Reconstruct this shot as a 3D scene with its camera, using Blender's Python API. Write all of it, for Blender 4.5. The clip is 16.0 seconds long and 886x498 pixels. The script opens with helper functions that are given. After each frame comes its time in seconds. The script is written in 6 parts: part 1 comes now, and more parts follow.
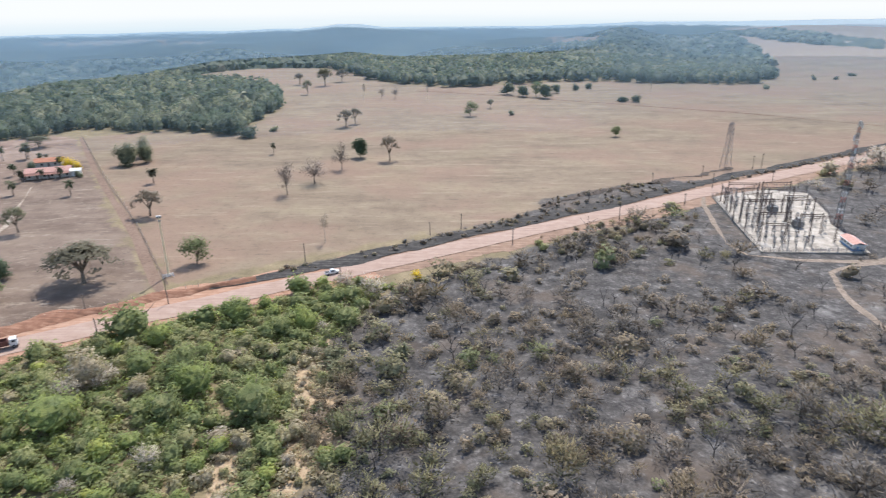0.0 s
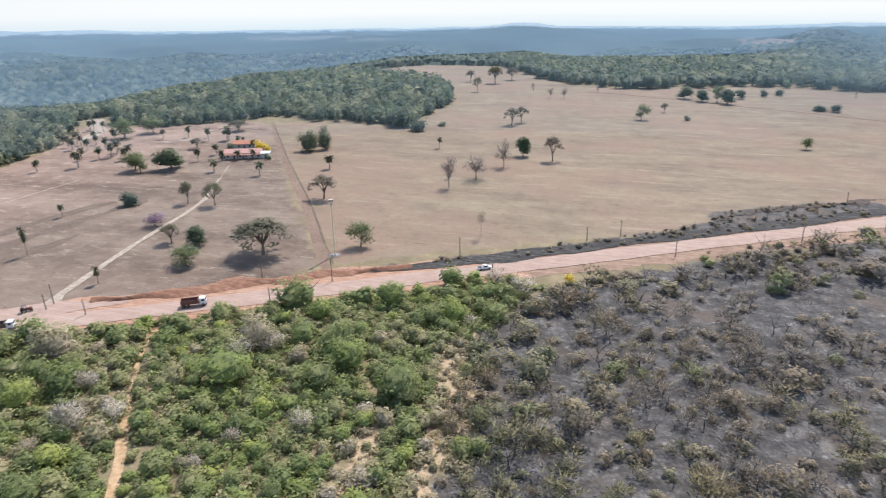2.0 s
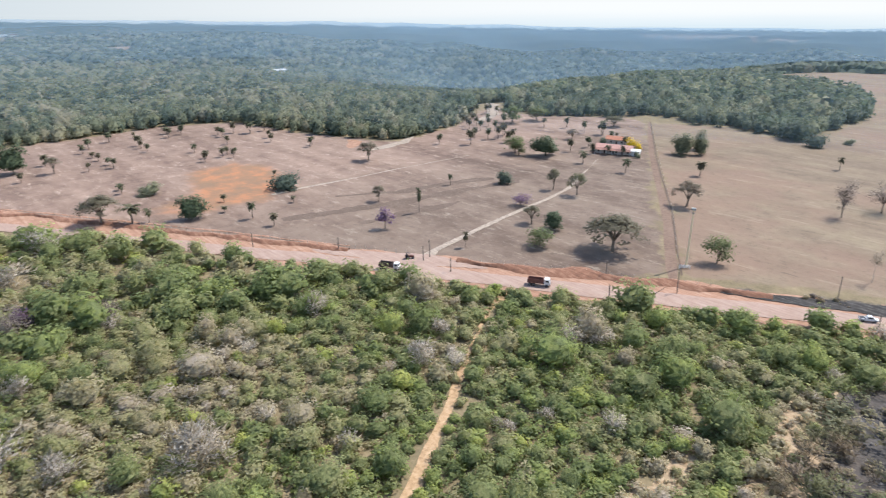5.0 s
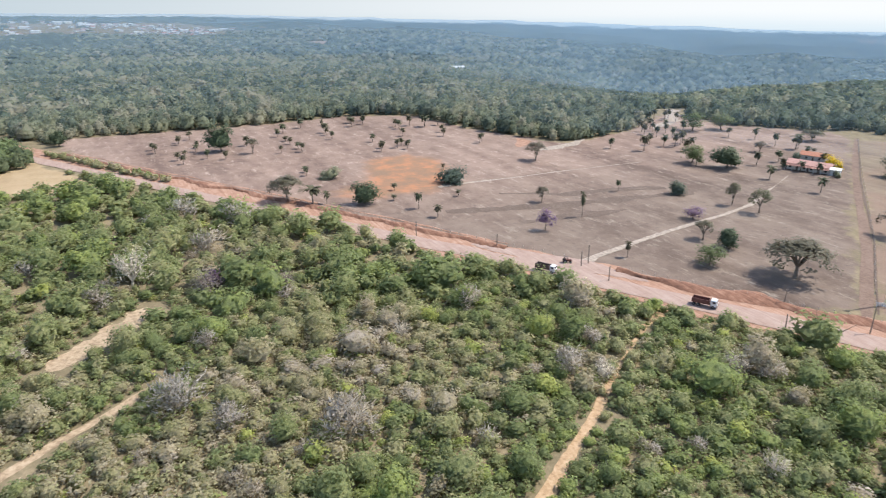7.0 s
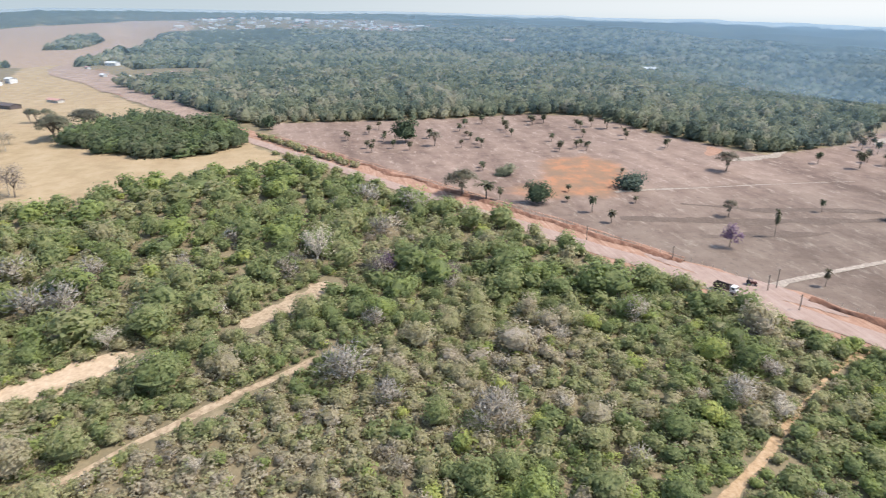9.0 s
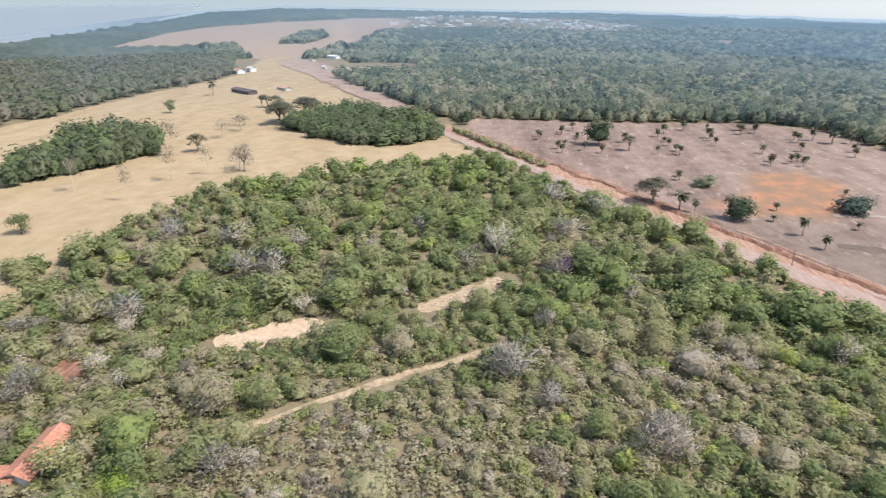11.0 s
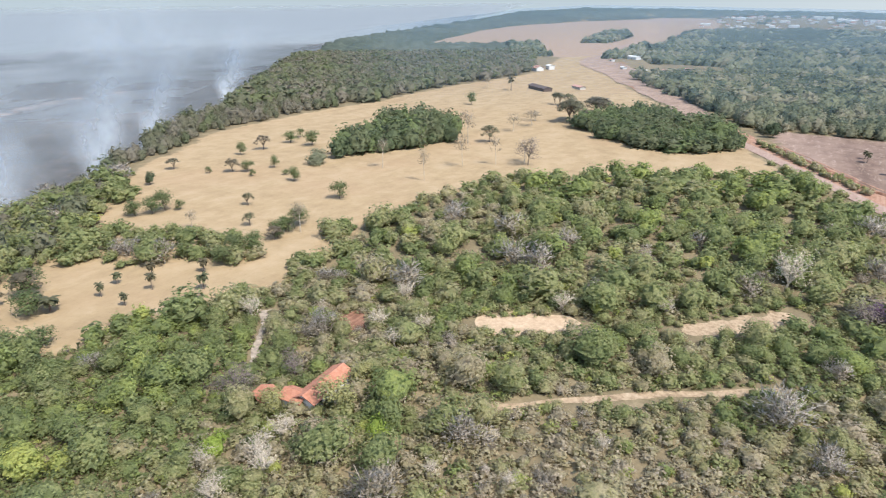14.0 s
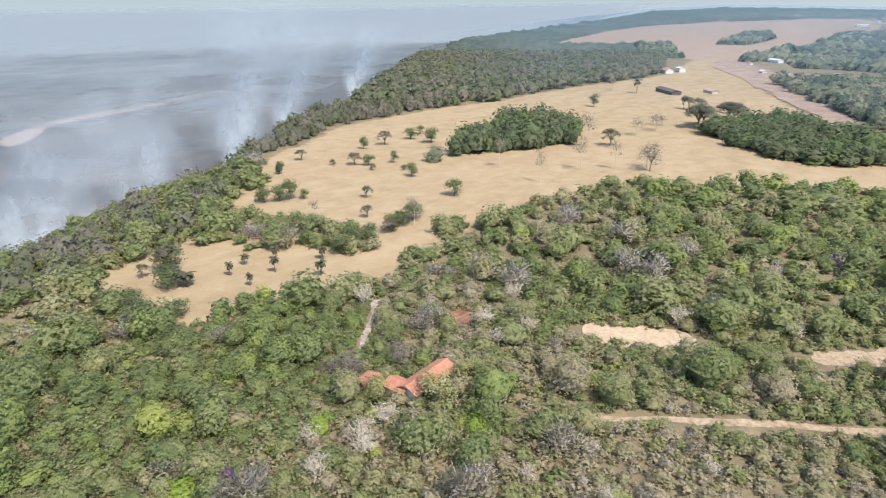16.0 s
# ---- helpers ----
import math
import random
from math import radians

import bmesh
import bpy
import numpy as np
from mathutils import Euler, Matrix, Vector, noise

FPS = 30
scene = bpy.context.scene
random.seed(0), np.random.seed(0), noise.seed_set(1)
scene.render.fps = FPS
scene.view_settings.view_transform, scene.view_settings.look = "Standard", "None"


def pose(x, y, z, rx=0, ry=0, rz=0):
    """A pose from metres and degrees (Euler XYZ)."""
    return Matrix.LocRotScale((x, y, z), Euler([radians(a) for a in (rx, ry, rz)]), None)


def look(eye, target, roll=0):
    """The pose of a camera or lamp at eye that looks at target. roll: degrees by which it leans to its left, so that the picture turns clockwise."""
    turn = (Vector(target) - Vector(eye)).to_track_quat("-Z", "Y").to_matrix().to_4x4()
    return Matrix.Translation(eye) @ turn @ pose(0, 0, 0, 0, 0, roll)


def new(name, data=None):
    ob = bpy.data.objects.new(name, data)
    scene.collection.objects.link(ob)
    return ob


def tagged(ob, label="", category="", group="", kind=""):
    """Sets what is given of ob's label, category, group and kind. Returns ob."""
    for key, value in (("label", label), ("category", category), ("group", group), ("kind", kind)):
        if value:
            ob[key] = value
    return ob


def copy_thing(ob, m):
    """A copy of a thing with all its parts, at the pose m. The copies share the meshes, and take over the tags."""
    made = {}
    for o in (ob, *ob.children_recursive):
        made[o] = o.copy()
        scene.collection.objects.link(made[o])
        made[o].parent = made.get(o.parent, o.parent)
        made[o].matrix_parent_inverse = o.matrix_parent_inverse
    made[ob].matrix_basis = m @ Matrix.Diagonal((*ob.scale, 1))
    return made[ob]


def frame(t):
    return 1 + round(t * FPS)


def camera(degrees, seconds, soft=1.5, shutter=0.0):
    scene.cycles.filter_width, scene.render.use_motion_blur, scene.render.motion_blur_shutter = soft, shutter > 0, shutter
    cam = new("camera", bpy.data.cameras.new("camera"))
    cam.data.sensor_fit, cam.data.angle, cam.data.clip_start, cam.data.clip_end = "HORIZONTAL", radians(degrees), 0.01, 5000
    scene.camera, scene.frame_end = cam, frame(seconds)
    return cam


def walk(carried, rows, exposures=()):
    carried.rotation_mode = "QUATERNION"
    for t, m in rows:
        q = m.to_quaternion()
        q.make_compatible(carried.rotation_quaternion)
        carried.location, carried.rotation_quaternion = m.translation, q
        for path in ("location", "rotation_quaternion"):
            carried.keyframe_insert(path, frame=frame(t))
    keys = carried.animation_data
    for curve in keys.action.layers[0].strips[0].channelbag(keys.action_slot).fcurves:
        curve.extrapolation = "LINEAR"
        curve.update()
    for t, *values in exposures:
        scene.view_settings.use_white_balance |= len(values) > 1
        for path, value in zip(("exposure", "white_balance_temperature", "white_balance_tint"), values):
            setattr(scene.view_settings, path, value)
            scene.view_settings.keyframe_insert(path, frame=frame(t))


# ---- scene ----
# the drone hovers 90 m over the road and turns to its left
cam = camera(69.76, 16.0, soft=1.1, shutter=0.4)
EYE = 90.0
PATH = [
    (0.0, pose(0, 0, 90, 68.70, 0.46, 0.00)),
    (0.5, pose(0, 0, 90, 68.73, 0.51, 5.66)),
    (1.0, pose(0, 0, 90, 68.75, 0.48, 11.33)),
    (1.5, pose(0, 0, 90, 68.72, 0.48, 12.53)),
    (2.0, pose(0, 0, 90, 68.72, 0.48, 14.81)),
    (2.5, pose(0, 0, 90, 68.74, 0.51, 20.29)),
    (3.0, pose(0, 0, 90, 68.76, 0.52, 26.02)),
    (3.5, pose(0, 0, 90, 68.78, 0.53, 31.62)),
    (4.0, pose(0, 0, 90, 68.78, 0.55, 36.97)),
    (4.5, pose(0, 0, 90, 68.79, 0.51, 42.31)),
    (5.0, pose(0, 0, 90, 68.78, 0.51, 47.68)),
    (7.5, pose(0, 0, 90, 68.78, 0.11, 66.62)),
    (8.0, pose(0, 0, 90, 68.74, 0.10, 70.64)),
    (8.5, pose(0, 0, 90, 68.73, 0.11, 74.70)),
    (9.0, pose(0, 0, 90, 68.71, 0.17, 79.09)),
    (9.5, pose(0, 0, 90, 68.70, 0.14, 83.63)),
    (12.0, pose(0, 0, 90, 68.69, 0.28, 105.04)),
    (12.5, pose(0, 0, 90, 68.71, 0.33, 109.74)),
    (13.0, pose(0, 0, 90, 68.71, 0.40, 114.27)),
    (13.5, pose(0, 0, 90, 68.72, 0.39, 118.41)),
    (14.0, pose(0, 0, 90, 68.75, 0.39, 121.80)),
    (14.5, pose(0, 0, 90, 68.76, 0.37, 124.58)),
    (15.0, pose(0, 0, 90, 68.76, 0.39, 127.38)),
    (15.5, pose(0, 0, 90, 68.78, 0.43, 129.89)),
    (16.0, pose(0, 0, 90, 68.80, 0.47, 132.43)),
]
walk(cam, PATH)

# ---- light ----
SUN_AZ, SUN_EL = 77.0, 56.0     # degrees from +x towards +y, and above the horizon
world = bpy.data.worlds.new("sky")
scene.world = world
world.use_nodes = True
sky = world.node_tree.nodes.new("ShaderNodeTexSky")
sky.sky_type = 'NISHITA'
sky.sun_disc = False
sky.sun_elevation = radians(SUN_EL)
sky.sun_rotation = radians(90.0 - SUN_AZ)
sky.air_density, sky.dust_density, sky.ozone_density = 1.0, 1.2, 1.5
world.node_tree.links.new(sky.outputs[0], world.node_tree.nodes["Background"].inputs[0])
world.node_tree.nodes["Background"].inputs[1].default_value = 0.14
sun_data = bpy.data.lights.new("sun", 'SUN')
sun_data.energy, sun_data.angle, sun_data.color = 3.0, radians(0.6), (1.0, 0.955, 0.885)
sun = new("sun", sun_data)
a, e = radians(SUN_AZ), radians(SUN_EL)
sun.matrix_world = look((math.cos(a) * math.cos(e) * 300, math.sin(a) * math.cos(e) * 300, math.sin(e) * 300), (0, 0, 0))
scene.view_settings.exposure = 1.1



# ---- materials ----
def material(name, roughness=0.9, metallic=0.0):
    m = bpy.data.materials.new(name)
    m.use_nodes = True
    b = m.node_tree.nodes["Principled BSDF"]
    b.inputs["Roughness"].default_value, b.inputs["Metallic"].default_value = roughness, metallic
    b.inputs["Specular IOR Level"].default_value = 0.25
    return m


class Nodes:
    """Short forms for node trees."""

    def __init__(self, m):
        self.t = m.node_tree
        self.b = self.t.nodes["Principled BSDF"]

    def put(self, socket, value):
        if isinstance(value, bpy.types.NodeSocket):
            self.t.links.new(value, socket)
        else:
            socket.default_value = value

    def coords(self):
        return self.t.nodes.new("ShaderNodeTexCoord").outputs["Object"]

    def where(self):
        return self.t.nodes.new("ShaderNodeNewGeometry").outputs["Position"]

    def island(self):
        return self.t.nodes.new("ShaderNodeNewGeometry").outputs["Random Per Island"]

    def attr(self, name):
        n = self.t.nodes.new("ShaderNodeAttribute")
        n.attribute_name = name
        return n.outputs["Fac"]

    def noise(self, vec, scale, detail=4, rough=0.6):
        n = self.t.nodes.new("ShaderNodeTexNoise")
        n.inputs["Scale"].default_value, n.inputs["Detail"].default_value, n.inputs["Roughness"].default_value = scale, detail, rough
        self.t.links.new(vec, n.inputs["Vector"])
        return n.outputs["Fac"]

    def stretch(self, vec, sx, sy, sz, turn=0.0):
        n = self.t.nodes.new("ShaderNodeMapping")
        n.inputs["Scale"].default_value = (sx, sy, sz)
        n.inputs["Rotation"].default_value = (0, 0, turn)
        self.t.links.new(vec, n.inputs["Vector"])
        return n.outputs[0]

    def math(self, op, x, y=0.0, z=0.0):
        n = self.t.nodes.new("ShaderNodeMath")
        n.operation = op
        for s, v in zip(n.inputs, (x, y, z)):
            self.put(s, v)
        return n.outputs[0]

    def span(self, v, lo, hi):
        n = self.t.nodes.new("ShaderNodeMapRange")
        n.interpolation_type = 'SMOOTHSTEP'
        for s, w in zip(n.inputs, (v, lo, hi, 0.0, 1.0)):
            self.put(s, w)
        return n.outputs[0]

    def mix(self, f, c1, c2, kind='MIX'):
        n = self.t.nodes.new("ShaderNodeMix")
        n.data_type, n.blend_type = 'RGBA', kind
        for s, v in ((n.inputs[0], f), (n.inputs[6], c1), (n.inputs[7], c2)):
            self.put(s, (*v, 1.0) if isinstance(v, tuple) and len(v) == 3 else v)
        return n.outputs[2]

    def ramp(self, f, stops):
        n = self.t.nodes.new("ShaderNodeValToRGB")
        el = n.color_ramp.elements
        while len(el) < len(stops):
            el.new(0.5)
        for s, (p, c) in zip(el, stops):
            s.position, s.color = p, (*c, 1.0)
        self.t.links.new(f, n.inputs[0])
        return n.outputs[0]

    def bump(self, h, strength, distance):
        n = self.t.nodes.new("ShaderNodeBump")
        n.inputs["Strength"].default_value, n.inputs["Distance"].default_value = strength, distance
        self.t.links.new(h, n.inputs["Height"])
        self.t.links.new(n.outputs[0], self.b.inputs["Normal"])

    def colour(self, c):
        self.put(self.b.inputs["Base Color"], c)


def plain(name, c1, c2, scale=1.0, roughness=0.8, metallic=0.0, bump=0.0):
    """Two-tone mottled material with fine grain."""
    m = material(name, roughness, metallic)
    n = Nodes(m)
    v = n.coords()
    f = n.math('ADD', n.math('MULTIPLY', n.noise(v, scale), 0.6), n.math('MULTIPLY', n.noise(v, scale * 7), 0.4))
    n.colour(n.mix(n.span(f, 0.35, 0.65), c1, c2))
    if bump:
        n.bump(f, 0.5, bump)
    return m


def foliage(name, stops, shade=0.24, thin=0.5, blotch=0.3, fine=1.0):
    """Leaves: a tone for each plant, and a change from leaf clump to leaf clump."""
    m = material(name, 0.7)
    n = Nodes(m)
    tone = n.math('ADD', n.attr("tone"), n.math('MULTIPLY', n.math('SUBTRACT', n.island(), 0.5), 0.08))
    tone = n.math('ADD', tone, n.math('MULTIPLY', n.math('SUBTRACT', n.noise(n.where(), 0.24, 4, 0.65), 0.5), blotch))
    c = n.ramp(tone, stops)
    c = n.mix(n.math('MULTIPLY', n.math('POWER', n.island(), 2.0), shade), c, (0.02, 0.022, 0.012))
    grain = n.noise(n.where(), 3.2, 3, 0.7)
    c = n.mix(n.math('MULTIPLY', n.span(grain, 0.53, 0.38), 0.32 * fine), c, (0.04, 0.045, 0.02))
    c = n.mix(n.math('MULTIPLY', n.span(grain, 0.54, 0.7), 0.12 * fine), c, (0.42, 0.42, 0.20))
    n.colour(c)
    t = n.t.nodes.new("ShaderNodeBsdfTranslucent")
    n.put(t.inputs[0], c)
    s = n.t.nodes.new("ShaderNodeMixShader")
    s.inputs[0].default_value = thin
    n.t.links.new(n.b.outputs[0], s.inputs[1])
    n.t.links.new(t.outputs[0], s.inputs[2])
    n.t.links.new(s.outputs[0], n.t.nodes["Material Output"].inputs[0])
    return m


SCRUB = [(0.0, (0.66, 0.59, 0.52)), (0.10, (0.62, 0.545, 0.46)), (0.18, (0.57, 0.485, 0.365)), (0.32, (0.515, 0.455, 0.285)), (0.46, (0.455, 0.435, 0.23)), (0.6, (0.36, 0.39, 0.17)),
         (0.72, (0.25, 0.298, 0.132)), (0.86, (0.385, 0.445, 0.155)), (1.0, (0.55, 0.57, 0.18))]
leaf_mat = foliage("scrub_leaves", SCRUB, shade=0.31, blotch=0.62, thin=0.62)
scorched_mat = foliage("scorched_leaves", [(0.0, (0.252, 0.222, 0.198)), (0.16, (0.288, 0.234, 0.186)), (0.3, (0.336, 0.264, 0.180)), (0.45, (0.324, 0.294, 0.174)), (0.7, (0.235, 0.243, 0.145)), (1.0, (0.265, 0.285, 0.14))])
tree_leaf_mat = foliage("tree_leaves", [(0.0, (0.22, 0.215, 0.135)), (0.5, (0.18, 0.215, 0.095)), (1.0, (0.15, 0.20, 0.08))])
wood_leaf_mat = foliage("woodland_leaves", [(0.0, (0.325, 0.305, 0.215)), (0.3, (0.24, 0.258, 0.158)), (0.55, (0.145, 0.172, 0.12)), (0.75, (0.094, 0.126, 0.098)), (1.0, (0.15, 0.19, 0.115))], shade=0.06, thin=0.5, fine=0.35)
copse_leaf_mat = foliage("copse_leaves", [(0.0, (0.22, 0.21, 0.14)), (0.4, (0.165, 0.19, 0.10)), (0.75, (0.12, 0.155, 0.08)), (1.0, (0.19, 0.24, 0.10))], thin=0.5, blotch=0.4)
shade_leaf_mat = foliage("shade_tree_leaves", [(0.0, (0.115, 0.125, 0.075)), (0.5, (0.085, 0.115, 0.06)), (1.0, (0.07, 0.10, 0.055))], thin=0.3)
rim_leaf_mat = foliage("scarp_leaves", [(0.0, (0.245, 0.22, 0.17)), (0.25, (0.205, 0.20, 0.135)), (0.6, (0.15, 0.17, 0.098)), (1.0, (0.195, 0.225, 0.105))], shade=0.1)
dry_leaf_mat = foliage("dry_leaves", [(0.0, (0.32, 0.25, 0.205)), (0.5, (0.215, 0.19, 0.14)), (1.0, (0.18, 0.195, 0.11))])
palm_leaf_mat = foliage("palm_fronds", [(0.0, (0.10, 0.075, 0.045)), (1.0, (0.06, 0.075, 0.035))], thin=0.1)
violet_mat = foliage("violet_blossom", [(0.0, (0.21, 0.14, 0.20)), (1.0, (0.27, 0.165, 0.28))])
yellow_mat = foliage("yellow_blossom", [(0.0, (0.55, 0.40, 0.05)), (1.0, (0.80, 0.58, 0.03))], shade=0.2)
fresh_mat = foliage("fresh_leaves", [(0.0, (0.27, 0.37, 0.07)), (1.0, (0.36, 0.43, 0.09))])
bark_mat = plain("bark", (0.10, 0.075, 0.055), (0.21, 0.17, 0.135), 2.0, bump=0.03)
pale_bark_mat = plain("pale_dead_wood", (0.33, 0.28, 0.215), (0.52, 0.455, 0.365), 2.0)
twig_mat = foliage("fine_twigs", [(0.0, (0.185, 0.145, 0.125)), (1.0, (0.27, 0.225, 0.2))], thin=0.1)
pale_twig_mat = foliage("pale_twigs", [(0.0, (0.50, 0.42, 0.31)), (1.0, (0.60, 0.52, 0.40))], thin=0.1)
olive_mat = foliage("olive_leaves", [(0.0, (0.42, 0.40, 0.17)), (1.0, (0.46, 0.45, 0.22))])
char_mat = plain("charred_wood", (0.022, 0.02, 0.02), (0.07, 0.062, 0.058), 2.0)


def ground_material():
    m = material("ground", 0.95)
    n = Nodes(m)
    v = n.where()
    big, mid, fine = n.noise(v, 0.011, 5), n.noise(v, 0.09, 5, 0.65), n.noise(v, 1.1, 4, 0.7)
    streak = n.noise(n.stretch(v, 0.014, 0.05, 0.05, radians(25)), 1.0, 5, 0.65)
    wob = n.math('MULTIPLY', n.math('SUBTRACT', n.noise(v, 0.07, 5, 0.7), 0.5), 26.0)

    def zone(name, soft=2.5):
        return n.span(n.math('ADD', n.attr(name), wob), -soft, soft)

    # litter and dry grass under the scrub and the woods
    c = n.ramp(n.math('ADD', n.math('MULTIPLY', mid, 0.6), n.math('MULTIPLY', fine, 0.4)),
               [(0.3, (0.095, 0.077, 0.046)), (0.5, (0.165, 0.132, 0.077)), (0.7, (0.27, 0.21, 0.13))])
    # grazed pasture east of the fence
    tuft = n.noise(v, 0.32, 5, 0.75)
    a1 = n.ramp(n.math('ADD', n.math('MULTIPLY', streak, 0.6), n.math('MULTIPLY', mid, 0.4)),
                [(0.36, (0.125, 0.093, 0.065)), (0.5, (0.171, 0.130, 0.091)), (0.64, (0.219, 0.175, 0.119))])
    a1 = n.mix(n.math('MULTIPLY', n.span(big, 0.44, 0.6), 0.7), a1, (0.194, 0.127, 0.093))
    a1 = n.mix(n.math('MULTIPLY', n.span(n.noise(v, 0.02, 4), 0.52, 0.66), 0.22), a1, (0.209, 0.175, 0.108))
    a1 = n.mix(n.math('MULTIPLY', n.span(tuft, 0.5, 0.72), 0.55), a1, (0.095, 0.073, 0.053))
    a1 = n.mix(n.math('MULTIPLY', n.span(n.noise(n.stretch(v, 0.03, 0.16, 0.1, radians(12)), 1.0, 6, 0.75), 0.54, 0.68), 0.6), a1, (0.27, 0.215, 0.155))
    a1 = n.mix(n.math('MULTIPLY', n.span(n.noise(n.stretch(v, 0.08, 0.3, 0.1, radians(12)), 1.0, 5, 0.75), 0.58, 0.68), 0.6), a1, (0.085, 0.066, 0.046))
    a1 = n.mix(n.math('MULTIPLY', n.span(fine, 0.5, 0.8), 0.35), a1, (0.091, 0.071, 0.050))
    c = n.mix(zone("pasture"), c, a1)
    # home paddock west of the fence, greyer and barer
    band = n.noise(n.stretch(v, 0.004, 0.035, 0.05, radians(-33)), 1.0, 4, 0.55)
    b1 = n.ramp(n.math('ADD', n.math('MULTIPLY', band, 0.6), n.math('MULTIPLY', mid, 0.4)),
                [(0.38, (0.118, 0.078, 0.059)), (0.5, (0.196, 0.135, 0.104)), (0.62, (0.255, 0.183, 0.142))])
    pale = n.noise(n.stretch(v, 0.07, 0.22, 0.1, radians(-20)), 1.0, 6, 0.8)
    b1 = n.mix(n.math('MULTIPLY', n.span(pale, 0.52, 0.68), 0.75), b1, (0.37, 0.29, 0.232))
    b1 = n.mix(n.math('MULTIPLY', n.span(tuft, 0.52, 0.72), 0.5), b1, (0.085, 0.062, 0.048))
    sep = n.t.nodes.new("ShaderNodeSeparateXYZ")
    n.t.links.new(v, sep.inputs[0])
    east = n.span(n.math('ADD', sep.outputs[0], n.math('MULTIPLY', wob, 1.5)), -330.0, -200.0)
    b1 = n.mix(n.math('MULTIPLY', east, 0.9), b1, n.mix(1.0, b1, (0.69, 0.735, 0.73), 'MULTIPLY'))
    c = n.mix(zone("paddock"), c, b1)
    # straw-coloured pasture on the plateau
    p1 = n.ramp(n.math('ADD', n.math('MULTIPLY', streak, 0.4), n.math('MULTIPLY', mid, 0.6)),
                [(0.33, (0.24, 0.172, 0.096)), (0.5, (0.30, 0.221, 0.126)), (0.66, (0.355, 0.269, 0.167))])
    p1 = n.mix(n.math('MULTIPLY', n.span(big, 0.5, 0.7), 0.4), p1, (0.305, 0.204, 0.121))
    p1 = n.mix(n.math('MULTIPLY', n.span(tuft, 0.54, 0.74), 0.4), p1, (0.183, 0.124, 0.073))
    c = n.mix(zone("straw"), c, p1)
    # fallow fields far off, and eastern pasture paled in colour for sun and haze
    f1 = n.ramp(mid, [(0.3, (0.245, 0.170, 0.117)), (0.7, (0.325, 0.233, 0.166))])
    c = n.mix(zone("fallow_and_hazed"), c, f1)
    # burnt ground: soot, ash and bare soil
    k1 = n.ramp(n.math('ADD', n.math('MULTIPLY', n.noise(v, 0.2, 5, 0.7), 0.6), n.math('MULTIPLY', fine, 0.4)),
                [(0.38, (0.025, 0.0235, 0.023)), (0.48, (0.050, 0.046, 0.044)), (0.57, (0.088, 0.081, 0.077)), (0.68, (0.205, 0.193, 0.185))])
    k1 = n.mix(n.math('MULTIPLY', n.span(n.noise(v, 0.03, 5, 0.7), 0.50, 0.64), 0.5), k1, (0.12, 0.09, 0.068))
    k1 = n.mix(n.math('MULTIPLY', n.span(n.noise(v, 0.055, 6, 0.75), 0.54, 0.68), 0.6), k1, (0.18, 0.17, 0.162))
    k1 = n.mix(n.math('MULTIPLY', n.span(n.noise(v, 0.4, 4, 0.7), 0.61, 0.70), 0.45), k1, (0.27, 0.255, 0.245))
    c = n.mix(zone("burnt"), c, k1)
    # stripped red earth
    r1 = n.ramp(mid, [(0.36, (0.185, 0.122, 0.078)), (0.5, (0.235, 0.132, 0.077)), (0.60, (0.32, 0.15, 0.078))])
    c = n.mix(zone("red", 6.0), c, r1)
    # lowland below the scarp
    w1 = n.ramp(n.math('ADD', n.math('MULTIPLY', n.noise(v, 0.006, 6, 0.65), 0.6), n.math('MULTIPLY', mid, 0.4)),
                [(0.35, (0.054, 0.054, 0.054)), (0.5, (0.101, 0.095, 0.090)), (0.65, (0.209, 0.171, 0.153))])
    c = n.mix(n.span(n.attr("lowland"), 0.0, 60.0), c, w1)
    c = n.mix(zone("bank", 5.0), c, (0.50, 0.36, 0.29))
    n.colour(c)
    n.bump(n.math('ADD', n.math('MULTIPLY', fine, 0.5), mid), 0.6, 0.35)
    return m


# ---- plan ----
def road_y(x):
    return 229.5 + 0.588 * x


HORIZON = [(0, -1.5), (40, -1.5), (56, -1.66), (73, -1.96), (90, -2.2), (108, -2.25), (123, -2.1), (138, -1.9), (150, -1.6),
           (165, -1.2), (171, -1.0), (180, -0.9), (190, -0.68), (200, -0.5), (206, -0.8), (212, -1.4), (217, -1.95), (221, -2.6), (226, -3.6), (360, -3.6)]
SCARP = [(0, 6000), (200, 6000), (206.3, 4150), (212, 2750), (217, 2000), (221.3, 1450), (225, 1060), (228, 740), (230, 620), (234, 540), (237, 460), (241, 375), (244, 340),
         (249, 310), (254, 275), (258, 245), (265, 215), (300, 215), (320, 300), (340, 1200), (350, 6000), (360, 6000)]


# the plateau's northern brink (bearing, metres) and how deep the valley behind it lies
BRINK = [(60, 1500), (72, 1160), (76, 1130), (80, 1030), (86, 975), (94, 990), (98, 1120), (101, 1060), (104, 1020), (109, 975), (115, 830), (121, 790), (124, 720), (127, 690), (133, 585), (140, 540), (150, 520), (160, 560)]
VALLEY = [(68, 0), (74, 12), (78, 32), (85, 46), (95, 50), (100, 46), (110, 54), (120, 58), (130, 46), (140, 26), (154, 0)]
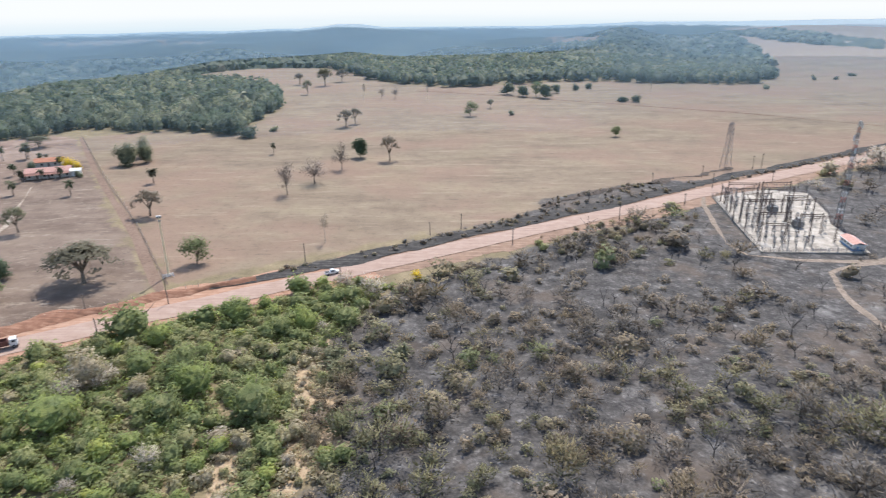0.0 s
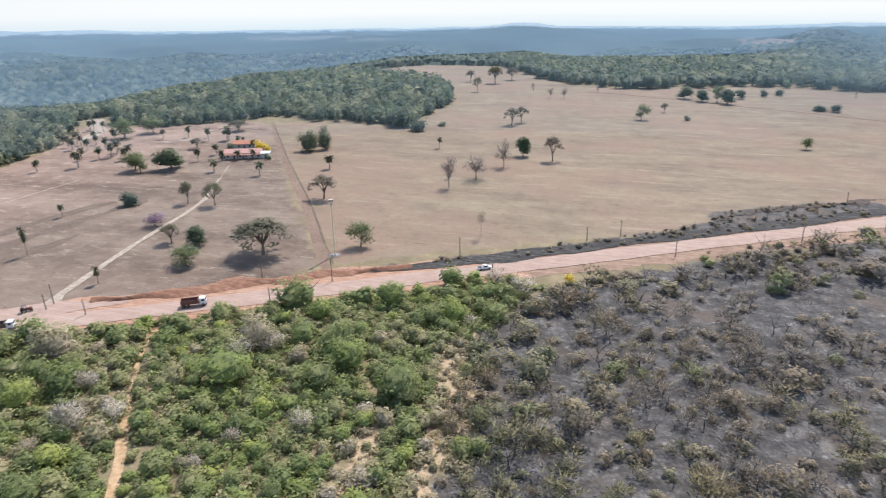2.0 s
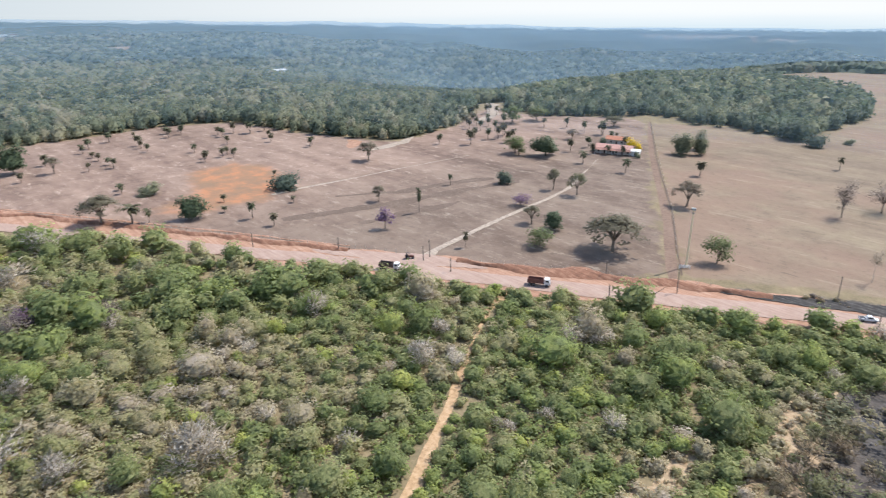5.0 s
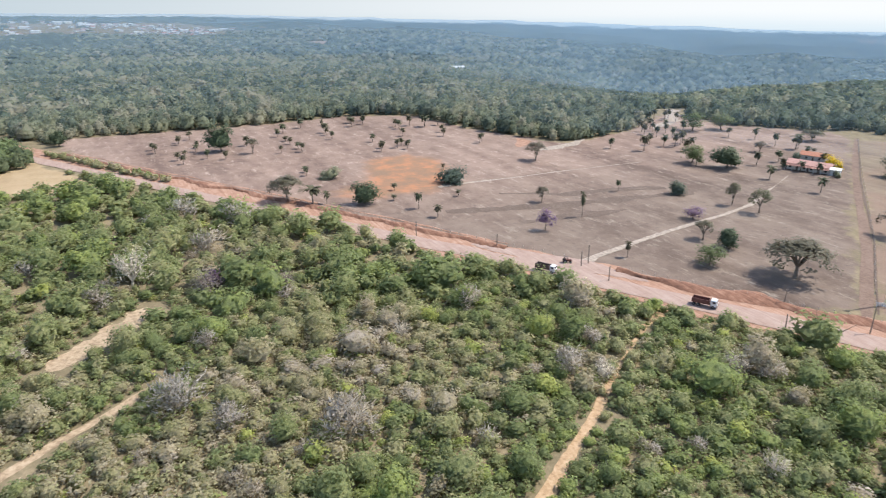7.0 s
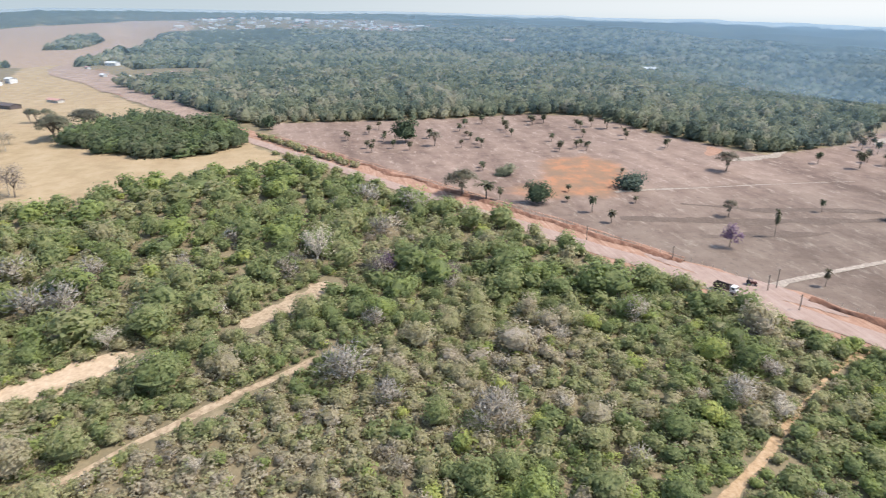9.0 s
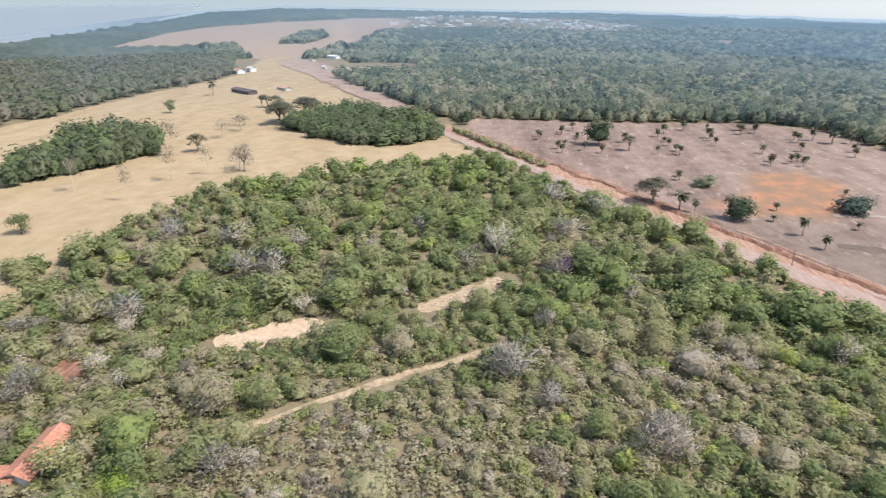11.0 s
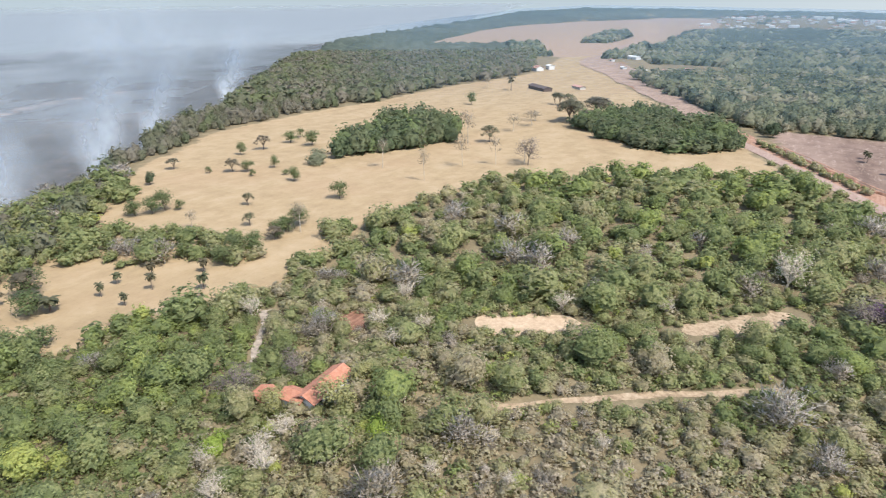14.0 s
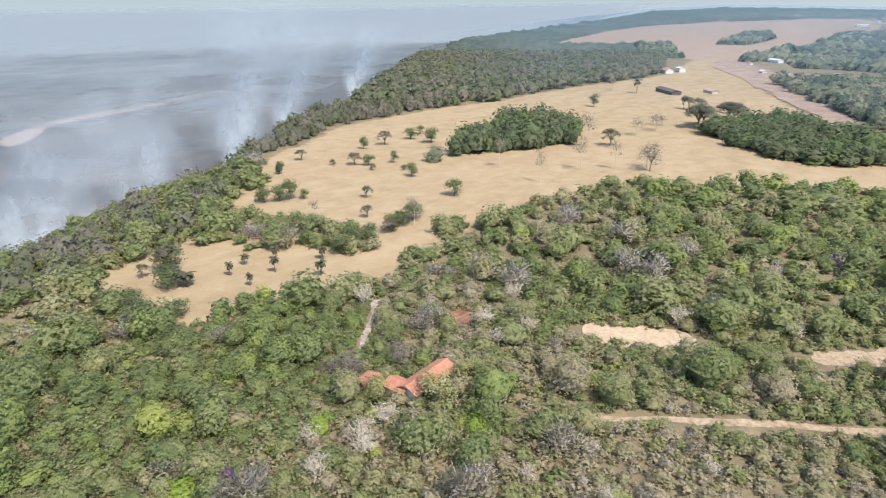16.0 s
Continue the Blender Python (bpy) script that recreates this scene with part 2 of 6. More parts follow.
# hazy spurs between the valley and the skyline: bearing, distance, half widths in degrees and metres, rise
SPURS = [(86, 1500, 6.0, 160, 34), (76, 1420, 3.5, 150, 30), (97, 1750, 6.0, 170, 26), (112, 1560, 7.0, 200, 22), (124, 1330, 6.0, 190, 22), (133, 1150, 5.0, 170, 16), (104, 2000, 4.0, 140, 12)]
# how much lower the crest lies along the skyline
CREST = [(74, 0), (80, 6), (85, 6), (90, 4), (95, 2), (97, -3), (98.8, -5), (100.5, 0), (102, 7), (106, 8), (110, 8), (125, 8), (132, 6), (142, 0)]


def table(rows, x):
    xs, ys = zip(*rows)
    return np.interp(x, xs, ys)


def smooth(x, lo, hi):
    s = np.clip((x - lo) / (hi - lo), 0, 1)
    return s * s * (3 - 2 * s)


def waves(x, y, size, seed):
    """Cheap smooth noise, about -1 to 1."""
    r = np.random.default_rng(seed)
    out = 0
    for k in range(6):
        d, p = r.uniform(0, 2 * math.pi), r.uniform(0, 7)
        s = 2 * math.pi / (size * r.uniform(0.6, 1.6))
        out = out + np.sin((x * math.cos(d) + y * math.sin(d)) * s + p)
    return out / 3.2


def height(x, y):
    """Lie of the land: a plateau that falls away at the scarp and at the skyline."""
    x, y = np.asarray(x, float), np.asarray(y, float)
    r, az = np.hypot(x, y), np.degrees(np.arctan2(y, x)) % 360
    off = np.abs(y - road_y(x)) * 0.86
    z = waves(x, y, 70, 3) * 0.35 * smooth(off, 14, 40) + waves(x, y, 420, 4) * 2.5 * smooth(r, 500, 1100)
    tilt = np.tan(np.radians(-table(HORIZON, az)))
    edge = np.minimum(4500, 84 / tilt)
    top = EYE - edge * tilt - 6
    fold = smooth(r, 750, 1250) * smooth(-r, -edge * 0.97, -edge * 0.7) * (az < 195) * smooth(-table(VALLEY, az), -14, 0)
    s = table(SCARP, az)
    brink, deep = table(BRINK, az), table(VALLEY, az)
    floor = smooth(r, brink, brink + 330) * smooth(-r, -edge * 0.98, -np.maximum(edge * 0.62, brink + 340))
    z = z - deep * floor
    for sa, sr, wa, wr, up in SPURS:
        z = z + up * np.exp(-((az - sa) / wa) ** 2 - ((r - sr) / wr) ** 2)
    z = z + np.minimum(deep, 30) / 30 * floor * 11 * waves(x, y, 260, 57)
    z = z + np.maximum(top, 0) * smooth(r, 1000, edge) - np.maximum(r - edge, 0) * 0.16 * (r < s + 300) + fold * (13 * waves(x, y, 850, 52) - 9)
    z = z - table(CREST, az) * smooth(r, 1500, 2000)
    return np.where(r > s, z - 185 * smooth(r - s, 0, 400), z)


def ground_at(x, y):
    return float(height(x, y))


PASTURE = [(-95, 200), (-261, 456), (-208, 482), (-151, 462), (-149, 594), (-172, 690), (-205, 738), (-292, 792), (-360, 868), (-290, 970), (-170, 992), (-118, 890), (-62, 768), (12, 727), (76, 750), (142, 774), (205, 767), (267, 744),
           (352, 742), (410, 814), (520, 1050), (900, 2200), (2000, 3200), (3500, 2600), (2500, 1600), (290, 405)]
PADDOCK = [(-99, 194), (-265, 456), (-288, 469), (-344, 423), (-410, 430), (-361, 341), (-345, 272), (-377, 257), (-433, 237), (-500, 226),
           (-524, 180), (-516, 100), (-522, 15), (-525, -45), (-429, -18), (-236, 95), (-121, 165)]
STRAW = [(-45, -210), (-78, -238), (-109, -243), (-149, -282), (-210, -341), (-312, -396), (-418, -399), (-497, -384), (-635, -388),
         (-847, -363), (-1078, -427), (-1400, -560), (-1300, -400), (-968, -335), (-690, -190), (-470, -58), (-430, -42), (-398, -23), (-360, -10), (-369, -42), (-355, -72), (-337, -94), (-322, -120), (-305, -146),
         (-290, -150), (-199, -165), (-150, -150), (-125, -150), (-65, -175)]
FALLOW = [(-1172, -820), (-1290, -845), (-1566, -950), (-1950, -1070), (-2260, -1010), (-2630, -745), (-2850, -560), (-2712, -440), (-2156, -405), (-1663, -380), (-1450, -370),
          (-1132, -370), (-1060, -420), (-1100, -470), (-1300, -560), (-1293, -706)]
FAR_ROAD = [(-2700, -650), (-1970, -498), (-1635, -442), (-1195, -379), (-1080, -372), (-1010, -361), (-950, -318), (-882, -274), (-737, -200)]
CLEARING = [(-1735, 373), (-1405, 430), (-1760, 560), (-2010, 435)]
BURNT = [(-31, 164), (-22, 184), (-9, 203), (9, 215), (47, 239), (120, 284), (200, 330), (420, 455), (500, 200), (300, 0), (60, 10), (-24, 60), (-30, 121)]
RED = [(-302, 87), (-309, 112), (-362, 132), (-368, 160), (-340, 172), (-300, 158), (-284, 138), (-285, 102)]
BANK = [(-338, -1549), (-374, -1688), (-470, -1800), (-546, -1861), (-688, -1937), (-890, -1990), (-1144, -2090), (-1362, -2090), (-1362, -2044), (-1144, -2040), (-890, -1925), (-688, -1850), (-500, -1770), (-400, -1600)]
VERGE_BURN = [(-82, 196), (-77, 203), (-40, 223), (-1, 248), (42, 277), (47, 294), (86, 318), (118, 329), (143, 328), (284, 407), (290, 402),
              (143, 322), (42, 262), (-1, 239), (-40, 215)]
SUBSTATION_THICKET = [(38, 247), (66, 257), (102, 278), (110, 263), (90, 232), (64, 215), (41, 226)]
NORTH_EAST_WOOD = [(-130, 893), (-62, 768), (12, 725), (76, 748), (142, 772), (205, 765), (267, 742), (352, 740), (404, 814), (430, 919), (350, 1010), (180, 1050), (0, 1080),
                   (-150, 1110), (-260, 1180)]
EAST_STRIPS = [[(273, 1086), (432, 1357), (561, 1488), (532, 1188), (465, 1199)], [(816, 1957), (711, 1411), (788, 1186), (876, 1322), (867, 1545), (1030, 2056)]]
# far eastern pasture: sun and haze are painted in as a paler ground colour
EAST_HAZED = [(450, 1180), (620, 1130), (800, 1050), (1500, 1500), (2000, 2600), (900, 2600), (560, 2000), (480, 1500)]
RIDGE_FIELDS = [[(-1184, 1866), (-1014, 1686), (-863, 1746), (-792, 1830), (-737, 1742), (-648, 1731), (-542, 1813), (-892, 1971)],
                [(341, 2068), (305, 1898), (400, 1800), (514, 1931)], [(295, 2027), (277, 1793), (437, 1853), (467, 1998)]]
COPSE_SOUTH = [(-295, -261), (-321, -243), (-376, -225), (-411, -241), (-431, -280), (-400, -300), (-327, -285)]
COPSE_ROAD = [(-472, -175), (-448, -155), (-415, -107), (-419, -70), (-452, -50), (-503, -70), (-555, -143), (-512, -168)]
FAR_COPSE = [(-1400, -505), (-1420, -462), (-1660, -486), (-1820, -540), (-1760, -580), (-1560, -550)]
MEADOW_BAND = [(-84, -262), (-108, -263), (-132, -253), (-149, -245), (-158, -220), (-162, -191), (-147, -171), (-136, -191), (-121, -212), (-103, -232), (-82, -240)]


def sdf(poly, x, y):
    """Signed distance to a polygon's edge, positive inside."""
    p = np.array(poly, float)
    q = np.roll(p, -1, 0)
    best, inside = np.full(np.shape(x), 1e9), np.zeros(np.shape(x), bool)
    for (ax, ay), (bx, by) in zip(p, q):
        dx, dy = bx - ax, by - ay
        s = np.clip(((x - ax) * dx + (y - ay) * dy) / (dx * dx + dy * dy), 0, 1)
        best = np.minimum(best, np.hypot(x - ax - s * dx, y - ay - s * dy))
        cross = (ay > y) != (by > y)
        with np.errstate(divide="ignore", invalid="ignore"):
            inside ^= cross & (x < (bx - ax) * (y - ay) / np.where(by == ay, 1e-9, by - ay) + ax)
    return np.where(inside, best, -best)


# ---- mesh helpers ----
def mesh_object(name, verts, faces, mat, parent=None, label="", smooth_shade=False):
    me = bpy.data.meshes.new(name)
    me.from_pydata([tuple(v) for v in verts], [], [tuple(f) for f in faces])
    me.materials.append(mat)
    if smooth_shade:
        me.shade_smooth()
    ob = new(name, me)
    if parent:
        ob.parent = parent
    if label:
        ob["label"] = label
    return ob


def part(name, bm, mat, parent, label=""):
    me = bpy.data.meshes.new(name)
    bm.to_mesh(me)
    bm.free()
    me.materials.append(mat)
    ob = new(name, me)
    ob.parent = parent
    if label:
        ob["label"] = label
    return ob


def quad_mesh(name, faces, mat, tone=None, normals=None):
    """One mesh of many loose faces (n, corners, 3), with a tone and a normal of its clump for each."""
    faces = np.ascontiguousarray(faces, np.float32)
    k, c = faces.shape[:2]
    me = bpy.data.meshes.new(name)
    me.vertices.add(c * k)
    me.vertices.foreach_set("co", faces.reshape(-1))
    me.loops.add(c * k)
    me.loops.foreach_set("vertex_index", np.arange(c * k, dtype=np.int32))
    me.polygons.add(k)
    me.polygons.foreach_set("loop_start", np.arange(0, c * k, c, dtype=np.int32))
    me.update(calc_edges=True)
    if tone is not None:
        at = me.attributes.new("tone", 'FLOAT', 'FACE')
        at.data.foreach_set("value", np.ascontiguousarray(tone, np.float32))
    if normals is not None:
        at = me.attributes.new("custom_normal", 'FLOAT_VECTOR', 'POINT')
        at.data.foreach_set("vector", np.repeat(np.ascontiguousarray(normals, np.float32), c, axis=0).ravel())
    me.materials.append(mat)
    return me


def tube(points, radii, sides=5):
    """Quads of a tapered tube along points."""
    pts = np.array(points, float)
    rings = []
    for i, p in enumerate(pts):
        d = pts[min(i + 1, len(pts) - 1)] - pts[max(i - 1, 0)]
        d = d / (np.linalg.norm(d) + 1e-9)
        u = np.cross(d, (0.31, 0.95, 0.05) if abs(d[2]) > 0.7 else (0, 0, 1))
        u /= np.linalg.norm(u)
        w = np.cross(d, u)
        t = np.linspace(0, 2 * math.pi, sides, endpoint=False)[:, None]
        rings.append(p + radii[i] * (np.cos(t) * u + np.sin(t) * w))
    out = []
    for r1, r2 in zip(rings, rings[1:]):
        for j in range(sides):
            k = (j + 1) % sides
            out.append((r1[j], r1[k], r2[k], r2[j]))
    return np.array(out)


def leaf_quads(centres, normals, size, r, loose=0.36, aspect=0.7, spiky=False):
    """Leaf sprays: pointed faces at centres, facing about along normals, or twigs that stick out along them."""
    k = len(centres)
    n = normals * 0.75 + (0, 0, 0.45) + r.normal(0, loose, (k, 3))
    n /= np.linalg.norm(n, axis=1)[:, None] + 1e-9
    u = np.cross(n, r.normal(0, 1, (k, 3)))
    if spiky:
        n, u = u / (np.linalg.norm(u, axis=1)[:, None] + 1e-9), n
    u /= np.linalg.norm(u, axis=1)[:, None] + 1e-9
    w = np.cross(n, u)
    s = (size * r.uniform(0.6, 1.35, k))[:, None]
    u, w = u * s * 0.6, w * s * 0.6 * aspect
    return np.stack([centres + u * 1.2, centres - u * 0.7 + w * 1.15, centres - u * 0.7 - w * 1.15], 1)


def crown_core(p, low, size=0.68):
    """The dense inside of a crown: a lumpy dome under the outer leaves."""
    rows = []
    for up in (-0.15, 0.4, 0.85):
        for k in range(7):
            t = 2 * math.pi * (k + up) / 7
            d = np.array([math.cos(t) * math.cos(up), math.sin(t) * math.cos(up), math.sin(up)])
            rows.append(d * np.quantile((p - (0, 0, 0.15)) @ d, 0.985) * size + (0, 0, 0.15))
    rows.append(np.array([0, 0, np.quantile(p[:, 2], 0.97) * 0.9]))
    f = []
    for j in range(2):
        for k in range(7):
            a, b = j * 7 + k, j * 7 + (k + 1) % 7
            f += [(a, b, b + 7), (a, b + 7, a + 7)]
    f += [(14 + k, 14 + (k + 1) % 7, 21) for k in range(7)]
    v = np.array(rows)
    v[:, 2] = low + (1 - low) * np.clip(v[:, 2] / 0.8, 0, 1)
    return v[np.array(f)]


def crown(r, leaves, low=0.3, lumps=6, leaf=0.13, inner=0.2, aspect=0.7, spiky=False, core=True, size=0.72):
    """Leaves of a crown one unit wide, from low to 1 in height: several uneven lumps; and their clumps' normals."""
    c = r.normal(0, 1, (lumps, 3))
    c /= np.linalg.norm(c, axis=1)[:, None]
    c *= r.uniform(0.14, 0.40, (lumps, 1))
    rad = r.uniform(0.15, 0.28, lumps)
    c[0], rad[0] = (0, 0, 0.05), 0.3
    i = r.choice(lumps, leaves, p=rad ** 2 / (rad ** 2).sum())
    d = r.normal(0, 1, (leaves, 3))
    d[:, 2] = np.abs(d[:, 2]) * 1.1 - 0.35
    d /= np.linalg.norm(d, axis=1)[:, None]
    f = np.where(r.random(leaves) < inner, r.uniform(0.3, 0.8, leaves), r.uniform(0.8, 1.0, leaves) + r.random(leaves) ** 3 * 0.5)
    p = c[i] + d * (rad[i] * f)[:, None]
    wide = np.quantile(np.hypot(p[:, 0], p[:, 1]), 0.93)
    p[:, :2] *= 0.47 / wide
    lo, hi = np.quantile(p[:, 2], (0.03, 0.985))
    p[:, 2] = (p[:, 2] - lo) / (hi - lo) * 0.8
    q = leaf_quads(p, d, leaf, r, aspect=aspect, spiky=spiky)
    q[..., 2] = low + (1 - low) * np.clip(q[..., 2] / 0.8, 0, 1.06)
    if core:
        q = np.concatenate([q, crown_core(p, low, size)])
        p = np.concatenate([p, q[leaves:].mean(1) * (1, 1, 0.8)])
        d = np.concatenate([d, p[leaves:] / np.linalg.norm(p[leaves:], axis=1)[:, None]])
    whole = p - (0, 0, 0.2)
    e = d * 0.6 + whole / (np.linalg.norm(whole, axis=1)[:, None] + 1e-9) * 0.5 + (0, 0, 0.15) + r.normal(0, 0.16, p.shape)
    return q, e / (np.linalg.norm(e, axis=1)[:, None] + 1e-9)


def planted(model, at, w, h, turn):
    """A crown's leaves and normals at its place, turned and sized."""
    c, k = math.cos(turn), math.sin(turn)
    spin = np.array([[c, k, 0], [-k, c, 0], [0, 0, 1.0]])
    return (model[0] * (w, w, h)) @ spin + at, model[1] @ spin


def limbs(r, h, w, low, count=5, thick=0.035, twigs=0, sides=5):
    """Trunk, limbs and twigs of a tree h high and w wide."""
    lean = r.normal(0, 0.03, 2) * h
    fork = np.array([lean[0], lean[1], h * low])
    q = [tube([(0, 0, -0.15), (lean[0] * 0.4, lean[1] * 0.4, h * low * 0.5), fork], [h * thick * 1.25, h * thick, h * thick * 0.8], sides)]
    for k in range(count):
        t = 2 * math.pi * (k + r.uniform(-0.3, 0.3)) / count
        out = np.array([math.cos(t), math.sin(t), 0]) * w * r.uniform(0.25, 0.46)
        end = fork + out + (0, 0, h * (1 - low) * r.uniform(0.45, 0.95))
        mid = fork + out * 0.45 + (0, 0, h * (1 - low) * r.uniform(0.25, 0.45))
        q.append(tube([fork, mid, end], [h * thick * 0.6, h * thick * 0.4, h * thick * 0.1], max(3, sides - 1)))
        for j in range(twigs):
            s = r.uniform(0.3, 0.95)
            base = fork + (mid - fork) * s * 2 if s < 0.5 else mid + (end - mid) * (s * 2 - 1)
            tip = base + r.normal(0, 1, 3) * (w * 0.13, w * 0.13, h * 0.05) + (0, 0, h * 0.10)
            q.append(tube([base, (base + tip) / 2 + r.normal(0, 0.02, 3) * w, tip], [h * thick * 0.24, h * thick * 0.15, h * thick * 0.05], 3))
    return np.concatenate(q)


# ---- ground sheet ----
def build_ground():
    rings = np.concatenate([[0.5], np.geomspace(12, 4950, 170)])
    az = np.radians(np.arange(0, 360, 0.72))
    gx, gy = np.outer(rings, np.cos(az)), np.outer(rings, np.sin(az))
    x, y = gx.ravel(), gy.ravel()
    co = np.stack([x, y, height(x, y)], 1).astype(np.float32)
    nr, na = len(rings), len(az)
    i, j = np.meshgrid(np.arange(nr - 1), np.arange(na), indexing="ij")
    k = (j + 1) % na
    f = np.stack([i * na + j, (i + 1) * na + j, (i + 1) * na + k, i * na + k], -1).reshape(-1, 4).astype(np.int32)
    me = bpy.data.meshes.new("ground")
    me.vertices.add(len(co))
    me.vertices.foreach_set("co", co.ravel())
    me.loops.add(f.size + na)
    me.loops.foreach_set("vertex_index", np.concatenate([f.ravel(), np.arange(na, dtype=np.int32)]))
    me.polygons.add(len(f) + 1)
    me.polygons.foreach_set("loop_start", np.arange(0, f.size + 1, 4, dtype=np.int32))
    me.update(calc_edges=True)
    me.shade_smooth()
    r, deg = np.hypot(x, y), np.degrees(az)
    zones = dict(pasture=sdf(PASTURE, x, y), paddock=sdf(PADDOCK, x, y), straw=sdf(STRAW, x, y), fallow_and_hazed=np.maximum.reduce([sdf(p, x, y) for p in (FALLOW, CLEARING, EAST_HAZED, *RIDGE_FIELDS)]),
                 burnt=np.maximum(sdf(BURNT, x, y), sdf(VERGE_BURN, x, y) * 1.6), red=np.maximum(sdf(RED, x, y), 22 - np.hypot((x + 965) / 1.6, y + 305)), bank=sdf(BANK, x, y),
                 lowland=r - table(SCARP, np.degrees(np.arctan2(y, x)) % 360) - 120)
    for name, v in zones.items():
        at = me.attributes.new(name, 'FLOAT', 'POINT')
        at.data.foreach_set("value", np.clip(v, -80, 80).astype(np.float32))
    me.materials.append(ground_material())
    return tagged(new("ground", me), "dry plateau with brown pasture, scrub litter and burnt patches", "ground", kind="structure")


build_ground()


# ---- road, tracks and bare patches ----
def ribbon(name, line, widths, mat, label, lift, step=3.0, ragged=0.4, seed=1, rows=5, camber=0.0):
    """A strip of ground along a line, with ragged edges."""
    r = np.random.default_rng(seed)
    p = np.array(line, float)
    d = np.concatenate([[0], np.cumsum(np.hypot(*np.diff(p, axis=0).T))])
    s = np.linspace(0, d[-1], max(2, int(d[-1] / step)))
    x, y, w = np.interp(s, d, p[:, 0]), np.interp(s, d, p[:, 1]), np.interp(s, d, widths)
    if name == "bare_patch":
        w = w * np.sqrt(np.clip(1 - np.abs(2 * s / s[-1] - 1) ** 3, 0.02, 1))
    tx, ty = np.gradient(x), np.gradient(y)
    k = np.hypot(tx, ty) + 1e-9
    nx, ny = -ty / k, tx / k

    def wander():
        n = r.normal(0, 1, len(s) + 20)
        slow, quick = np.convolve(n, np.ones(9) / 3.0, "same")[10:-10], np.convolve(n, np.ones(3) / 1.7, "same")[10:-10]
        return ragged * (0.75 * slow + 0.35 * quick)

    left, right = w / 2 + wander(), w / 2 + wander()
    verts, faces = [], []
    for i in range(len(s)):
        for j in range(rows):
            o = -right[i] + (left[i] + right[i]) * j / (rows - 1)
            px, py = x[i] + nx[i] * o, y[i] + ny[i] * o
            hump = camber * (1 - (2 * j / (rows - 1) - 1) ** 2)
            verts.append((px, py, ground_at(px, py) + lift + hump))
    for i in range(len(s) - 1):
        for j in range(rows - 1):
            b = i * rows + j
            faces.append((b, b + rows, b + rows + 1, b + 1))
    ob = mesh_object(name, verts, faces, mat, smooth_shade=True)
    return tagged(ob, label, "road", kind="structure")


def earth(name, c1, c2, c3, sc=0.25, lined=True):
    m = material(name, 0.95)
    n = Nodes(m)
    v = n.where()
    along = n.noise(n.stretch(v, 0.05, 0.9, 0.3, radians(-30.4)), 1.0, 5, 0.65) if lined else n.noise(v, 0.8, 5, 0.7)
    f = n.math('ADD', n.math('MULTIPLY', along, 0.55), n.math('MULTIPLY', n.noise(v, sc, 6, 0.7), 0.45))
    n.colour(n.ramp(f, [(0.34, c1), (0.5, c2), (0.66, c3)]))
    n.bump(n.noise(v, 1.5, 5, 0.7), 0.5, 0.15)
    return m


road_mat = earth("laterite_road", (0.225, 0.152, 0.118), (0.288, 0.205, 0.165), (0.335, 0.258, 0.215))
shoulder_mat = earth("red_shoulder", (0.185, 0.095, 0.06), (0.29, 0.168, 0.113), (0.38, 0.26, 0.19))
sand_mat = earth("sandy_soil", (0.19, 0.135, 0.085), (0.31, 0.23, 0.148), (0.41, 0.32, 0.22), 0.4, False)
pale_sand_mat = earth("pale_sand", (0.29, 0.205, 0.13), (0.40, 0.295, 0.195), (0.50, 0.385, 0.27), 0.3, False)
track_mat = earth("orange_track", (0.23, 0.15, 0.085), (0.35, 0.235, 0.135), (0.44, 0.315, 0.2), 0.4, False)
dirt_mat = earth("grey_dirt", (0.17, 0.138, 0.11), (0.28, 0.232, 0.185), (0.39, 0.33, 0.27), 0.4, False)
yard_track_mat = earth("ashy_track", (0.10, 0.078, 0.06), (0.19, 0.15, 0.118), (0.31, 0.25, 0.20), 0.5, False)
scorch_mat = earth("scorched_grass", (0.022, 0.018, 0.016), (0.058, 0.044, 0.036), (0.13, 0.10, 0.078), 0.25, False)
ash_mat = earth("burnt_verge", (0.012, 0.011, 0.011), (0.032, 0.029, 0.027), (0.10, 0.092, 0.085), 0.5)

berm_mat = earth("red_earth_bank", (0.088, 0.043, 0.029), (0.185, 0.092, 0.058), (0.32, 0.185, 0.125), 0.35)
ribbon("verge", [(-1240, -374), (-1010, -352), (-950, -312), (-882, -262), (-737, -188), (-642, -140), (-545, -84)], [24, 40, 62, 58, 40, 30, 16], earth("bare_roadside", (0.17, 0.115, 0.085), (0.26, 0.185, 0.14), (0.36, 0.27, 0.21), 0.05),
       "bare pinkish earth and dry weeds along the far road", 0.45, 6, 2.5, 27, rows=9)
brown_mat = earth("brown_shoulder", (0.115, 0.075, 0.055), (0.21, 0.135, 0.096), (0.315, 0.225, 0.165))
ribbon("verge", [(-930, road_y(-930) + 1), (-600, road_y(-600) + 2), (-330, road_y(-330) + 4), (-80, road_y(-80) + 4), (-28, road_y(-28) + 1)],
       [10, 10.5, 21, 25, 24], shoulder_mat, "red earth shoulders beside the dirt road", 0.10, 1.6, 0.9, 2)
ribbon("verge", [(-34, road_y(-34) + 1), (40, road_y(40) - 1), (700, road_y(700) - 1)], [25, 26, 24], brown_mat, "brown earth shoulders beside the dirt road", 0.08, 1.6, 1.1, 25)
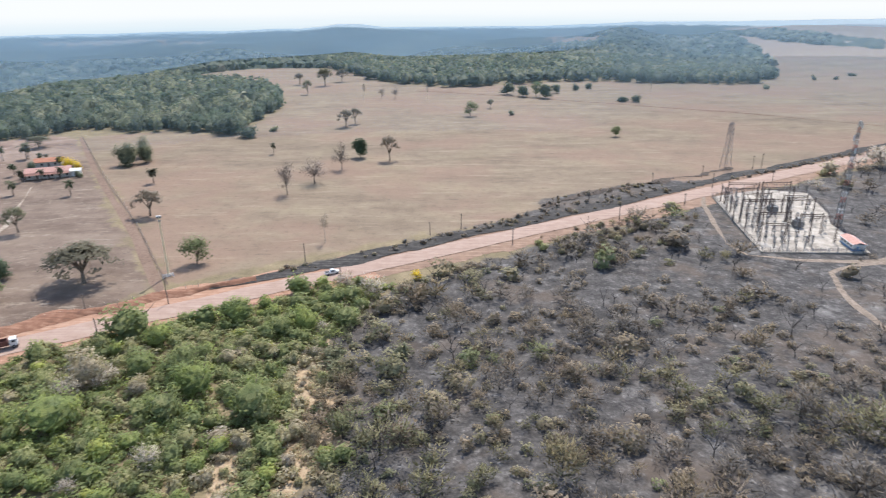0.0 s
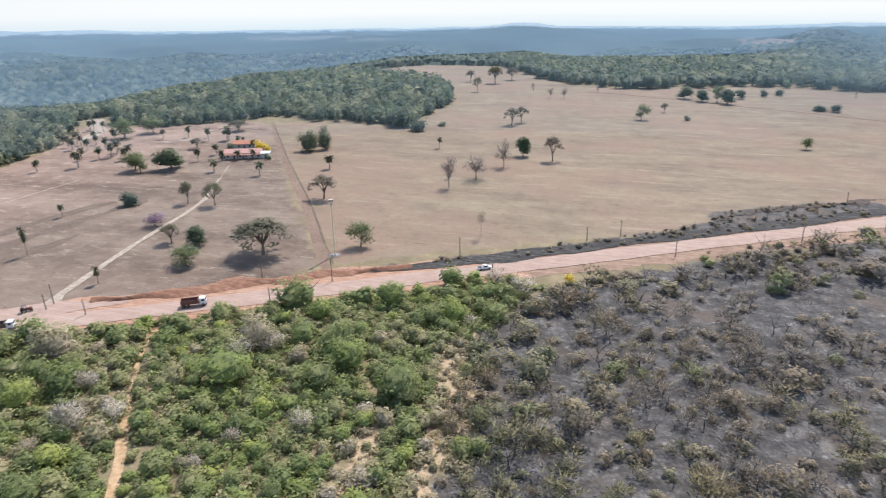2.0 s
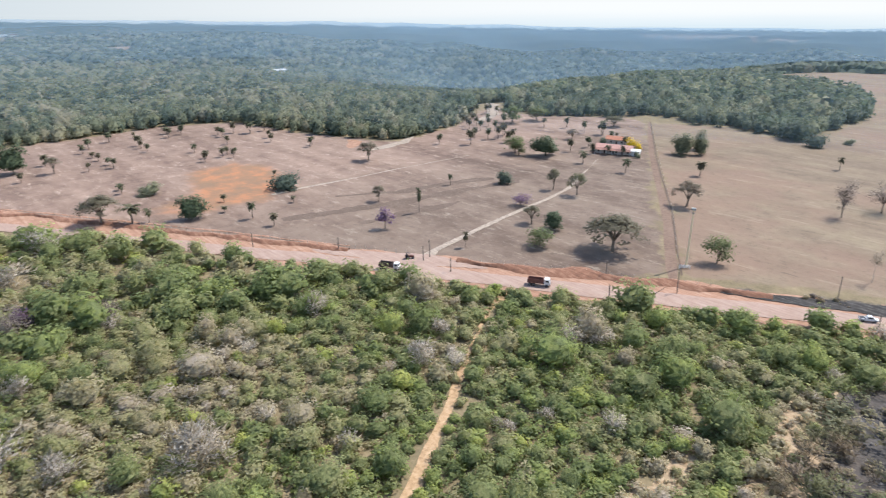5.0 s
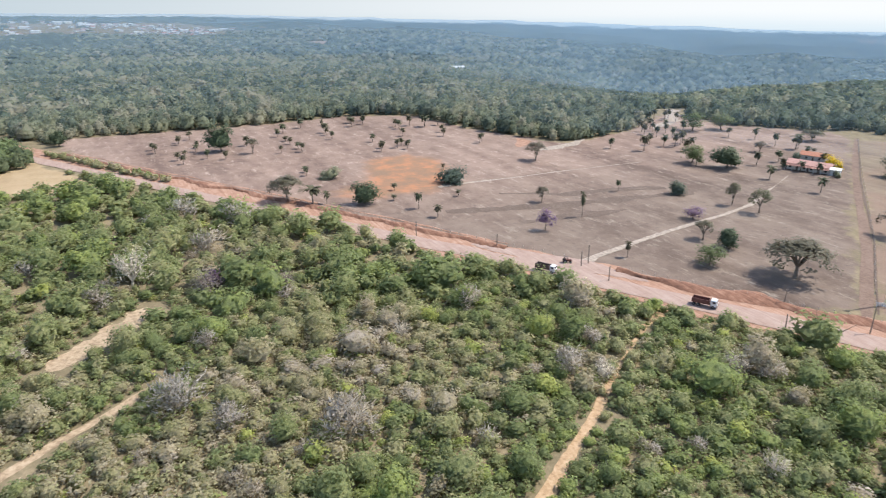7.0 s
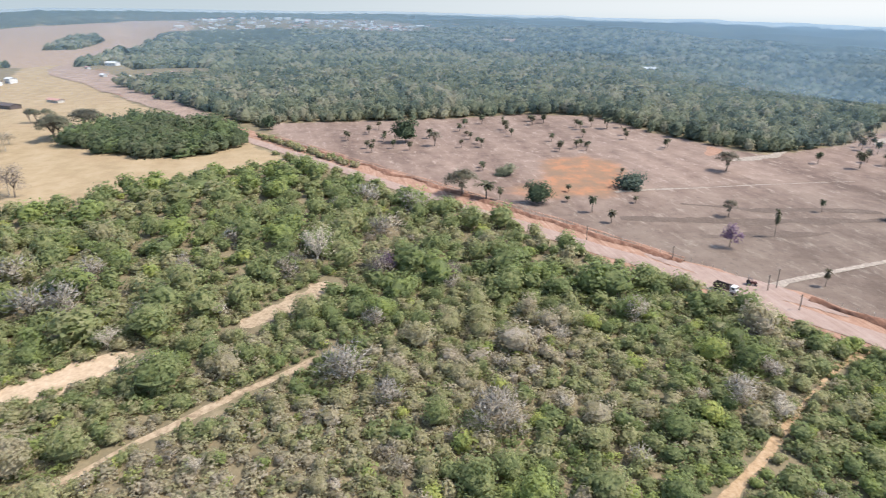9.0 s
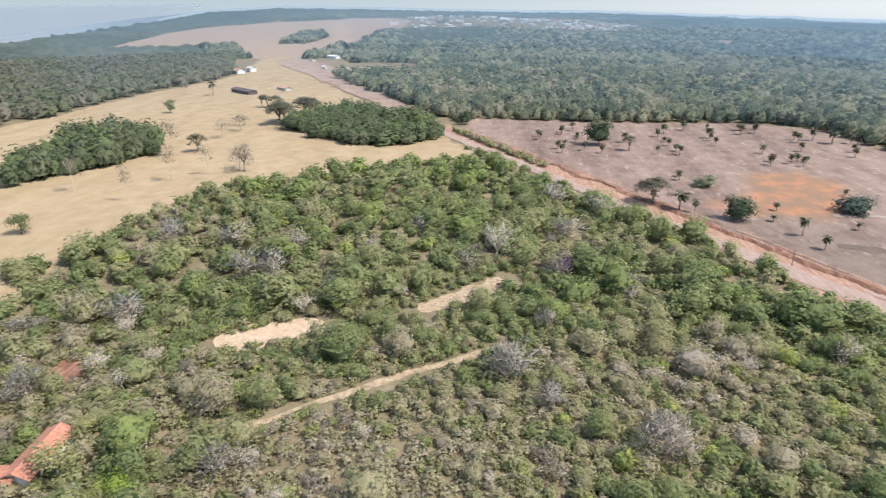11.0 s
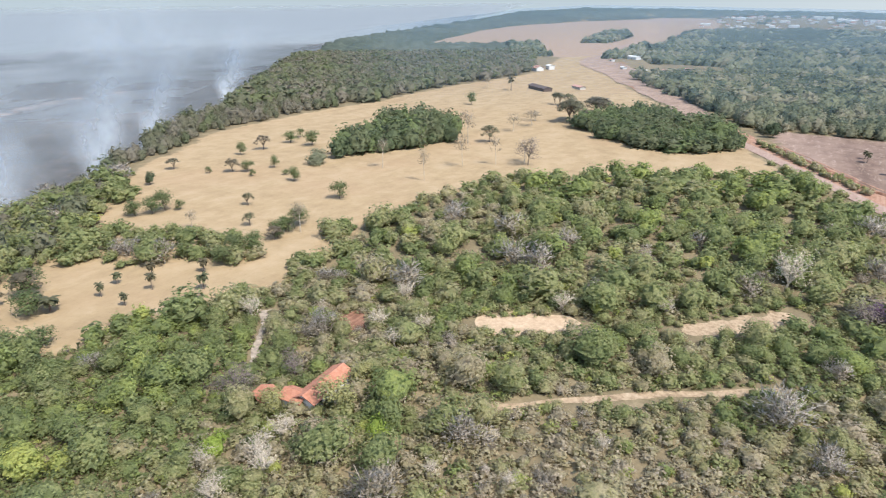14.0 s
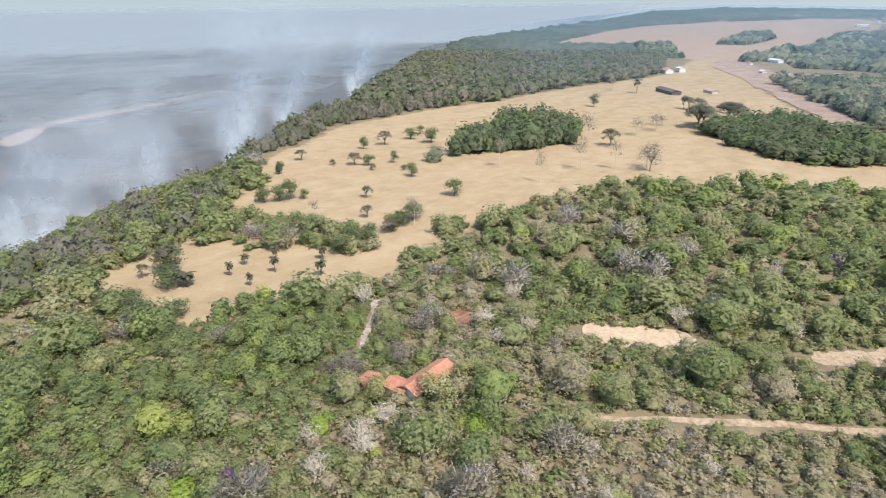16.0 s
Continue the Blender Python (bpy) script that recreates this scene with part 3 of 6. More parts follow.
ribbon("road", FAR_ROAD + [(-642, -144), (-545, -98), (-448, -43), (-364, 9), (-287, 56), (-200, road_y(-200)), (0, road_y(0)), (900, road_y(900))], [12, 11, 10, 9, 9, 9, 9, 9, 9, 8, 8, 8, 8.5, 9, 9.5, 10.5, 10.5], road_mat,
       "wide pinkish gravel road, dry and dusty", 0.24, 1.6, 0.25, 3, camber=0.12)
ribbon("berm", [(x, road_y(x) + o) for x, o in ((-470, 10), (-400, 11.5), (-330, 13), (-260, 14), (-196, 13.5))], [2, 3.5, 4.5, 5.5, 3], berm_mat, "low bank of red earth beside the road", 0.15, 1.2, 1.0, 21, camber=0.9)
ribbon("berm", [(x, road_y(x) + o) for x, o in ((-158, 12.5), (-130, 14), (-100, 14.5), (-66, 12.0))], [3.5, 6.5, 7.0, 3], berm_mat, "low bank of red earth beside the road", 0.15, 1.2, 1.1, 22, camber=1.1)
ribbon("berm", [(x, road_y(x) + o) for x, o in ((-470, 16.5), (-330, 19), (-260, 20), (-200, 19))], [1.0, 1.4, 1.6, 1.0], shoulder_mat, "thin line of loose red earth along the fence", 0.12, 1.5, 0.4, 23, camber=0.15)
ribbon("burnt_verge", [(-80, road_y(-80) + 13), (-40, road_y(-40) + 12), (60, road_y(60) + 12), (170, road_y(170) + 13), (420, road_y(420) + 11)],
       [3, 9, 8, 8, 5], ash_mat, "black burnt strip of verge along the road", 0.3, 2.4, 1.0, 4)
ribbon("burnt_verge", [(46, 284), (66, 301), (90, 316), (113, 328), (142, 342), (165, 355)], [2, 6, 4, 6, 4, 2], scorch_mat, "black burnt strip of rank grass by the pasture", 0.2, 1.5, 1.9, 24)
ribbon("track", [(-60, 32), (-79, 62), (-90, 80), (-98, 93), (-106, 104), (-116, 118), (-124, 131), (-128, 146)], [3.6, 3.4, 3.0, 2.2, 1.4, 1.2, 2.6, 6], track_mat,
       "narrow sandy track through green scrub", 0.08, 1.5, 0.35, 5)
ribbon("track", [(-104, -69), (-112, -60), (-126, -43), (-140, -26), (-151, -9), (-158, 0)], [1.6, 2.4, 2.6, 2.6, 2.4, 1.6], sand_mat,
       "narrow pale path between dry shrubs", 0.08, 1.5, 0.3, 6)
ribbon("bare_patch", [(-206, road_y(-206) + 9), (-188, road_y(-188) + 11), (-166, road_y(-166) + 12), (-146, road_y(-146) + 10)], [3, 9, 11, 3], road_mat, "pale sandy apron at the farm entrance", 0.20, 1.5, 0.8, 61)
ribbon("driveway", [(-166, 133), (-173, 152), (-181, 197), (-187, 238), (-192, 262), (-208, 301), (-218, 325)], [10, 4, 2.6, 2.3, 2.0, 1.3, 1.0], dirt_mat,
       "pale sandy driveway to the farmhouse", 0.17, 2.0, 0.3, 7)
ribbon("track", [(-288, 144), (-288, 163), (-285, 190), (-285, 221), (-284, 247), (-281, 277)], [2.2, 2.0, 1.8, 1.6, 1.4, 1.0], dirt_mat, "faint farm track across the paddock", 0.1, 3, 0.3, 8)
plough_red = earth("ploughed_red_line", (0.06, 0.028, 0.02), (0.11, 0.05, 0.032), (0.17, 0.085, 0.055), 0.3, False)
ribbon("track", [(-30, 700), (38, 667), (164, 595), (246, 543), (332, 479)], [2.3, 2.3, 2.0, 1.8, 1.6], plough_red, "thin red ploughed line across the pasture", 0.1, 5, 0.3, 31)
plough_mat = earth("ploughed_strip", (0.078, 0.055, 0.042), (0.115, 0.083, 0.063), (0.165, 0.125, 0.098), 0.12, False)
for line, widths, seed in (([(-249, 128), (-241, 153), (-233, 180), (-227, 211), (-221, 248), (-223, 274)], [3, 7, 9, 8, 7, 2], 51), ([(-262, 165), (-248, 192), (-240, 224), (-231, 247)], [2, 6, 7, 2], 52),
                           ([(-220, 150), (-218, 172), (-216, 185), (-214, 205)], [2, 6, 7, 2], 53)):
    ribbon("ploughed_strip", line, widths, plough_mat, "dark ploughed strip across the dry paddock", 0.06, 2.0, 1.2, seed)
ribbon("fire_break", [(-92, 188), (-100, 201), (-135, 258), (-201.5, 358), (-264, 460)], [1.5, 3.8, 4.2, 3.4, 2.2], earth("firebreak_soil", (0.105, 0.068, 0.050), (0.160, 0.108, 0.080), (0.215, 0.152, 0.116), 0.06, False),
       "ploughed reddish firebreak along the fence", 0.08, 3, 0.25, 9)
ribbon("track", [(-95.2, 198.5), (-132.5, 259.5), (-199.5, 359.5), (-263, 460.5)], [0.8, 0.8, 0.9, 0.9], plough_mat, "dark furrow under the pasture fence", 0.16, 3, 0.1, 29)
ribbon("track", [(128, 303), (121, 283), (115, 254), (111, 235), (114, 221), (130, 216.5), (148, 215), (162, 215), (175, 222)], [3.4, 2.6, 2.2, 2.2, 2.4, 2.6, 3.4, 5, 6], yard_track_mat,
       "dirt track round the substation", 0.1, 1.5, 0.35, 10)
ribbon("track", [(163, 216), (147, 211), (135, 204), (130, 190), (128, 176), (127, 150), (127, 100)], [3.4, 2.4, 2.2, 2.1, 2.1, 2.2, 2.4], yard_track_mat,
       "grey two-wheel track across burnt ground", 0.1, 1.5, 0.3, 11)
ribbon("bare_patch", [(-38, 168), (-36, 150), (-37, 138), (-32, 128), (-31, 111), (-29, 92)], [3, 6, 8, 10, 9, 9], sand_mat, "strip of dry sandy grass at the burn's edge", 0.07, 1.2, 1.8, 12)
ribbon("bare_patch", [(-47, 116), (-46, 96), (-44, 84)], [3, 7, 8], sand_mat, "sandy gap in green scrub", 0.07, 1.2, 1.3, 13)
ribbon("bare_patch", [(-148, -81), (-156, -70), (-164, -54)], [13, 16, 12], pale_sand_mat, "sandy clearing in the scrub", 0.07, 0.9, 1.3, 14)
ribbon("track", [(-122, -142), (-115, -133), (-105, -127), (-97, -122)], [1.8, 3.2, 3.4, 1.6], dirt_mat, "pale earth path behind the cottage", 0.07, 1.2, 0.5, 63)
ribbon("bare_patch", [(-378, 252), (-364, 249), (-350, 236)], [5, 9, 4], shoulder_mat, "bare red earth beside the cattle yard", 0.12, 1.5, 1.2, 64)
ribbon("bare_patch", [(-352, 290), (-341, 272), (-336, 240)], [4, 7, 4], dirt_mat, "pale trampled earth of the cattle yard", 0.12, 1.5, 0.8, 65)
ribbon("bare_patch", [(-436, 455), (-415, 440), (-380, 402), (-356, 362)], [6, 13, 12, 4], dirt_mat, "pale sandy ground between palms", 0.14, 2.0, 1.5, 66)
ribbon("bare_patch", [(-125, -112), (-131, -115), (-138, -116)], [8, 11, 8], berm_mat, "bare red earth among grey shrubs", 0.07, 0.9, 1.0, 16)
ribbon("bare_patch", [(-174, -26), (-186, -16), (-203, 0)], [8, 10, 7], sand_mat, "faint sandy clearing in the scrub", 0.07, 0.9, 1.5, 15)


# ---- scrub between the camera and the road ----
def scatter(step, x0, x1, y0, y1, r):
    gx, gy = np.meshgrid(np.arange(x0, x1, step), np.arange(y0, y1, step))
    gx = gx + (np.arange(len(gx)) % 2)[:, None] * step * 0.5
    x, y = gx.ravel() + r.uniform(-0.62, 0.62, gx.size) * step, gy.ravel() + r.uniform(-0.62, 0.62, gx.size) * step
    return x, y


def near_line(x, y, line, d):
    best = np.full(np.shape(x), 1e9)
    for (ax, ay), (bx, by) in zip(line, line[1:]):
        dx, dy = bx - ax, by - ay
        s = np.clip(((x - ax) * dx + (y - ay) * dy) / (dx * dx + dy * dy), 0, 1)
        best = np.minimum(best, np.hypot(x - ax - s * dx, y - ay - s * dy))
    return best < d


DRY_STRIPS = [[(-36, 150), (-37, 138), (-32, 128), (-31, 111), (-29, 92)], [(-47, 116), (-46, 96), (-44, 84)]]
OPEN_LINES = [([(-60, 32), (-79, 62), (-96, 90)], 1.8), ([(-98, 93), (-116, 118), (-128, 146)], 0.7), ([(-104, -69), (-126, -43), (-151, -9), (-158, 0)], 2.2),
              (DRY_STRIPS[0], 0.3), (DRY_STRIPS[1], 0.4), ([(-148, -81), (-156, -70), (-164, -54)], 4.6),
              ([(-174, -26), (-186, -16), (-203, 0)], 4.6), ([(121, 291), (115, 234), (118, 220), (130, 214), (160, 213), (175, 222)], 3.0),
              ([(163, 216), (135, 204), (128, 176), (127, 100)], 3.0), ([(-93, -100), (-103, -96)], 3.0), ([(-122, -142), (-105, -127), (-97, -122)], 1.5), ([(-131, -115), (-128, -112)], 4.0)]
PAD = [(126, 299), (117, 222), (150, 221), (170, 228), (182, 300), (156, 312)]


def clearance(x, y):
    """Metres of room between a place and the nearest open strip."""
    best = np.full(np.shape(x), 99.0)
    for line, d in OPEN_LINES:
        for (ax, ay), (bx, by) in zip(line, line[1:]):
            dx, dy = bx - ax, by - ay
            s = np.clip(((x - ax) * dx + (y - ay) * dy) / (dx * dx + dy * dy), 0, 1)
            best = np.minimum(best, np.hypot(x - ax - s * dx, y - ay - s * dy) - d)
    return np.maximum(best, 0)


def is_scrub(x, y):
    r, az = np.hypot(x, y), np.degrees(np.arctan2(y, x)) % 360
    ok = (y < road_y(x) - np.where(x > -25, np.where(x > 35, 13, 24), 10 + 6 * smooth(-x, 280, 380)) + waves(x, y, 30, 9) * 3) & (r > 5) & (r < 480) & ((sdf(STRAW, x, y) < (7 + 7 * waves(x, y, 40, 8)) * smooth(x, -330, -260)) | (sdf(MEADOW_BAND, x, y) > 2 * waves(x, y, 18, 8))) & (sdf(PAD, x, y) < -3) & (az > 35) & (az < 268)
    ok &= r < table(SCARP, az) + 60
    for line, d in OPEN_LINES:
        ok &= ~near_line(x, y, line, d)
    return ok


def dryness(x, y):
    """The low brown thicket south-west of the drone."""
    az = np.degrees(np.arctan2(y, x)) % 360
    return np.clip(np.exp(-(((az - 196) / 20) ** 2)) * smooth(-np.hypot(x, y), -150, -110) + 0.25 * waves(x, y, 30, 77), 0, 1)


def leafless(x, y):
    """Patches where grey bare shrubs stand together."""
    az, d = np.degrees(np.arctan2(y, x)) % 360, np.hypot(x, y)
    out = np.exp(-(((az - 229) / 11) ** 2)) * smooth(-d, -150, -115)
    for px, py, size in ((-232, 20, 20), (-106, 98, 10), (-60, 105, 9), (-150, 60, 9), (-118, -112, 13), (-90, 140, 8)):
        out = out + np.exp(-((x - px) ** 2 + (y - py) ** 2) / size ** 2)
    return np.minimum(out, 1)


def tones(x, y, r):
    """0 grey and leafless ... 1 fresh green."""
    az = np.degrees(np.arctan2(y, x)) % 360
    dry = dryness(x, y)
    t = 0.51 + 0.15 * waves(x, y, 60, 21) + 0.17 * waves(x, y, 21, 22) + r.normal(0, 0.12, len(x)) - 0.28 * dry
    t -= 0.24 * leafless(x, y)
    t = t + 0.7 * smooth(az, 226, 236) * smooth(np.hypot(x, y), 205, 240) * (0.63 - t)
    t -= (0.30 - 0.14 * smooth(-np.hypot(x, y), -185, -150)) * smooth(sdf(BURNT, x, y), -3, 8) + 0.16 * smooth(-az, -108, -92) + 0.16 * smooth(-az, -88, -75)
    lush = np.exp(-(((az - 183) / 24) ** 2)) * smooth(np.hypot(x, y), 150, 195)
    t = t + lush * 0.55 * (0.68 - t)
    t += 0.20 * smooth(-az, -165, -125) + 0.13 * smooth(az, 208, 226) * smooth(-np.hypot(x, y), -225, -180) + 0.13 * smooth(az, 228, 240) * smooth(-np.hypot(x, y), -205, -170)
    for line in DRY_STRIPS:
        t = np.where(near_line(x, y, line, 4.5), np.minimum(t, r.uniform(0.16, 0.42, len(x))), t)
    pick = r.random(len(x))
    t = np.where(t > 0.88, r.uniform(0.55, 0.88, len(x)), t)
    t = np.where(pick < 0.03, r.uniform(0.88, 1.0, len(x)), t)
    return np.clip(t, 0.02, 1.0)


def grow_scrub():
    r = np.random.default_rng(11)
    leaves, ltone, lnorm, wood, pale, char, scorched = [], [], [], [], [], [], ([], [], [])
    models = {n: [crown(r, n, low=0.1, lumps=int(r.integers(4, 8)), leaf=s) for _ in range(10)] for n, s in ((820, 0.056), (420, 0.082), (235, 0.108), (270, 0.105), (160, 0.14), (88, 0.19))}
    bare = {n: [crown(r, k, low=0.15, lumps=int(r.integers(4, 8)), leaf=s, inner=0.45, aspect=0.2, spiky=True, core=False) for _ in range(6)]
            for n, k, s in ((820, 760, 0.10), (420, 400, 0.13), (235, 230, 0.15), (270, 250, 0.18), (160, 150, 0.22), (88, 80, 0.3))}
    stems = [limbs(r, 1.0, 1.0, r.uniform(0.25, 0.4), 3, 0.03, 0, 3) for _ in range(8)]
    snags = [limbs(r, 1.0, 1.0, r.uniform(0.2, 0.35), 4, 0.018, 2, 3) for _ in range(8)]

    def grow(at, w, h, tone, n, soot):
        turn = r.uniform(0, 2 * math.pi)
        m = np.array([[math.cos(turn) * w, -math.sin(turn) * w, 0], [math.sin(turn) * w, math.cos(turn) * w, 0], [0, 0, h]]).T
        near = at[0] ** 2 + at[1] ** 2 < 27000
        if soot and r.random() < (0.38 if near else 0.6):
            char.append(snags[r.integers(8)] @ (m * (0.8, 0.8, 0.9)) + at)
            return
        twiggy = tone < 0.17 or (soot and r.random() < 0.72)
        if twiggy:
            pale.append(snags[r.integers(8)] @ m + at) if not soot else char.append(snags[r.integers(8)] @ m + at)
        q, e = planted((bare if twiggy else models)[n][r.integers(6 if twiggy else 10)], at, w, h, turn)
        if soot:
            cut = int(len(q) * r.uniform(0.4, 1.0))
            q, e = q[:cut], e[:cut]
        for bag, v in zip(scorched if soot else (leaves, lnorm, ltone), (q, e, np.full(len(q), min(tone, 0.14) if twiggy and not soot else tone))):
            bag.append(v)
        if n > 200 and r.random() < 0.25:
            wood.append(stems[r.integers(8)] @ m + at)

    for lo, hi, wide, fill, nb, nf in ((5, 86, 10.0, 5.4, 160, 88), (86, 185, 9.4, 4.4, 820, 235), (185, 300, 11.0, 6.0, 420, 160), (300, 480, 13.0, 6.8, 270, 88)):
        # tall crowns first, then the shrubs between them
        x, y = scatter(wide, -480, 330, -330, 430, r)
        d = np.hypot(x, y)
        soot = sdf(BURNT, x, y) + waves(x, y, 25, 5) * 6
        lush = np.exp(-(((np.degrees(np.arctan2(y, x)) % 360 - 185) / 30) ** 2)) * smooth(d, 150, 200)
        ok = (d >= lo) & (d < hi) & is_scrub(x, y) & (r.random(len(x)) < np.clip(0.44 + 0.42 * waves(x, y, 55, 61) + 0.45 * lush + 0.35 * smooth(np.degrees(np.arctan2(y, x)) % 360, 236, 246), 0.08, 0.95) * (1 - 0.85 * dryness(x, y)) * np.where(soot > 0, np.where(d < 185, 0.7, 0.45), 1.0))
        bx, by, soot, lush = x[ok], y[ok], soot[ok], lush[ok]
        bw = np.minimum(wide * np.clip(r.normal(0.95, 0.34, len(bx)), 0.5, 1.9), 2.0 + 2.0 * clearance(bx, by))
        t = tones(bx, by, r)
        t = np.where(t < 0.8, np.clip(t + 0.03 + 0.08 * lush, 0.02, 0.86), t)
        t = np.where(r.random(len(bx)) < 0.09 + 0.4 * leafless(bx, by), r.uniform(0.0, 0.14, len(bx)), t)
        z = height(bx, by)
        for k in range(len(bx)):
            grow(np.array([bx[k], by[k], z[k]]), bw[k], min(bw[k] * r.uniform(0.6, 0.9), 10.5), t[k], nb, soot[k] > 0)
        x, y = scatter(fill, -480, 330, -330, 430, r)
        d = np.hypot(x, y)
        ok = (d >= lo) & (d < hi) & is_scrub(x, y)
        x, y = x[ok], y[ok]
        near = np.ones(len(x), bool)
        for k in range(0, len(x), 400):
            near[k:k + 400] = (np.hypot(x[k:k + 400, None] - bx, y[k:k + 400, None] - by) > bw * 0.42).all(1)
        soot = sdf(BURNT, x, y) + waves(x, y, 25, 5) * 6
        keep = near & ((soot < 0) | (r.random(len(x)) < np.clip(np.where(np.hypot(x, y) < 180, 0.9, 0.45) + 0.8 * waves(x, y, 34, 71), 0.06, 1.0)))
        x, y, soot = x[keep], y[keep], soot[keep]
        dry = dryness(x, y)
        t, z, room = tones(x, y, r), height(x, y), 2.0 + 2.2 * clearance(x, y)
        for k in range(len(x)):
            w = min(fill * r.uniform(0.7, 1.6) * (r.uniform(0.7, 1.7) if soot[k] > 0 else 1.0) * (1 - 0.4 * dry[k]), room[k])
            grow(np.array([x[k], y[k], z[k]]), w, w * r.uniform(0.4, 0.75), t[k], nf, soot[k] > 0)
    for x in np.arange(-470, -362, 2.3):
        y = road_y(x) + r.uniform(0.5, 4.5)
        w = r.uniform(3.4, 5.6)
        grow(np.array([x, y, ground_at(x, y)]), w, w * r.uniform(0.6, 0.9), r.uniform(0.3, 0.6), 88, False)
    # half-burnt thickets by the substation and on the far verge
    for poly, count, small, large, lo, hi in ((SUBSTATION_THICKET, 110, 1.6, 4.6, 0.1, 0.55), (VERGE_BURN, 300, 0.8, 3.0, 0.0, 0.4)):
        p = np.array(poly)
        x, y = r.uniform(p[:, 0].min(), p[:, 0].max(), count * 30), r.uniform(p[:, 1].min(), p[:, 1].max(), count * 30)
        ok = np.flatnonzero((sdf(poly, x, y) > 0) & (waves(x, y, 22, 73) > -0.35))[:count]
        for k in ok:
            w = r.uniform(small, large)
            q, e = planted((bare[160][r.integers(6)] if r.random() < 0.4 else models[160][r.integers(10)]), (x[k], y[k], ground_at(x[k], y[k])), w, w * r.uniform(0.4, 0.75), r.uniform(0, 2 * math.pi))
            for bag, v in zip(scorched, (q, e, np.full(len(q), r.uniform(lo, hi)))):
                bag.append(v)
    low = [crown(r, 58, low=0.05, lumps=4, leaf=0.165, aspect=0.8, core=False) for _ in range(10)]
    x, y = scatter(2.6, -330, 250, -330, 330, r)
    ok = is_scrub(x, y) & (np.hypot(x, y) < 215) & (np.hypot(x, y) > 80) & (r.random(len(x)) < 0.96 - 0.84 * smooth(sdf(BURNT, x, y), -6, 14))
    x, y = x[ok], y[ok]
    t, z, soot, room = np.clip(tones(x, y, r) - 0.02, 0.27, 0.98), height(x, y), sdf(BURNT, x, y) + waves(x, y, 25, 5) * 6, 1.2 + 2.0 * clearance(x, y)
    for k in range(len(x)):
        w = min(r.uniform(2.4, 4.8), room[k])
        q, e = planted(low[r.integers(10)], (x[k], y[k], z[k]), w, w * r.uniform(0.35, 0.6), r.uniform(0, 2 * math.pi))
        for bag, v in zip(scorched if soot[k] > 0 else (leaves, lnorm, ltone), (q, e, np.full(len(q), t[k]))):
            bag.append(v)
    thicket = tagged(new("scrub_thicket", quad_mesh("scrub_thicket", np.concatenate(leaves), leaf_mat, np.concatenate(ltone), np.concatenate(lnorm))),
                     "dense savanna scrub of green, olive and grey shrubs", "shrubs", kind="stuff")
    q, e, t = (np.concatenate(v) for v in scorched)
    tagged(new("scorched_shrubs", quad_mesh("scorched_shrubs", q, scorched_mat, t, e)), "scorched brown shrubs on blackened ground", "shrubs", kind="stuff")
    for name, q, mat, text in (("scrub_stems", wood, bark_mat, "brown stems under the scrub"), ("dead_shrubs", pale, pale_bark_mat, "pale leafless shrubs among green scrub"),
                               ("charred_shrubs", char, char_mat, "blackened leafless shrubs on burnt ground")):
        tagged(new(name, quad_mesh(name, np.concatenate(q), mat)), text, "shrubs", kind="stuff")


grow_scrub()


# ---- woods ----
def is_wood(x, y):
    r, az = np.hypot(x, y), np.degrees(np.arctan2(y, x)) % 360
    north = (y > road_y(x) + np.where(x < -500, 22, 26)) & (sdf(PASTURE, x, y) < -2) & (sdf(PADDOCK, x, y) < 0) & (az > 95) & (az < 200) & (r > 330)
    north &= ~(np.hypot(x + 960, y + 260) < 120) & ~near_line(x, y, [(-97, 196), (-264, 462)], 30) & ~near_line(x, y, [(-430, 452), (-415, 440), (-356, 362)], 15)
    copse = np.maximum(np.maximum(sdf(COPSE_SOUTH, x, y), sdf(COPSE_ROAD, x, y)), sdf(NORTH_EAST_WOOD, x, y))
    rim = (y < road_y(x) - 60) & ((r > 0.72 * table(SCARP, az)) | (r > 520)) & (sdf(STRAW, x, y) < -4) & (sdf(FALLOW, x, y) < -10) & (az > 204) & (az < 268) & (r > 230) & (r < table(SCARP, az) + 25)
    far_rim = (az > 196) & (az <= 204) & (sdf(STRAW, x, y) < -4) & (sdf(FALLOW, x, y) < -10) & (y < road_y(x) - 200) & (r > 600)
    return north | (copse > 3 * waves(x, y, 30, 2)) | rim | far_rim


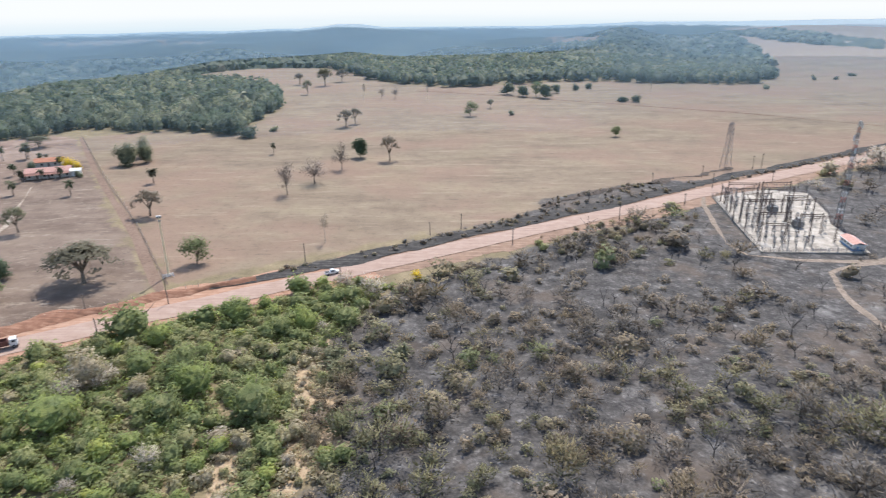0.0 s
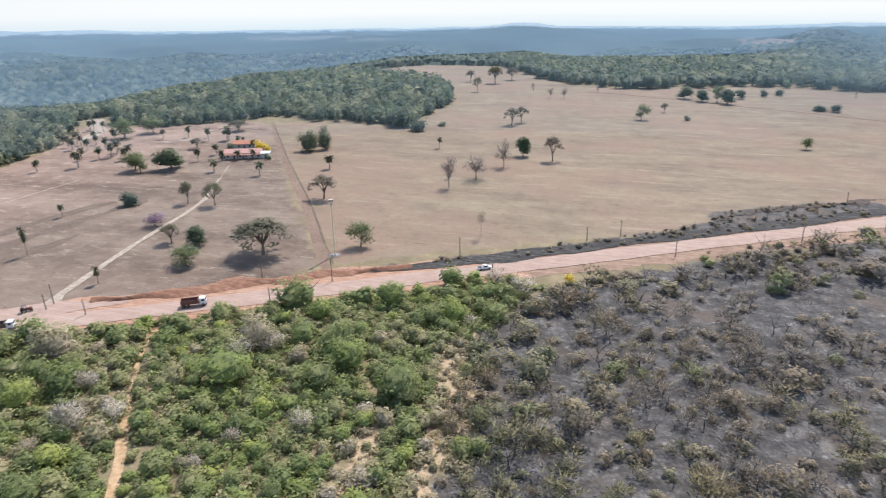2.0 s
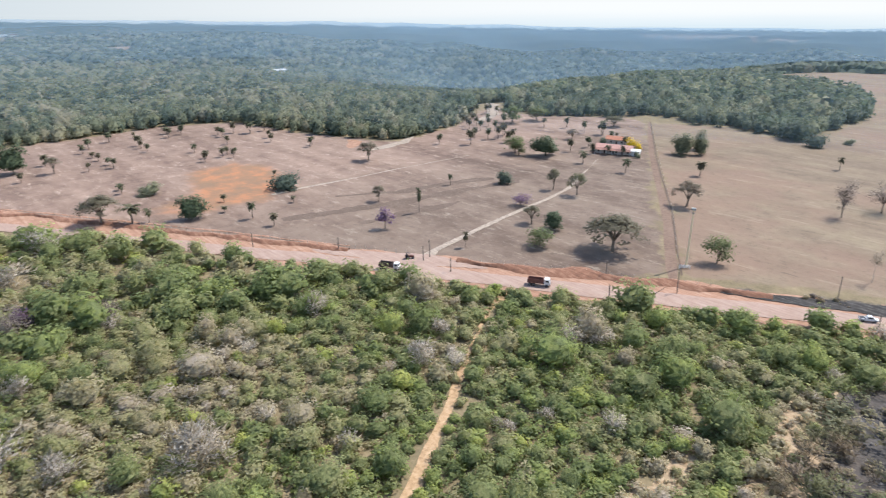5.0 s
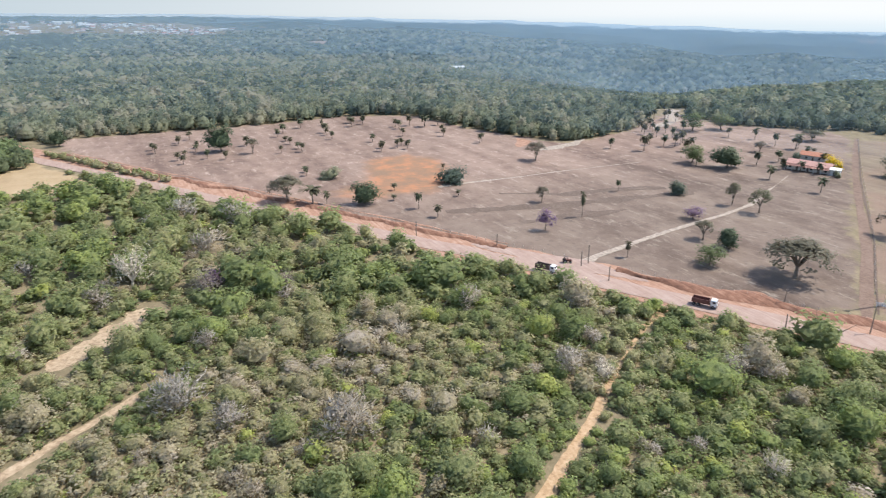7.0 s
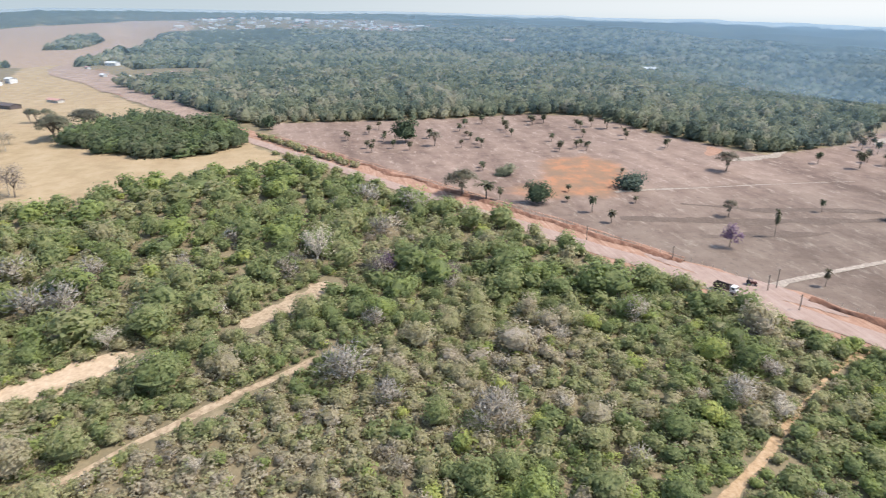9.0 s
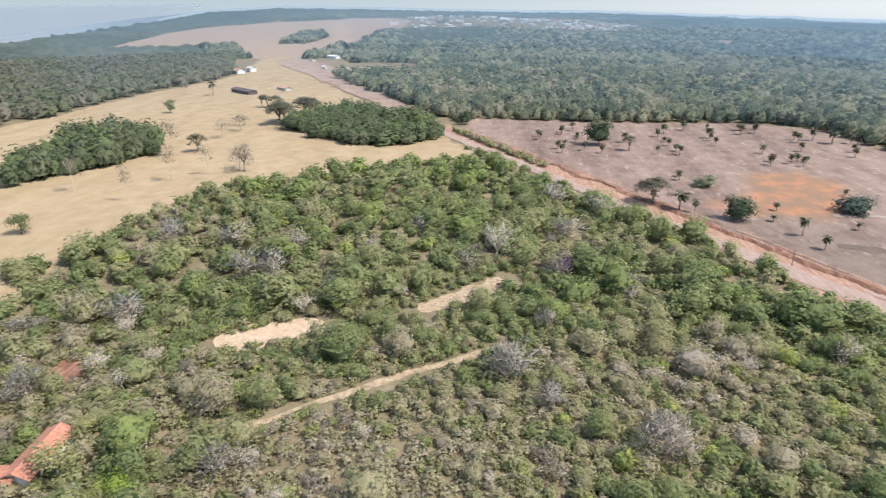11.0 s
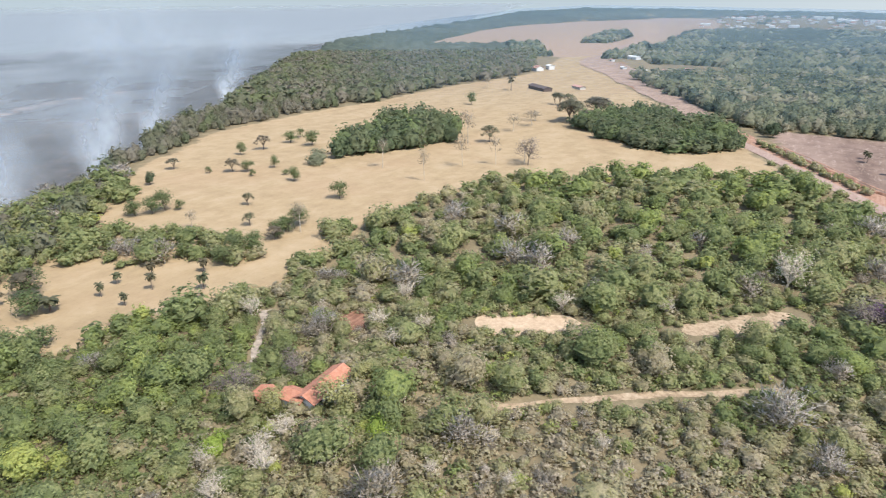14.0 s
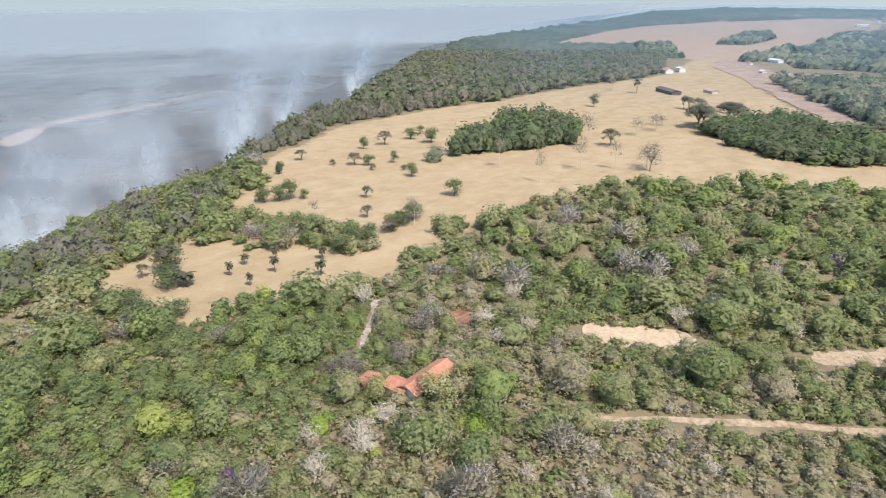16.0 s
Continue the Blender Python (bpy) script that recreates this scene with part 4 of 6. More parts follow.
def grow_woods():
    r = np.random.default_rng(12)
    for label, lo, hi, step, n, leaf in (("near", 150, 620, 7.0, 140, 0.122), ("mid", 620, 1190, 11.0, 30, 0.22)):
        models = [crown(r, n, low=0.02, lumps=int(r.integers(4, 7)), leaf=leaf, size=0.76) for _ in range(12)]
        x, y = scatter(step, -1150, 480, -1000, 1160, r)
        d = np.hypot(x, y)
        ok = (d >= lo) & (d < hi) & is_wood(x, y) & ((y < road_y(x)) | (d < 900) | (sdf(NORTH_EAST_WOOD, x, y) > 0))
        x, y = x[ok], y[ok]
        z = height(x, y)
        t = np.clip(0.5 + 0.2 * waves(x, y, 90, 31) + r.normal(0, 0.25, len(x)), 0.02, 0.98)
        quads, tone, norm = [], [], []
        low = (y < road_y(x)) & (d[ok] < 620) & (np.maximum(sdf(COPSE_SOUTH, x, y), sdf(COPSE_ROAD, x, y)) < -3)
        t = np.where(low, np.clip(t - 0.08, 0.02, 0.98), t)
        copse = np.maximum(sdf(COPSE_SOUTH, x, y), sdf(COPSE_ROAD, x, y)) > -3
        t = np.clip(t + 0.16 - 0.28 * smooth(np.degrees(np.arctan2(y, x)) % 360, 118, 155), 0.02, 0.9)
        t = np.where(copse, np.clip(t + 0.25, 0.3, 0.98), t)
        for k in range(len(x)):
            w = step * (r.uniform(0.95, 1.6) if r.random() < 0.8 else r.uniform(1.6, 2.3)) * (r.uniform(0.55, 0.95) if low[k] else r.uniform(1.1, 1.75) if copse[k] else 1.0)
            q, e = planted(models[r.integers(12)], (x[k], y[k], z[k]), w, min(max(w * r.uniform(0.8, 1.15), 2.5 if low[k] else 5.0), (r.uniform(12.0, 21.0) if y[k] < -205 else r.uniform(8.0, 14.0)) if copse[k] else 14.0), r.uniform(0, 2 * math.pi))
            quads.append(q)
            norm.append(e)
            tone.append(np.full(len(q), t[k]))
        south = y < road_y(x)
        kind = np.where(copse, 2, south * 1)
        for side, mat, text in ((0, wood_leaf_mat, "dark dry-season woodland with a closed canopy"), (1, rim_leaf_mat, "olive and brown woodland on the plateau rim"), (2, copse_leaf_mat, "dark green copse in the straw-coloured pasture")):
            pick = np.flatnonzero(kind == side)
            if not len(pick):
                continue
            tagged(new("woodland", quad_mesh("woodland", np.concatenate([quads[k] for k in pick]), mat, np.concatenate([tone[k] for k in pick]), np.concatenate([norm[k] for k in pick]))), text, "woodland", kind="stuff")


grow_woods()


def is_far_wood(gx, gy):
    """Where the land beyond about a kilometre is wooded."""
    wood = (np.maximum(np.maximum(sdf(PASTURE, gx, gy), sdf(FALLOW, gx, gy)), np.maximum(sdf(STRAW, gx, gy), -1)) < 0) | (sdf(NORTH_EAST_WOOD, gx, gy) > 0)
    for poly in EAST_STRIPS:
        wood |= sdf(poly, gx, gy) > 14 * waves(gx, gy, 120, 16)
    for poly in RIDGE_FIELDS:
        wood &= (sdf(poly, gx, gy) < 8 * waves(gx, gy, 90, 18)) | (waves(gx, gy, 55, 19) > 0.85)
    wood &= ~((np.hypot((gx + 2720) / 720, (gy + 20) / 570) < 1) & (waves(gx, gy, 60, 17) > -0.75))
    rr, deg = np.hypot(gx, gy), np.degrees(np.arctan2(gy, gx)) % 360
    wood &= (rr < table(SCARP, deg) + 30) & ~((gy < road_y(gx)) & (rr < 1170)) & ~((sdf(NORTH_EAST_WOOD, gx, gy) > 0) & (rr < 1180)) & (np.hypot(gx + 960, gy + 260) > 125)
    wood |= sdf(FAR_COPSE, gx, gy) > 0
    wood &= sdf(CLEARING, gx, gy) < 0
    wood &= (np.abs(gy - road_y(gx)) > 24) | (gx < -1000)
    wood &= ~near_line(gx, gy, FAR_ROAD, 22)
    return wood


def distant_woods():
    """The canopy beyond a kilometre, as one uneven sheet on the land out to the skyline."""
    rings, az = np.geomspace(870, 4700, 125), np.radians(np.arange(50, 232, 0.26))
    gx, gy = np.outer(rings, np.cos(az)), np.outer(rings, np.sin(az))
    r = np.random.default_rng(5)
    z = height(gx, gy) + 3 + r.uniform(-1, 1, gx.shape) * 2.6 + waves(gx, gy, 26, 6) * 3.5 + waves(gx, gy, 60, 8) * 2.0 + waves(gx, gy, 160, 7) * 3 + np.maximum(waves(gx, gy, 900, 51), 0) * 8 * smooth(np.hypot(gx, gy), 950, 1500) * smooth(-np.hypot(gx, gy), -2300, -1900)
    wood = is_far_wood(gx, gy)
    z = np.where(wood, z, height(gx, gy) - 8)
    nr, na = gx.shape
    i, j = np.meshgrid(np.arange(nr - 1), np.arange(na - 1), indexing="ij")
    f = np.stack([i * na + j, (i + 1) * na + j, (i + 1) * na + j + 1, i * na + j + 1], -1).reshape(-1, 4)
    keep = wood.ravel()[f].any(1)
    f = f[keep].astype(np.int32)
    used = np.unique(f)
    remap = np.full(nr * na, -1, np.int32)
    remap[used] = np.arange(len(used))
    f = remap[f]
    co = np.stack([gx.ravel(), gy.ravel(), z.ravel()], 1)[used].astype(np.float32)
    me = bpy.data.meshes.new("distant_woods")
    me.vertices.add(len(co))
    me.vertices.foreach_set("co", co.ravel())
    me.loops.add(f.size)
    me.loops.foreach_set("vertex_index", f.ravel())
    me.polygons.add(len(f))
    me.polygons.foreach_set("loop_start", np.arange(0, f.size, 4, dtype=np.int32))
    me.update(calc_edges=True)
    me.materials.append(distance_mat)
    tagged(new("backdrop", me), "blue-green wooded hills in the hazy distance", "hills", kind="structure")


def far_canopy():
    """Separate crowns of the far woods: low lumpy domes on the land, larger ones beyond the valley."""
    r = np.random.default_rng(6)
    faces, tone, norm = [], [], []
    domes = []
    for _ in range(14):
        ring = []
        for up, wide in ((0.0, 0.5), (0.62, 0.36)):
            t = 2 * math.pi * (np.arange(6) + 0.5 * (up > 0.3) + r.uniform(-0.25, 0.25, 6)) / 6
            w = wide * r.uniform(0.75, 1.25, 6)
            ring.append(np.stack([np.cos(t) * w, np.sin(t) * w, up + r.uniform(-0.1, 0.1, 6)], 1))
        tri = []
        for a, b in zip(ring, ring[1:]):
            for k in range(6):
                m = (k + 1) % 6
                tri += [(a[k], a[m], b[m]), (a[k], b[m], b[k])]
        tri += [(ring[1][k], ring[1][(k + 1) % 6], (0, 0, 1.0)) for k in range(6)]
        q = np.array([[np.array(p) for p in f] for f in tri])
        n = q.mean(1) - (0, 0, 0.25)
        n = n / np.linalg.norm(n, axis=1)[:, None] + r.normal(0, 0.28, n.shape)
        domes.append((q, n / np.linalg.norm(n, axis=1)[:, None]))
    for lo, hi, step in ((900, 1350, 13.0), (1350, 2350, 19.0)):
        x, y = scatter(step, -2350, 1150, -900, 2250, r)
        d, az = np.hypot(x, y), np.degrees(np.arctan2(y, x)) % 360
        x, y = x[(d >= lo) & (d < hi) & (az > 60) & (az < 206)], y[(d >= lo) & (d < hi) & (az > 60) & (az < 206)]
        ok = is_far_wood(x, y)
        x, y = x[ok], y[ok]
        z = height(x, y)
        t = np.clip(0.5 + 0.22 * waves(x, y, 140, 33) + 0.15 * waves(x, y, 420, 34) + r.normal(0, 0.2, len(x)) + 0.12 - 0.24 * smooth(np.degrees(np.arctan2(y, x)) % 360, 118, 155), 0.02, 0.9)
        for k in range(len(x)):
            w = step * r.uniform(0.8, 1.7)
            q, e = planted(domes[r.integers(14)], (x[k], y[k], z[k] + 1.0), w, r.uniform(7.5, 14.0), r.uniform(0, 2 * math.pi))
            faces.append(q)
            norm.append(e)
            tone.append(np.full(len(q), t[k]))
    tagged(new("far_woodland", quad_mesh("far_woodland", np.concatenate(faces), wood_leaf_mat, np.concatenate(tone), np.concatenate(norm))), "closed canopy of dark woods across the valley", "woodland", kind="stuff")


def distance_material():
    """Closed canopy of woods far off."""
    m = material("distant_canopy", 1.0)
    n = Nodes(m)
    v = n.where()
    f = n.math('ADD', n.math('MULTIPLY', n.noise(v, 0.05, 6, 0.75), 0.6), n.math('MULTIPLY', n.noise(v, 0.0045, 4, 0.6), 0.4))
    n.colour(n.ramp(f, [(0.38, (0.03, 0.042, 0.033)), (0.5, (0.06, 0.075, 0.055)), (0.62, (0.10, 0.11, 0.082))]))
    return m


distance_mat = distance_material()
distant_woods()
far_canopy()


# ---- haze painted on the skyline and on a sheet, smoke over the lowland ----
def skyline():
    """Glowing wall painted as sky haze that closes the view at the end of the land."""
    m = material("skyline_glow", 1.0)
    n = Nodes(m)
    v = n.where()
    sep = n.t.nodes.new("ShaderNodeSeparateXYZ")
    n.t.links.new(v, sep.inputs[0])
    # the glow's colour is painted brighter towards the sun's bearing
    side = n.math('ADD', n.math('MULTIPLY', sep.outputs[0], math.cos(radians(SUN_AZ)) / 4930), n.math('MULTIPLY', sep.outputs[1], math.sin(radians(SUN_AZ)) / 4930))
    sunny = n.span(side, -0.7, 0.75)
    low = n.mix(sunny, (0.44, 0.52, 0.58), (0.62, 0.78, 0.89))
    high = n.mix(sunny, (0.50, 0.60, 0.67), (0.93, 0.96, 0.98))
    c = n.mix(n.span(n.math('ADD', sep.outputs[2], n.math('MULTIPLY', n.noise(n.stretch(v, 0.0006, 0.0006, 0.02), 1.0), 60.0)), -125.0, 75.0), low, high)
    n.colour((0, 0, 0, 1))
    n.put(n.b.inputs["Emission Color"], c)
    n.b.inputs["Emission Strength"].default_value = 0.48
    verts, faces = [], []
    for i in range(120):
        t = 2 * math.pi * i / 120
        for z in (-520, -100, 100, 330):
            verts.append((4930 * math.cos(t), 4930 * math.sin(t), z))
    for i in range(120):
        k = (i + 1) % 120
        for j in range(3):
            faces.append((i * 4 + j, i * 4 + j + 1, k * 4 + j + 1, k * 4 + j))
    tagged(mesh_object("backdrop", verts, faces, m, smooth_shade=True), "glowing wall painted as pale sky haze along the horizon", "sky", kind="structure")


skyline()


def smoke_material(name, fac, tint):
    """Sheet for thin smoke and for painted haze: a tint that scatters the daylight, and lets the view through."""
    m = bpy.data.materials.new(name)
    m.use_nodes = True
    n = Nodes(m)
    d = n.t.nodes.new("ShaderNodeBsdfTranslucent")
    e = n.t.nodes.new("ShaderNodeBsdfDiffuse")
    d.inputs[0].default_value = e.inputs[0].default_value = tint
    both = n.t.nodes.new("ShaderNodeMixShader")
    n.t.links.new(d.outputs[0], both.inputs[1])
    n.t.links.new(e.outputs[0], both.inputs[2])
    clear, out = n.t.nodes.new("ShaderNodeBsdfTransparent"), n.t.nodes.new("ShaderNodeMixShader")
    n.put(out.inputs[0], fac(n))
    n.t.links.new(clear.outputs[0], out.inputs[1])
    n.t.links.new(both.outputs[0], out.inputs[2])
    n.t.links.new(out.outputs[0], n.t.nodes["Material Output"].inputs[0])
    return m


def attribute_mesh(name, verts, faces, mat, **values):
    ob = mesh_object(name, verts, faces, mat, smooth_shade=True)
    for key, v in values.items():
        at = ob.data.attributes.new(key, 'FLOAT', 'POINT')
        at.data.foreach_set("value", np.ascontiguousarray(v, np.float32))
    return ob


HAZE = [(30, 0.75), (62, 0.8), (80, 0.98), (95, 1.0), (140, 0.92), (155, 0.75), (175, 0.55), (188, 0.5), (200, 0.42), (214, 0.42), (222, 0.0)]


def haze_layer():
    """A tinted sheet that stands in for dry-season haze over the far country, painted thicker with distance."""
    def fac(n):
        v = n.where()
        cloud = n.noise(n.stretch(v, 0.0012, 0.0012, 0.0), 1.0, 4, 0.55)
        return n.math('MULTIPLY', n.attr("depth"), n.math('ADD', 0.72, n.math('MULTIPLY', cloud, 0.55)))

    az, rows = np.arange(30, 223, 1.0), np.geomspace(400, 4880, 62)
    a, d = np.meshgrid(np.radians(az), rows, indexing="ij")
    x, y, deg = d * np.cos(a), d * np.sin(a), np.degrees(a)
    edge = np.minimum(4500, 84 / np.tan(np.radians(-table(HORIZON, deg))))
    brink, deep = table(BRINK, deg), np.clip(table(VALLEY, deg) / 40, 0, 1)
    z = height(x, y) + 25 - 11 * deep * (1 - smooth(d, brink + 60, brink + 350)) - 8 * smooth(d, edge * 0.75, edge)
    # the sheet bridges the hollows, so that every line of sight meets it once
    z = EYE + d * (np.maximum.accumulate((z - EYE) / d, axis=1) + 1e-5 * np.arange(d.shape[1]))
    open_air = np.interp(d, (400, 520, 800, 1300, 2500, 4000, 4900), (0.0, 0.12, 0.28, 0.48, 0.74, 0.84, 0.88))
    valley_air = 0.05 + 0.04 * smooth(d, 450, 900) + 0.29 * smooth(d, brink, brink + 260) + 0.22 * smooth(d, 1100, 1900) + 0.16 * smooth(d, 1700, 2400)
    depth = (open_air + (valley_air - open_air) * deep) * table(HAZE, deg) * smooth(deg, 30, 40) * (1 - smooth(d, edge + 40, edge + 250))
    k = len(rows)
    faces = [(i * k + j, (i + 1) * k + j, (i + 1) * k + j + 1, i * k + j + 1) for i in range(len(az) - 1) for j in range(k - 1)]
    ob = attribute_mesh("haze_layer", np.stack([x.ravel(), y.ravel(), z.ravel()], 1).tolist(), faces, smoke_material("blue_haze_tint", fac, (0.27, 0.405, 0.53, 1.0)), depth=depth.ravel())
    tagged(ob, "thin blue tinted sheet standing in for haze over the distant woods", "haze", kind="stuff")


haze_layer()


def lowland_smoke():
    def fac(n):
        v = n.where()
        cloud = n.math('ADD', n.math('MULTIPLY', n.noise(n.stretch(v, 0.0016, 0.0028, 0.0), 1.0, 6, 0.6), 0.7), n.math('MULTIPLY', n.noise(n.stretch(v, 0.008, 0.012, 0.0), 1.0, 5, 0.6), 0.3))
        thick = n.math('ADD', n.attr("depth"), n.math('MULTIPLY', n.math('SUBTRACT', cloud, 0.5), 1.1))
        return n.math('MULTIPLY', n.span(thick, -0.1, 0.95), n.attr("edge"))

    verts, faces, depth, edge = [], [], [], []
    az = np.arange(203, 345, 1.5)
    rows = 26
    for i, t in enumerate(az):
        s = float(table(SCARP, t)) + 130
        for j in range(rows):
            d = s + (4900 - s) * (j / (rows - 1)) ** 1.5 if s < 4800 else 4800 + 100 * j / (rows - 1)
            x, y = d * math.cos(radians(t)), d * math.sin(radians(t))
            verts.append((x, y, -95 + 175 * max(0.0, (d - 1500) / 3400) ** 1.2 + 6 * float(waves(x, y, 260, 41))))
            depth.append(0.20 + 0.46 * min(1.0, max(0.0, d - s) / 2200) + 0.5 * float(smooth(d, 2200, 3600)))
            edge.append(min(1.0, j / 3) * min(1, i / 4) * min(1.0, (rows - 1 - j) / 2.5))
    for i in range(len(az) - 1):
        for j in range(rows - 1):
            b = i * rows + j
            faces.append((b, b + rows, b + rows + 1, b + 1))
    ob = attribute_mesh("smoke_layer", verts, faces, smoke_material("lowland_smoke", fac, (0.36, 0.41, 0.445, 1.0)), depth=depth, edge=edge)
    tagged(ob, "blue-grey smoke lying over the lowland below the scarp", "smoke", kind="stuff")


lowland_smoke()


def plume(x, y, z, width, tall, drift, amount, seed):
    """A plume of smoke: two curved, overlapping veils that spread and thin out upwards."""
    def fac(n):
        v = n.coords()
        cloud = n.math('ADD', n.math('MULTIPLY', n.noise(n.stretch(v, 0.016, 0.016, 0.014), 1.0, 4, 0.55), 0.7), n.math('MULTIPLY', n.noise(n.stretch(v, 0.045, 0.045, 0.04), 1.0, 3, 0.5), 0.3))
        return n.math('MULTIPLY', n.span(cloud, 0.34, 0.62), n.attr("body"))

    mat = smoke_material("fire_smoke", fac, (0.56, 0.61, 0.65, 1.0))
    root = new("smoke_plume")
    root.empty_display_size = 1.0
    root.location = (x, y, z)
    az = math.atan2(y, x)
    out, side = Vector((math.cos(az), math.sin(az), 0)), Vector((-math.sin(az), math.cos(az), 0))
    r = np.random.default_rng(seed)
    for layer in range(2):
        verts, faces, body = [], [], []
        shift = r.uniform(-0.3, 0.3)
        for j in range(19):
            v = j / 18
            half = width * (0.12 + 0.88 * v ** 0.8)
            for i in range(17):
                u = i / 8 - 1
                p = side * (u * half + drift * v ** 1.4 + shift * width * v) + out * ((layer - 0.5) * width + (1 - u * u) * half * 0.4 + 12 * math.sin(5 * v + layer))
                verts.append((p.x, p.y, v * tall))
                body.append(amount * max(0.0, 1 - u * u) ** 1.5 * min(1, v / 0.07) * (1 - v) ** 0.9)
        for j in range(18):
            for i in range(16):
                b = j * 17 + i
                faces.append((b, b + 1, b + 18, b + 17))
        veil = attribute_mesh("smoke_veil", verts, faces, mat, body=body)
        veil.parent = root
    return tagged(root, "pale bluish bushfire smoke rising behind the scarp", "smoke", "bushfire smoke")


plume(-330, -600, -80, 75, 190, -70, 0.95, 1)
plume(-480, -735, -80, 60, 150, -60, 0.8, 2)
plume(-760, -925, -70, 65, 130, -50, 0.95, 3)
plume(-115, -520, -90, 130, 110, -60, 0.95, 4)
plume(-225, -590, -100, 110, 150, -60, 0.7, 5)

# ---- single trees ----
# places and sizes: x, y, height, crown width in metres
GREEN_A = [
    (-92, 218, 10.7, 10.8), (22, 537, 12.1, 12.6), (121, 447, 7.9, 8.0), (92, 647, 14.8, 12.9),
    (-148, 185, 7.4, 11.7), (-259, 299, 9.7, 10.8), (-271, -320, 7.1, 5.7), (-315, -320, 6.8, 8.1),
    (-332, -327, 5.8, 5.1), (-316, -301, 8.6, 10.3), (-242, -246, 6.7, 6.3), (-258, -277, 6.2, 4.5),
    (-244, -284, 5.8, 6.2), (-230, -300, 3.4, 3.1), (-160, -265, 6.5, 7.5), (-166, -261, 6.8, 7.5),
    (-172, -260, 8.6, 7.5), (-176, -255, 4.0, 4.0), (-181, -192, 5.2, 5.0), (-525, -295, 9.6, 8.1),
    (-228, -202, 7.5, 7.3), (-238, -274, 3.3, 3.3),
]
GREEN_B = [
    (-250, -260, 2.7, 3.3),
]
GREEN_ALL = GREEN_A + GREEN_B
THIN = [
    (-48, 239, 12.3, 5.1), (-76, 618, 19.5, 5.6), (-16, 630, 15.0, 4.5), (200, 629, 18.6, 3.6),
    (-454, -202, 10.8, 13.5), (-343, -156, 12.7, 11.7), (-162, -228, 6.9, 5.8), (-183, -185, 11.0, 8.3),
    (-642, -340, 10.7, 10.4), (-369, -210, 20.3, 11.6), (-314, -182, 16.8, 8.0), (-329, -168, 14.6, 7.4),
    (-428, -205, 11.2, 11.2), (-477, -209, 6.9, 13.2), (-278, -185, 15.9, 5.5), (-290, -222, 15.3, 8.7),
]
BARE = [
    (-79, 308, 17.0, 11.8), (-69, 328, 14.6, 16.1), (-59, 359, 16.4, 12.0), (-134, 275, 12.3, 17.0),
    (-62, 648, 9.9, 8.2), (-48, 643, 12.1, 8.1),
]
DARK = [
    (-52, 388, 12.0, 9.6), (65, 665, 11.3, 15.6), (79, 648, 11.0, 14.1), (100, 639, 13.0, 16.2),
    (117, 675, 8.6, 11.1), (-278, 99, 10.5, 12.4), (-157, 205, 7.6, 9.7), (-247, 311, 12.0, 18.8),
    (-430, 57, 16.9, 16.5), (-496, -38, 10.5, 9.9), (-197, -307, 5.9, 4.7),
]
DRY_A = [
    (-33, 380, 15.2, 12.5), (-190, 374, 17.4, 16.0), (-189, 396, 13.1, 8.8), (-76, 494, 13.8, 14.5),
    (-70, 506, 12.8, 12.0), (42, 581, 8.0, 7.9), (-125, 201, 14.5, 23.7), (-137, 754, 20.2, 19.2),
    (-142, 678, 16.0, 11.2), (-169, 766, 14.1, 14.1), (-123, 791, 15.2, 15.8), (-273, 424, 7.9, 16.4),
    (-298, 67, 13.1, 18.7), (-241, 176, 8.4, 7.2), (-168, 204, 8.3, 9.9), (-196, 254, 11.1, 8.0),
    (-181, 254, 11.7, 10.9), (-267, 364, 7.2, 10.7), (-314, 223, 12.0, 14.1), (-415, 74, 9.8, 10.7),
    (-565, -228, 9.7, 7.7), (-568, -216, 8.9, 10.9),
]
DRY_B = [
    (-483, -182, 15.4, 18.7), (-540, -180, 11.6, 20.5), (-290, -320, 8.1, 9.4), (-239, -291, 6.8, 7.6),
    (-225, -325, 5.6, 7.2), (-198, -233, 5.2, 5.1), (-178, -210, 5.1, 5.1), (-170, -187, 5.0, 6.2),
    (-89, -217, 8.6, 7.6), (-80, -218, 4.6, 4.4), (-385, -202, 9.8, 11.1), (-337, -151, 15.7, 16.2),
    (-563, -223, 9.7, 8.7), (-498, -184, 12.4, 16.3), (-532, -174, 12.4, 19.2),
]
DRY_ALL = DRY_A + DRY_B
PALM_A = [
    (-157, 333, 8.0, 6.7), (-109, 401, 7.2, 4.5), (-261, 391, 9.4, 9.4), (-245, 379, 6.1, 4.1),
    (-248, 390, 3.1, 3.8), (-289, 77, 8.7, 9.5), (-286, 83, 6.3, 4.1), (-351, 90, 3.7, 4.3),
    (-320, 163, 3.7, 3.0), (-293, 121, 3.8, 3.8), (-277, 114, 3.1, 3.9), (-259, 119, 7.9, 4.8),
    (-243, 121, 5.7, 4.6), (-268, 145, 3.3, 3.4), (-214, 179, 11.5, 3.1), (-238, 221, 6.1, 3.3),
    (-167, 163, 6.4, 2.9), (-460, 136, 7.3, 6.5), (-434, 133, 5.6, 4.5), (-412, 155, 5.6, 4.8),
    (-383, 150, 6.0, 5.2), (-387, 163, 5.9, 5.0),
]
